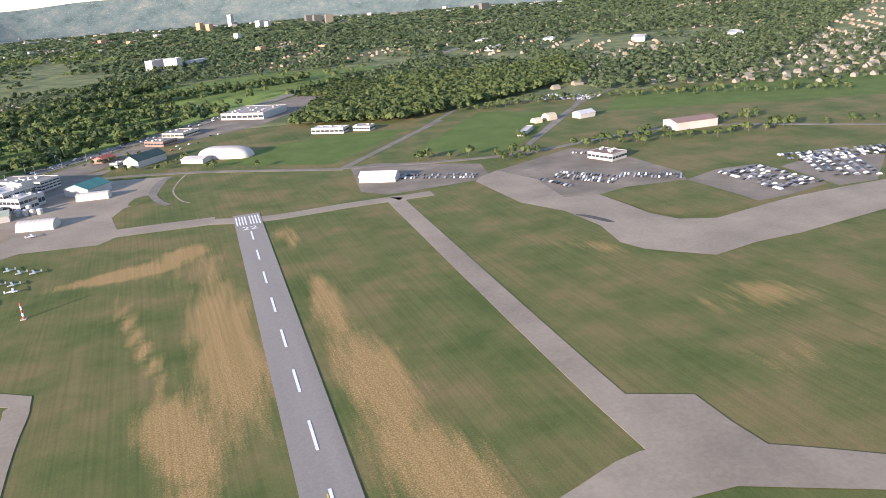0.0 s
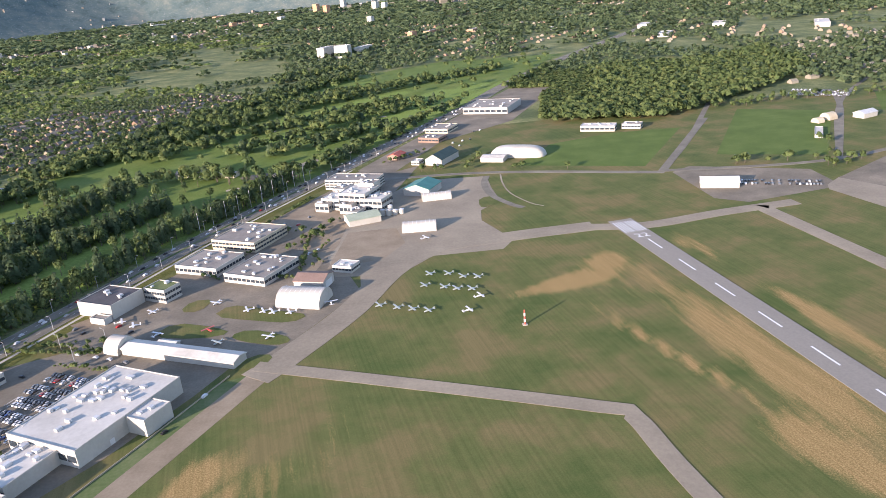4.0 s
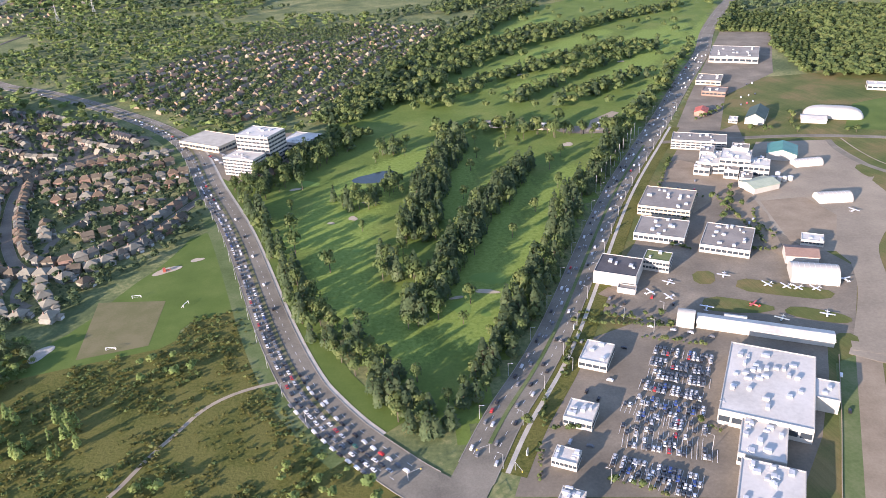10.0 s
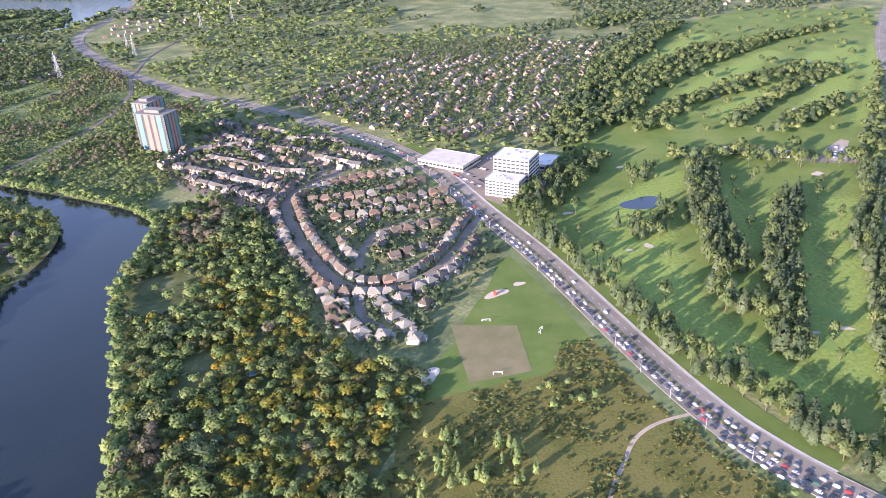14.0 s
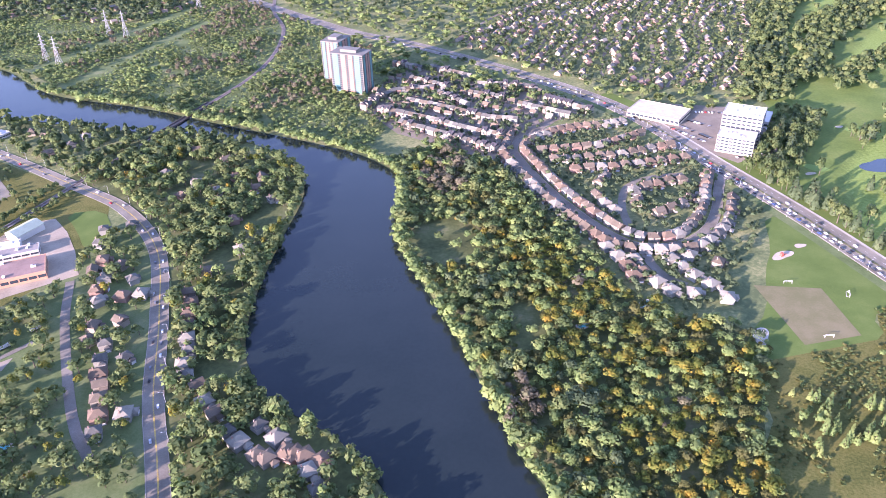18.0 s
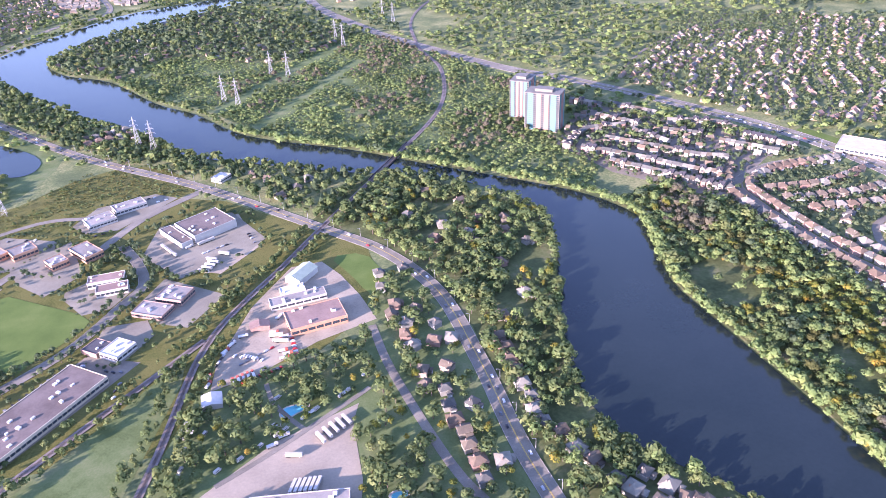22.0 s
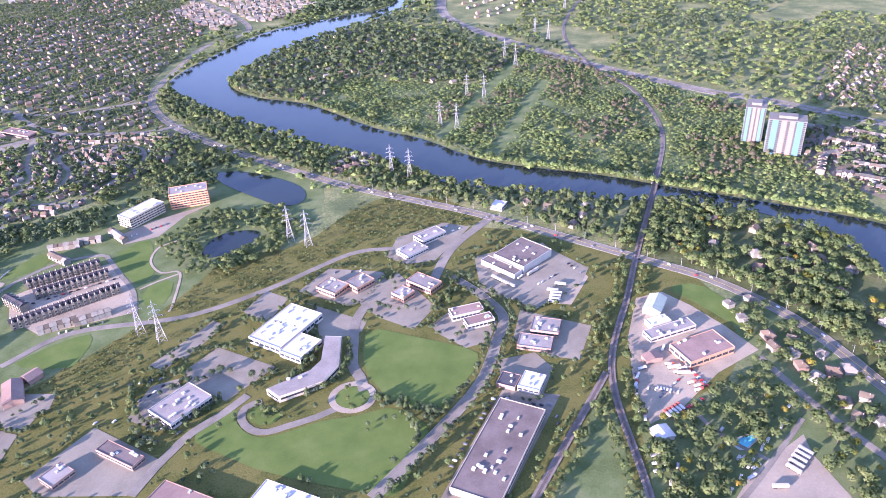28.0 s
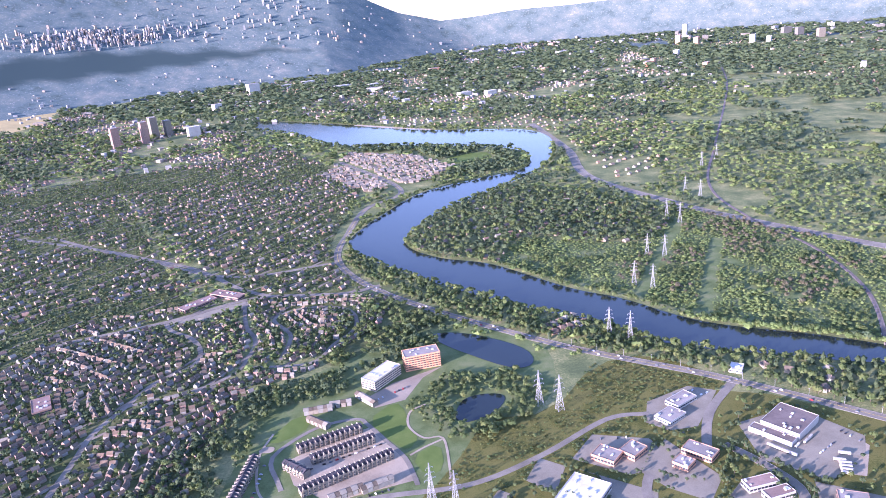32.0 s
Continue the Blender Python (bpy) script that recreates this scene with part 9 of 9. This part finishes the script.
red_lorry = lorry("red_lorry", "red flatbed lorry in a gravel yard", REDROOF, UNITMAT)
white_lorry = lorry("white_lorry", "white lorry parked in a yard", WHITE, UNITMAT)
done = set()
for i, (x, y, a, k) in enumerate([(-925 + 2.1 * j, 301 + 1.35 * j, 118, 0) for j in range(5)] + [(-904, 319, 20, 0), (-903, 322.5, 20, 0), (-906, 325, 20, 0), (-911, 334, 10, 0), (-908, 337, 10, 1), (-914, 341, 0, 0), (-937, 299, 80, 0), (-938.5, 305, 80, 0), (-936, 325, 60, 0), (-934, 331, 60, 1), (-930, 338, 20, 1), (-938, 278, 10, 1), (-938, 273, 10, 1), (-938.5, 268, 10, 1), (-939, 263, 10, 1), (-861, 305, 50, 1), (-869, 292, 45, 1), (-883, 279, 45, 1), (-898, 269, 30, 1), (-893, 264, 30, 1), (-897, 258, 30, 1), (-914, 355, 60, 1), (-990, 436, 45, 1)]):
    src = (red_lorry, white_lorry)[k]
    o = src if k not in done else copy_thing(src, Matrix.Identity(4))
    done.add(k)
    o.matrix_world = pose(x, y, 0.16, 0, 0, a)


# ---- light aircraft ----
def aircraft(label, colour, size=1.0):
    root = tagged(new("light_aircraft"), label, "aircraft", "parked light aircraft")
    pm = paint("aircraft_" + label.split()[0], colour, 0.3)
    bm = bmesh.new()
    prof = [(2.1, 0.12, 0.55), (1.9, 0.32, 0.58), (1.0, 0.40, 0.62), (0.4, 0.46, 0.80), (-0.5, 0.40, 0.80), (-1.6, 0.20, 0.70), (-2.5, 0.08, 0.72)]
    rings = [[bm.verts.new((x, r * math.cos(a), z + r * 0.8 * math.sin(a))) for a in np.linspace(0, 2 * math.pi, 9)[:-1]] for x, r, z in prof]
    for p, q in zip(rings, rings[1:]):
        for i in range(8):
            bm.faces.new((p[i], p[(i + 1) % 8], q[(i + 1) % 8], q[i]))
    bm.faces.new(rings[0])
    bm.faces.new(rings[-1])
    bmesh.ops.recalc_face_normals(bm, faces=bm.faces[:])
    part("fuselage", bm, pm, root)
    part("wing", box(0.8, 5.8, 0.10, 0.45, 0, 1.12, 0, 0.03), pm, root)
    part("tailplane", box(0.45, 1.9, 0.06, -2.3, 0, 0.74), pm, root)
    part("fin", box(0.5, 0.07, 0.75, -2.35, 0, 0.72), pm, root)
    part("canopy", box(0.8, 0.62, 0.25, 0.4, 0, 0.92, 0, 0.05), GLASS, root)
    part("propeller", box(0.05, 1.0, 0.08, 2.14, 0, 0.5), TYRE, root)
    for x, y in ((1.5, 0), (0.2, -0.6), (0.2, 0.6)):
        bm = bmesh.new()
        bmesh.ops.create_cone(bm, cap_ends=True, segments=8, radius1=0.15, radius2=0.15, depth=0.1, matrix=Matrix.Translation((x, y, 0.15)) @ Matrix.Rotation(radians(90), 4, "X"))
        block(bm, x, y, 0.15, 0.06, 0.06, 0.35)
        part("wheel", bm, TYRE, root)
    return root


plane_kinds = [aircraft("white light aircraft with high wing", (0.62, 0.62, 0.61)), aircraft("red light aircraft with high wing", (0.45, 0.05, 0.03)), aircraft("dull silver light aircraft parked on grass", (0.34, 0.37, 0.33))]
plane_used = set()
for x, y, a, k in ((-134, 308, 205, 2), (-126, 306, 205, 2), (-120, 301, 205, 2), (-114, 299, 205, 2), (-137, 296, 205, 2), (-129, 292, 205, 2), (-124, 289, 205, 2), (-118, 287, 205, 2), (-156, 281, 205, 2), (-149, 277, 205, 2), (-143, 274, 205, 2), (-137, 271, 205, 2), (-116, 279, 20, 0), (-122, 267, 20, 0), (-133, 355, 30, 0), (-251, 300, 230, 0), (-262, 293, 20, 0), (-255, 288, 200, 0), (-225, 302, 240, 0), (-210, 291, 200, 0), (-203, 288, 200, 0), (-199, 286, 200, 0), (-192, 284, 200, 0), (-176, 289, 100, 0), (-243, 277, 60, 0), (-223, 276, 130, 1), (-198, 264, 240, 0), (-217, 264, 230, 2)):
    m = pose(x, y, 0.22, 0, 0, a)
    if k not in plane_used:
        plane_used.add(k)
        plane_kinds[k].matrix_world = m
    else:
        copy_thing(plane_kinds[k], m)

# ---- pylons, lamps, bridge and small things ----
GALV = material("galvanised_steel", [(0.2, (0.32, 0.33, 0.33)), (0.8, (0.45, 0.45, 0.44))], 0.3, 2.0, 0.5, 0, 0.3)
SAND = material("bunker_sand", [(0.2, (0.34, 0.29, 0.21)), (0.8, (0.46, 0.395, 0.29))], 0.3, 2.0, 0.95)
GREEN = material("putting_green", [(0.2, (0.12, 0.20, 0.035)), (0.8, (0.15, 0.235, 0.05))], 0.1, 1.5, 0.9)


def strut(bm, a, b, r):
    a, b = Vector(a), Vector(b)
    q = (b - a).to_track_quat("Z", "Y").to_matrix().to_4x4()
    bmesh.ops.create_cone(bm, cap_ends=True, segments=4, radius1=r, radius2=r, depth=(b - a).length, matrix=Matrix.Translation((a + b) / 2) @ q)


def pylon(h=30.0):
    root = tagged(new("power_pylon"), "tall grey steel lattice power pylon", "pylon", "power line pylons")
    wid = [(0.0, 2.6), (0.45, 1.15), (0.62, 0.75), (1.0, 0.12)]

    def half(t):
        return float(np.interp(t, [p[0] for p in wid], [p[1] for p in wid]))
    levels = [0, 0.12, 0.23, 0.33, 0.42, 0.50, 0.58, 0.66, 0.74, 0.82, 0.90, 1.0]
    for sx, sy in ((1, 1), (1, -1), (-1, 1), (-1, -1)):
        bm = bmesh.new()
        rings = []
        for a in levels:
            rings.append([bm.verts.new((sx * half(a) + dx, sy * half(a) + dy, a * h)) for dx, dy in ((-0.09, -0.09), (0.09, -0.09), (0.09, 0.09), (-0.09, 0.09))])
        for p, q in zip(rings, rings[1:]):
            for i in range(4):
                bm.faces.new((p[i], p[(i + 1) % 4], q[(i + 1) % 4], q[i]))
        bm.faces.new(rings[-1])
        part("leg", bm, GALV, root)
    bm = bmesh.new()
    for a, b in zip(levels, levels[1:]):
        for (ax, ay), (bx, by) in (((1, 1), (1, -1)), ((1, -1), (-1, -1)), ((-1, -1), (-1, 1)), ((-1, 1), (1, 1))):
            strut(bm, (ax * half(a), ay * half(a), a * h), (bx * half(b), by * half(b), b * h), 0.055)
            strut(bm, (bx * half(a), by * half(a), a * h), (ax * half(b), ay * half(b), b * h), 0.055)
    part("bracing", bm, GALV, root)["kind"] = "stuff"
    for t, w in ((0.60, 4.2), (0.74, 3.4), (0.88, 2.6)):
        bm = bmesh.new()
        for s in (1, -1):
            strut(bm, (s * half(t), 0.3, t * h), (s * w, 0, t * h), 0.07)
            strut(bm, (s * half(t), -0.3, t * h), (s * w, 0, t * h), 0.07)
            strut(bm, (s * half(t), 0, t * h + 1.3), (s * w, 0, t * h), 0.07)
            strut(bm, (s * w, 0, t * h), (s * w, 0, t * h - 1.1), 0.10)
        part("crossarm", bm, GALV, root)["kind"] = "stuff"
    return root


py = pylon()
for i, (x, y, a, k) in enumerate(((-1158, 499, 25, 1.0), (-1143, 491, 25, 1.0), (-1232, 387, 35, 1.0), (-1216, 379, 35, 1.0), (-1089, 612, 5, 0.95), (-1072, 602, 5, 0.95), (-1047, 727, 0, 0.9), (-1030, 716, 0, 0.9), (-1018, 810, 0, 0.9), (-999, 807, 0, 0.9), (-955, 925, 0, 0.9), (-967, 947, 0, 0.9), (-918, 1055, 0, 0.9), (-902, 1033, 0, 0.9), (-857, 1203, 0, 0.9), (-820, 1253, 0, 0.9), (-1325, 285, 35, 1.0), (-1308, 278, 35, 1.0))):
    o = py if i == 0 else copy_thing(py, Matrix.Identity(4))
    o.matrix_world = pose(x, y, 0, 0, 0, a) @ Matrix.Diagonal((k, k, k, 1))


def street_lamp():
    root = tagged(new("street_lamp"), "grey steel street lamp with one arm", "lamp", "street lamps")
    bm = bmesh.new()
    bmesh.ops.create_cone(bm, cap_ends=True, segments=6, radius1=0.12, radius2=0.07, depth=6.0, matrix=Matrix.Translation((0, 0, 3.0)))
    strut(bm, (0, 0, 5.9), (0, 1.4, 6.3), 0.05)
    part("post", bm, GALV, root)
    part("lamp_head", box(0.24, 0.7, 0.14, 0, 1.6, 6.24, 0, 0.03), GALV, root)
    return root


lamp = street_lamp()
lamp_i = 0
for line, off, lo, hi, gap in ((ARTERIAL, -7.6, 195, 560, 22), (ARTERIAL, 7.6, 205, 560, 26), (PARKWAY, 8.6, 225, 600, 20), (RIVER_ROAD, -5.0, 230, 620, 24)):
    for x, y, a, _, _ in dashes_along(line, off, gap, 1.0, 4.0):
        if lo < y < hi:
            m = pose(x, y, 0.1, 0, 0, a + (0 if off < 0 else 180))
            if lamp_i == 0:
                lamp.matrix_world = m
            else:
                copy_thing(lamp, m)
            lamp_i += 1

for x, y in ((-290, 216), (-308, 244), (-297, 202), (-270, 264), (-262, 276), (-279, 275), (-259, 236), (-264, 211), (-310, 186), (-274, 196)):
    copy_thing(lamp, pose(x, y, 0.1, 0, 0, 60))
for x, y in ((-301, 271), (-333, 202)):
    root = thing("roadside_sign", x, y, 60, "white box sign on the road verge", "sign")
    part("plinth", box(0.6, 0.5, 0.8), CONCRETE, root)
    part("sign_box", box(1.6, 0.35, 2.0, 0, 0, 0.8, 0, 0.04), WHITE, root)

# railway bridge
root = tagged(new("railway_bridge"), "dark steel railway bridge on stone piers", "bridge")
seg = RAIL[(RAIL[:, 1] > 528) & (RAIL[:, 1] < 606)]
GIRDER = material("dark_girder", [(0.2, (0.06, 0.05, 0.045)), (0.8, (0.12, 0.10, 0.09))], 0.4, 2.0, 0.8)
ribbon("deck", seg, 2.4, 2.4, 0.40, GIRDER, 0.3, root)
for o in (2.2, -2.2):
    ribbon("girder", offset_line(seg, o), 0.2, 0.2, 1.5, GIRDER, 1.2, root)
for q in (0.3, 0.55, 0.8):
    x, y = seg[int(len(seg) * q)]
    o = part("pier", box(4.5, 6.5, 0.42, 0, 0, -0.05, 0, 0.1), CONCRETE, root)
    o.matrix_local = pose(x, y, 0, 0, 0, 70)
root = thing("work_barge", -884, 588, 20, "orange excavator on a barge by the bank", "barge", "", 0.3)
part("hull", box(7, 3.2, 0.7, 0, 0, 0, 0, 0.1), GIRDER, root)
part("cab", box(1.8, 1.6, 1.6, -0.5, 0, 0.7, 0, 0.08), YELLOW, root)
bm = bmesh.new()
strut(bm, (0.3, 0, 1.5), (2.4, 0, 3.6), 0.18)
strut(bm, (2.4, 0, 3.6), (4.2, 0, 1.2), 0.14)
part("boom", bm, YELLOW, root)

# golf: pond, bunkers, greens, range poles


def patch(name, x, y, rx, ry, ang, z, mat, label, category, seed):
    r = random.Random(seed)
    ph = [r.uniform(0, 6.28) for _ in range(3)]
    pts = []
    for i in range(20):
        t = 2 * math.pi * i / 20
        k = 1 + 0.16 * math.sin(2 * t + ph[0]) + 0.10 * math.sin(3 * t + ph[1])
        px, py_ = rx * k * math.cos(t), ry * k * math.sin(t)
        c, s = math.cos(radians(ang)), math.sin(radians(ang))
        pts.append((x + px * c - py_ * s, y + px * s + py_ * c))
    return tagged(sheet(name, pts, z, mat), label, category, "", "structure")


patch("golf_pond", -382, 461, 13, 10, 10, 0.16, WATER, "small dark golf pond", "water", 1)
for i, (x, y, a, b, g) in enumerate(((-332, 308, 6, 1.8, -12), (-395, 401, 2.4, 3.2, 0), (-407, 397, 2, 1.6, 0), (-346, 305, 3.0, 1.4, 10), (-252, 493, 4, 4, 0), (-380, 526, 3, 2, 0), (-432, 452, 3.4, 2, 20), (-388, 422, 2.4, 1.4, 0), (-200, 640, 4, 2.5, 40), (-150, 710, 4, 2.5, 40), (-250, 690, 4, 2, 40), (-110, 800, 4, 2.5, 40))):
    patch("sand_bunker", x, y, a, b, g, 0.20, SAND, "pale sand bunker on the golf course", "bunker", i + 10)
for i, (x, y, a) in enumerate(((-329, 320, 8), (-391, 361, 3), (-400, 408, 6), (-345, 296, 6), (-335, 290, 3), (-425, 460, 7), (-372, 520, 7), (-360, 330, 3))):
    patch("putting_green", x, y, a, a * 0.75, 30 * i, 0.14, GREEN, "smooth light green putting green", "green", i + 40)
for i in range(10):
    t = i / 9
    o = part("range_pole", box(0.22, 0.22, 11.0, 0, 0, -0.2), GALV)
    o.matrix_world = pose(-255 + 50 * t, 408 + 87 * t, 0)
    tagged(o, "tall slim netting pole at the driving range", "pole", "driving range poles")
patch("clubhouse_lot", -232, 520, 22, 8, -25, 0.15, LOT, "asphalt lot at the golf clubhouse", "pavement", 70)
gable_building("golf_clubhouse", "low white golf clubhouse among trees", -292, 545, -10, 18, 8, 3.0, 1.6, WHITE, GREYROOF, "building", False)
gable_building("golf_clubhouse", "low grey golf pavilion with flat pitch", -262, 532, -20, 14, 8, 2.8, 1.2, BEIGE, WHITEROOF, "building", False)

# park: goals, playground, hard court
for x, y, a, w in ((-494.6, 331, 0, 4.0), (-493.1, 288, 0, 4.0), (-469.2, 320, 70, 4.0)):
    root = thing("football_goal", x, y, a, "white football goal on the pitch", "goal", "football goals", 0.13)
    for s in (-1, 1):
        part("post", box(0.14, 0.14, 1.4, s * w / 2), PAINT, root)
    part("crossbar", box(w + 0.14, 0.14, 0.14, 0, 0, 1.4), PAINT, root)
    bm = bmesh.new()
    for s in (-1, 1):
        strut(bm, (s * w / 2, 0, 1.4), (s * w / 2, 1.2, 0), 0.05)
    strut(bm, (-w / 2, 1.2, 0.05), (w / 2, 1.2, 0.05), 0.05)
    part("back_frame", bm, PAINT, root)
patch("play_area", -487, 357, 6.5, 3.4, 30, 0.18, SAND, "sandy playground patch", "playground", 80)
patch("play_area", -474, 366, 3.4, 2.0, 30, 0.19, SAND, "sandy playground patch", "playground", 81)
patch("hard_court", -523, 290, 6, 4, 60, 0.18, CONCRETE, "small grey hard court", "court", 82)
root = thing("play_frame", -488, 356, 20, "red playground climbing frame", "playground", "", 0.15)
part("tower", box(1.4, 1.4, 2.0), REDROOF, root)
part("slide", box(2.6, 0.7, 0.2, 1.8, 0, 0.6), REDROOF, root)
# garden pools
POOL = water_material("pool_water", [(0.2, (0.10, 0.42, 0.50)), (0.8, (0.14, 0.52, 0.60))], 0.1)
for x, y, a, b in ((-892, 281, 5.5, 3.5), (-839, 230, 3.5, 2.2), (-570, 316, 3.4, 1.8), (-602, 300, 2.5, 1.6)):
    patch("pool_deck", x, y, a + 1.0, b + 1.0, 30, 0.16, CONCRETE, "pale paved pool surround", "pavement", int(-x))
    patch("swimming_pool", x, y, a, b, 30, 0.19, POOL, "turquoise garden swimming pool", "pool", int(-x))
# beacon mast on the airfield
root = thing("beacon_mast", -103, 251, 0, "red and white banded beacon mast", "mast")
for k in range(5):
    bm = bmesh.new()
    bmesh.ops.create_cone(bm, cap_ends=True, segments=8, radius1=0.42 - 0.03 * k, radius2=0.40 - 0.03 * k, depth=1.2, matrix=Matrix.Translation((0, 0, 0.6 + 1.2 * k)))
    part("band", bm, REDROOF if k % 2 == 0 else PAINT, root)
part("base", box(1.8, 1.8, 0.25, 0, 0, 0), CONCRETE, root)
# traffic lights at the crossing
for x, y, a in ((-372, 196, 20), (-345, 205, 200), (-352, 178, 110), (-338, 196, 290)):
    root = thing("traffic_light", x, y, a, "traffic light on a long grey arm", "traffic light", "traffic lights at the crossing", 0.1)
    bm = bmesh.new()
    strut(bm, (0, 0, 0), (0, 0, 3.6), 0.10)
    strut(bm, (0, 0, 3.4), (4.6, 0, 3.6), 0.07)
    part("post", bm, GALV, root)
    part("signal_head", box(0.26, 0.22, 0.7, 4.5, 0, 2.9), YELLOW, root)
# storage tanks by the plant
for x, y, r, h in ((-150, 401.5, 1.6, 3.2), (-146.5, 401.5, 1.5, 2.8), (-143, 401.5, 1.5, 2.8), (-153.5, 402, 1.5, 3.4), (-149, 405, 1.4, 4.5)):
    root = thing("storage_tank", x, y, 0, "white upright storage tank by the plant", "tank", "tanks by the plant")
    bm = bmesh.new()
    bmesh.ops.create_cone(bm, cap_ends=True, segments=14, radius1=r, radius2=r, depth=h, matrix=Matrix.Translation((0, 0, h / 2)))
    part("shell", bm, WHITE, root)
    bm = bmesh.new()
    bmesh.ops.create_cone(bm, cap_ends=True, segments=14, radius1=r, radius2=0.15, depth=0.5, matrix=Matrix.Translation((0, 0, h + 0.25)))
    part("lid", bm, UNITMAT, root)
# lines of parking bays on the plaza
bays = []
for (x0, y0), (x1, y1) in (((-274, 252), (-257, 243)), ((-278, 245), (-261, 236)), ((-281, 238), (-265, 230)), ((-286, 232), (-270, 223)), ((-290, 224), (-272, 215)), ((-293, 215), (-275, 206)), ((-301, 204), (-277, 194)), ((-307, 196), (-285, 184))):
    d = np.array((x1 - x0, y1 - y0), float)
    ln = np.linalg.norm(d)
    d /= ln
    a = math.degrees(math.atan2(d[0], -d[1]))
    bays += [(x0 + d[0] * s, y0 + d[1] * s, a, 5.6, 0.12) for s in np.arange(0, ln + 4, 1.55)]
joined_marks("bay_lines", bays, 0.40, PAINT, "thin white parking bay lines")

# ---- far towers and halls ----
for x, y, w, d, h, nm in ((-2125, 1742, 18, 24, 52, "d"), (-2075, 1796, 16, 24, 54, "d"), (-2084, 1868, 18, 26, 54, "p"), (-2058, 1894, 16, 26, 40, "p"), (-1958, 1822, 30, 20, 30, "t"), (-2699, 2900, 20, 14, 44, "b"), (-2660, 2880, 50, 26, 12, "t"), (-1285, 2225, 40, 20, 14, "t"), (-1207, 2207, 34, 18, 16, "t"), (-1495, 2220, 30, 18, 10, "t"), (-1455, 2178, 20, 14, 12, "t"), (-1746, 2684, 60, 20, 9, "t"), (-1630, 2660, 40, 20, 9, "t"), (-1917, 2865, 50, 20, 14, "t"), (-1996, 2830, 40, 22, 10, "t"), (-1820, 3395, 24, 20, 26, "t"), (-2072, 3700, 20, 18, 34, "t"), (-1942, 3760, 30, 20, 46, "t"), (-1783, 3790, 26, 20, 40, "t"), (-1090, 3432, 60, 26, 14, "t"), (-900, 3339, 70, 26, 12, "t"), (-2590, 3100, 50, 24, 12, "t"), (-2780, 2760, 40, 20, 12, "t"),
                    (-403, 3370, 26, 20, 40, "b"), (-353, 3263, 28, 18, 34, "b"), (-300, 3690, 24, 20, 60, "t"), (-150, 3185, 30, 20, 34, "t"), (-114, 3100, 24, 18, 30, "t"), (-166, 2186, 18, 14, 24, "t"), (-509, 2512, 34, 16, 16, "b"), (-505, 2948, 30, 18, 18, "t"), (-79, 1592, 22, 12, 14, "b"), (-100, 1560, 40, 12, 7, "b"), (-240, 1330, 34, 14, 20, "t"), (-210, 1320, 14, 26, 21, "t"), (-176, 1351, 46, 12, 14, "t"), (-669, 2657, 40, 16, 16, "b"), (-640, 2700, 26, 14, 20, "b"), (-30, 1700, 60, 14, 6, "b"), (60, 1640, 70, 14, 6, "b"), (200, 1500, 60, 24, 6, "t"), (330, 1350, 50, 24, 7, "t"), (420, 1250, 44, 20, 7, "t"), (520, 1120, 60, 20, 7, "t"), (640, 1050, 60, 22, 7, "t"), (300, 1180, 40, 18, 6, "t")):
    FB("far_tower" if h > 15 else "far_hall", "pale high-rise block above distant trees" if h > 15 else "pale low hall among distant trees", x, y, 40 if x < -700 else 62, w, d, h, {"t": WHITE, "b": PEACH, "d": BRICK, "p": TAN}[nm], WHITEROOF if nm == "t" else GREYROOF, 2, max(1, int(h / 4)), 0, category="building")
fr = random.Random(77)
for k in range(46):
    az = radians(fr.uniform(60, 150))
    rr = fr.uniform(2600, 4000)
    h = fr.choice((8, 8, 10, 14, 22, 36))
    x, y = -600 + rr * math.cos(az), rr * math.sin(az)
    FB("far_tower" if h > 15 else "far_hall", "pale high-rise block above distant trees" if h > 15 else "pale low hall among distant trees", x, y, fr.uniform(0, 90), fr.uniform(16, 60), fr.uniform(14, 26), h, fr.choice((WHITE, TAN, PEACH, TOWERWALL)), GREYROOF, 0, 1, 0)
# the beach of the bay
tagged(ribbon("beach", spline([(-1340, 1716), (-1440, 1775), (-1545, 1848)], 10), 10, 6, 0.33, SAND), "pale sand beach by the bay", "beach", "", "structure")
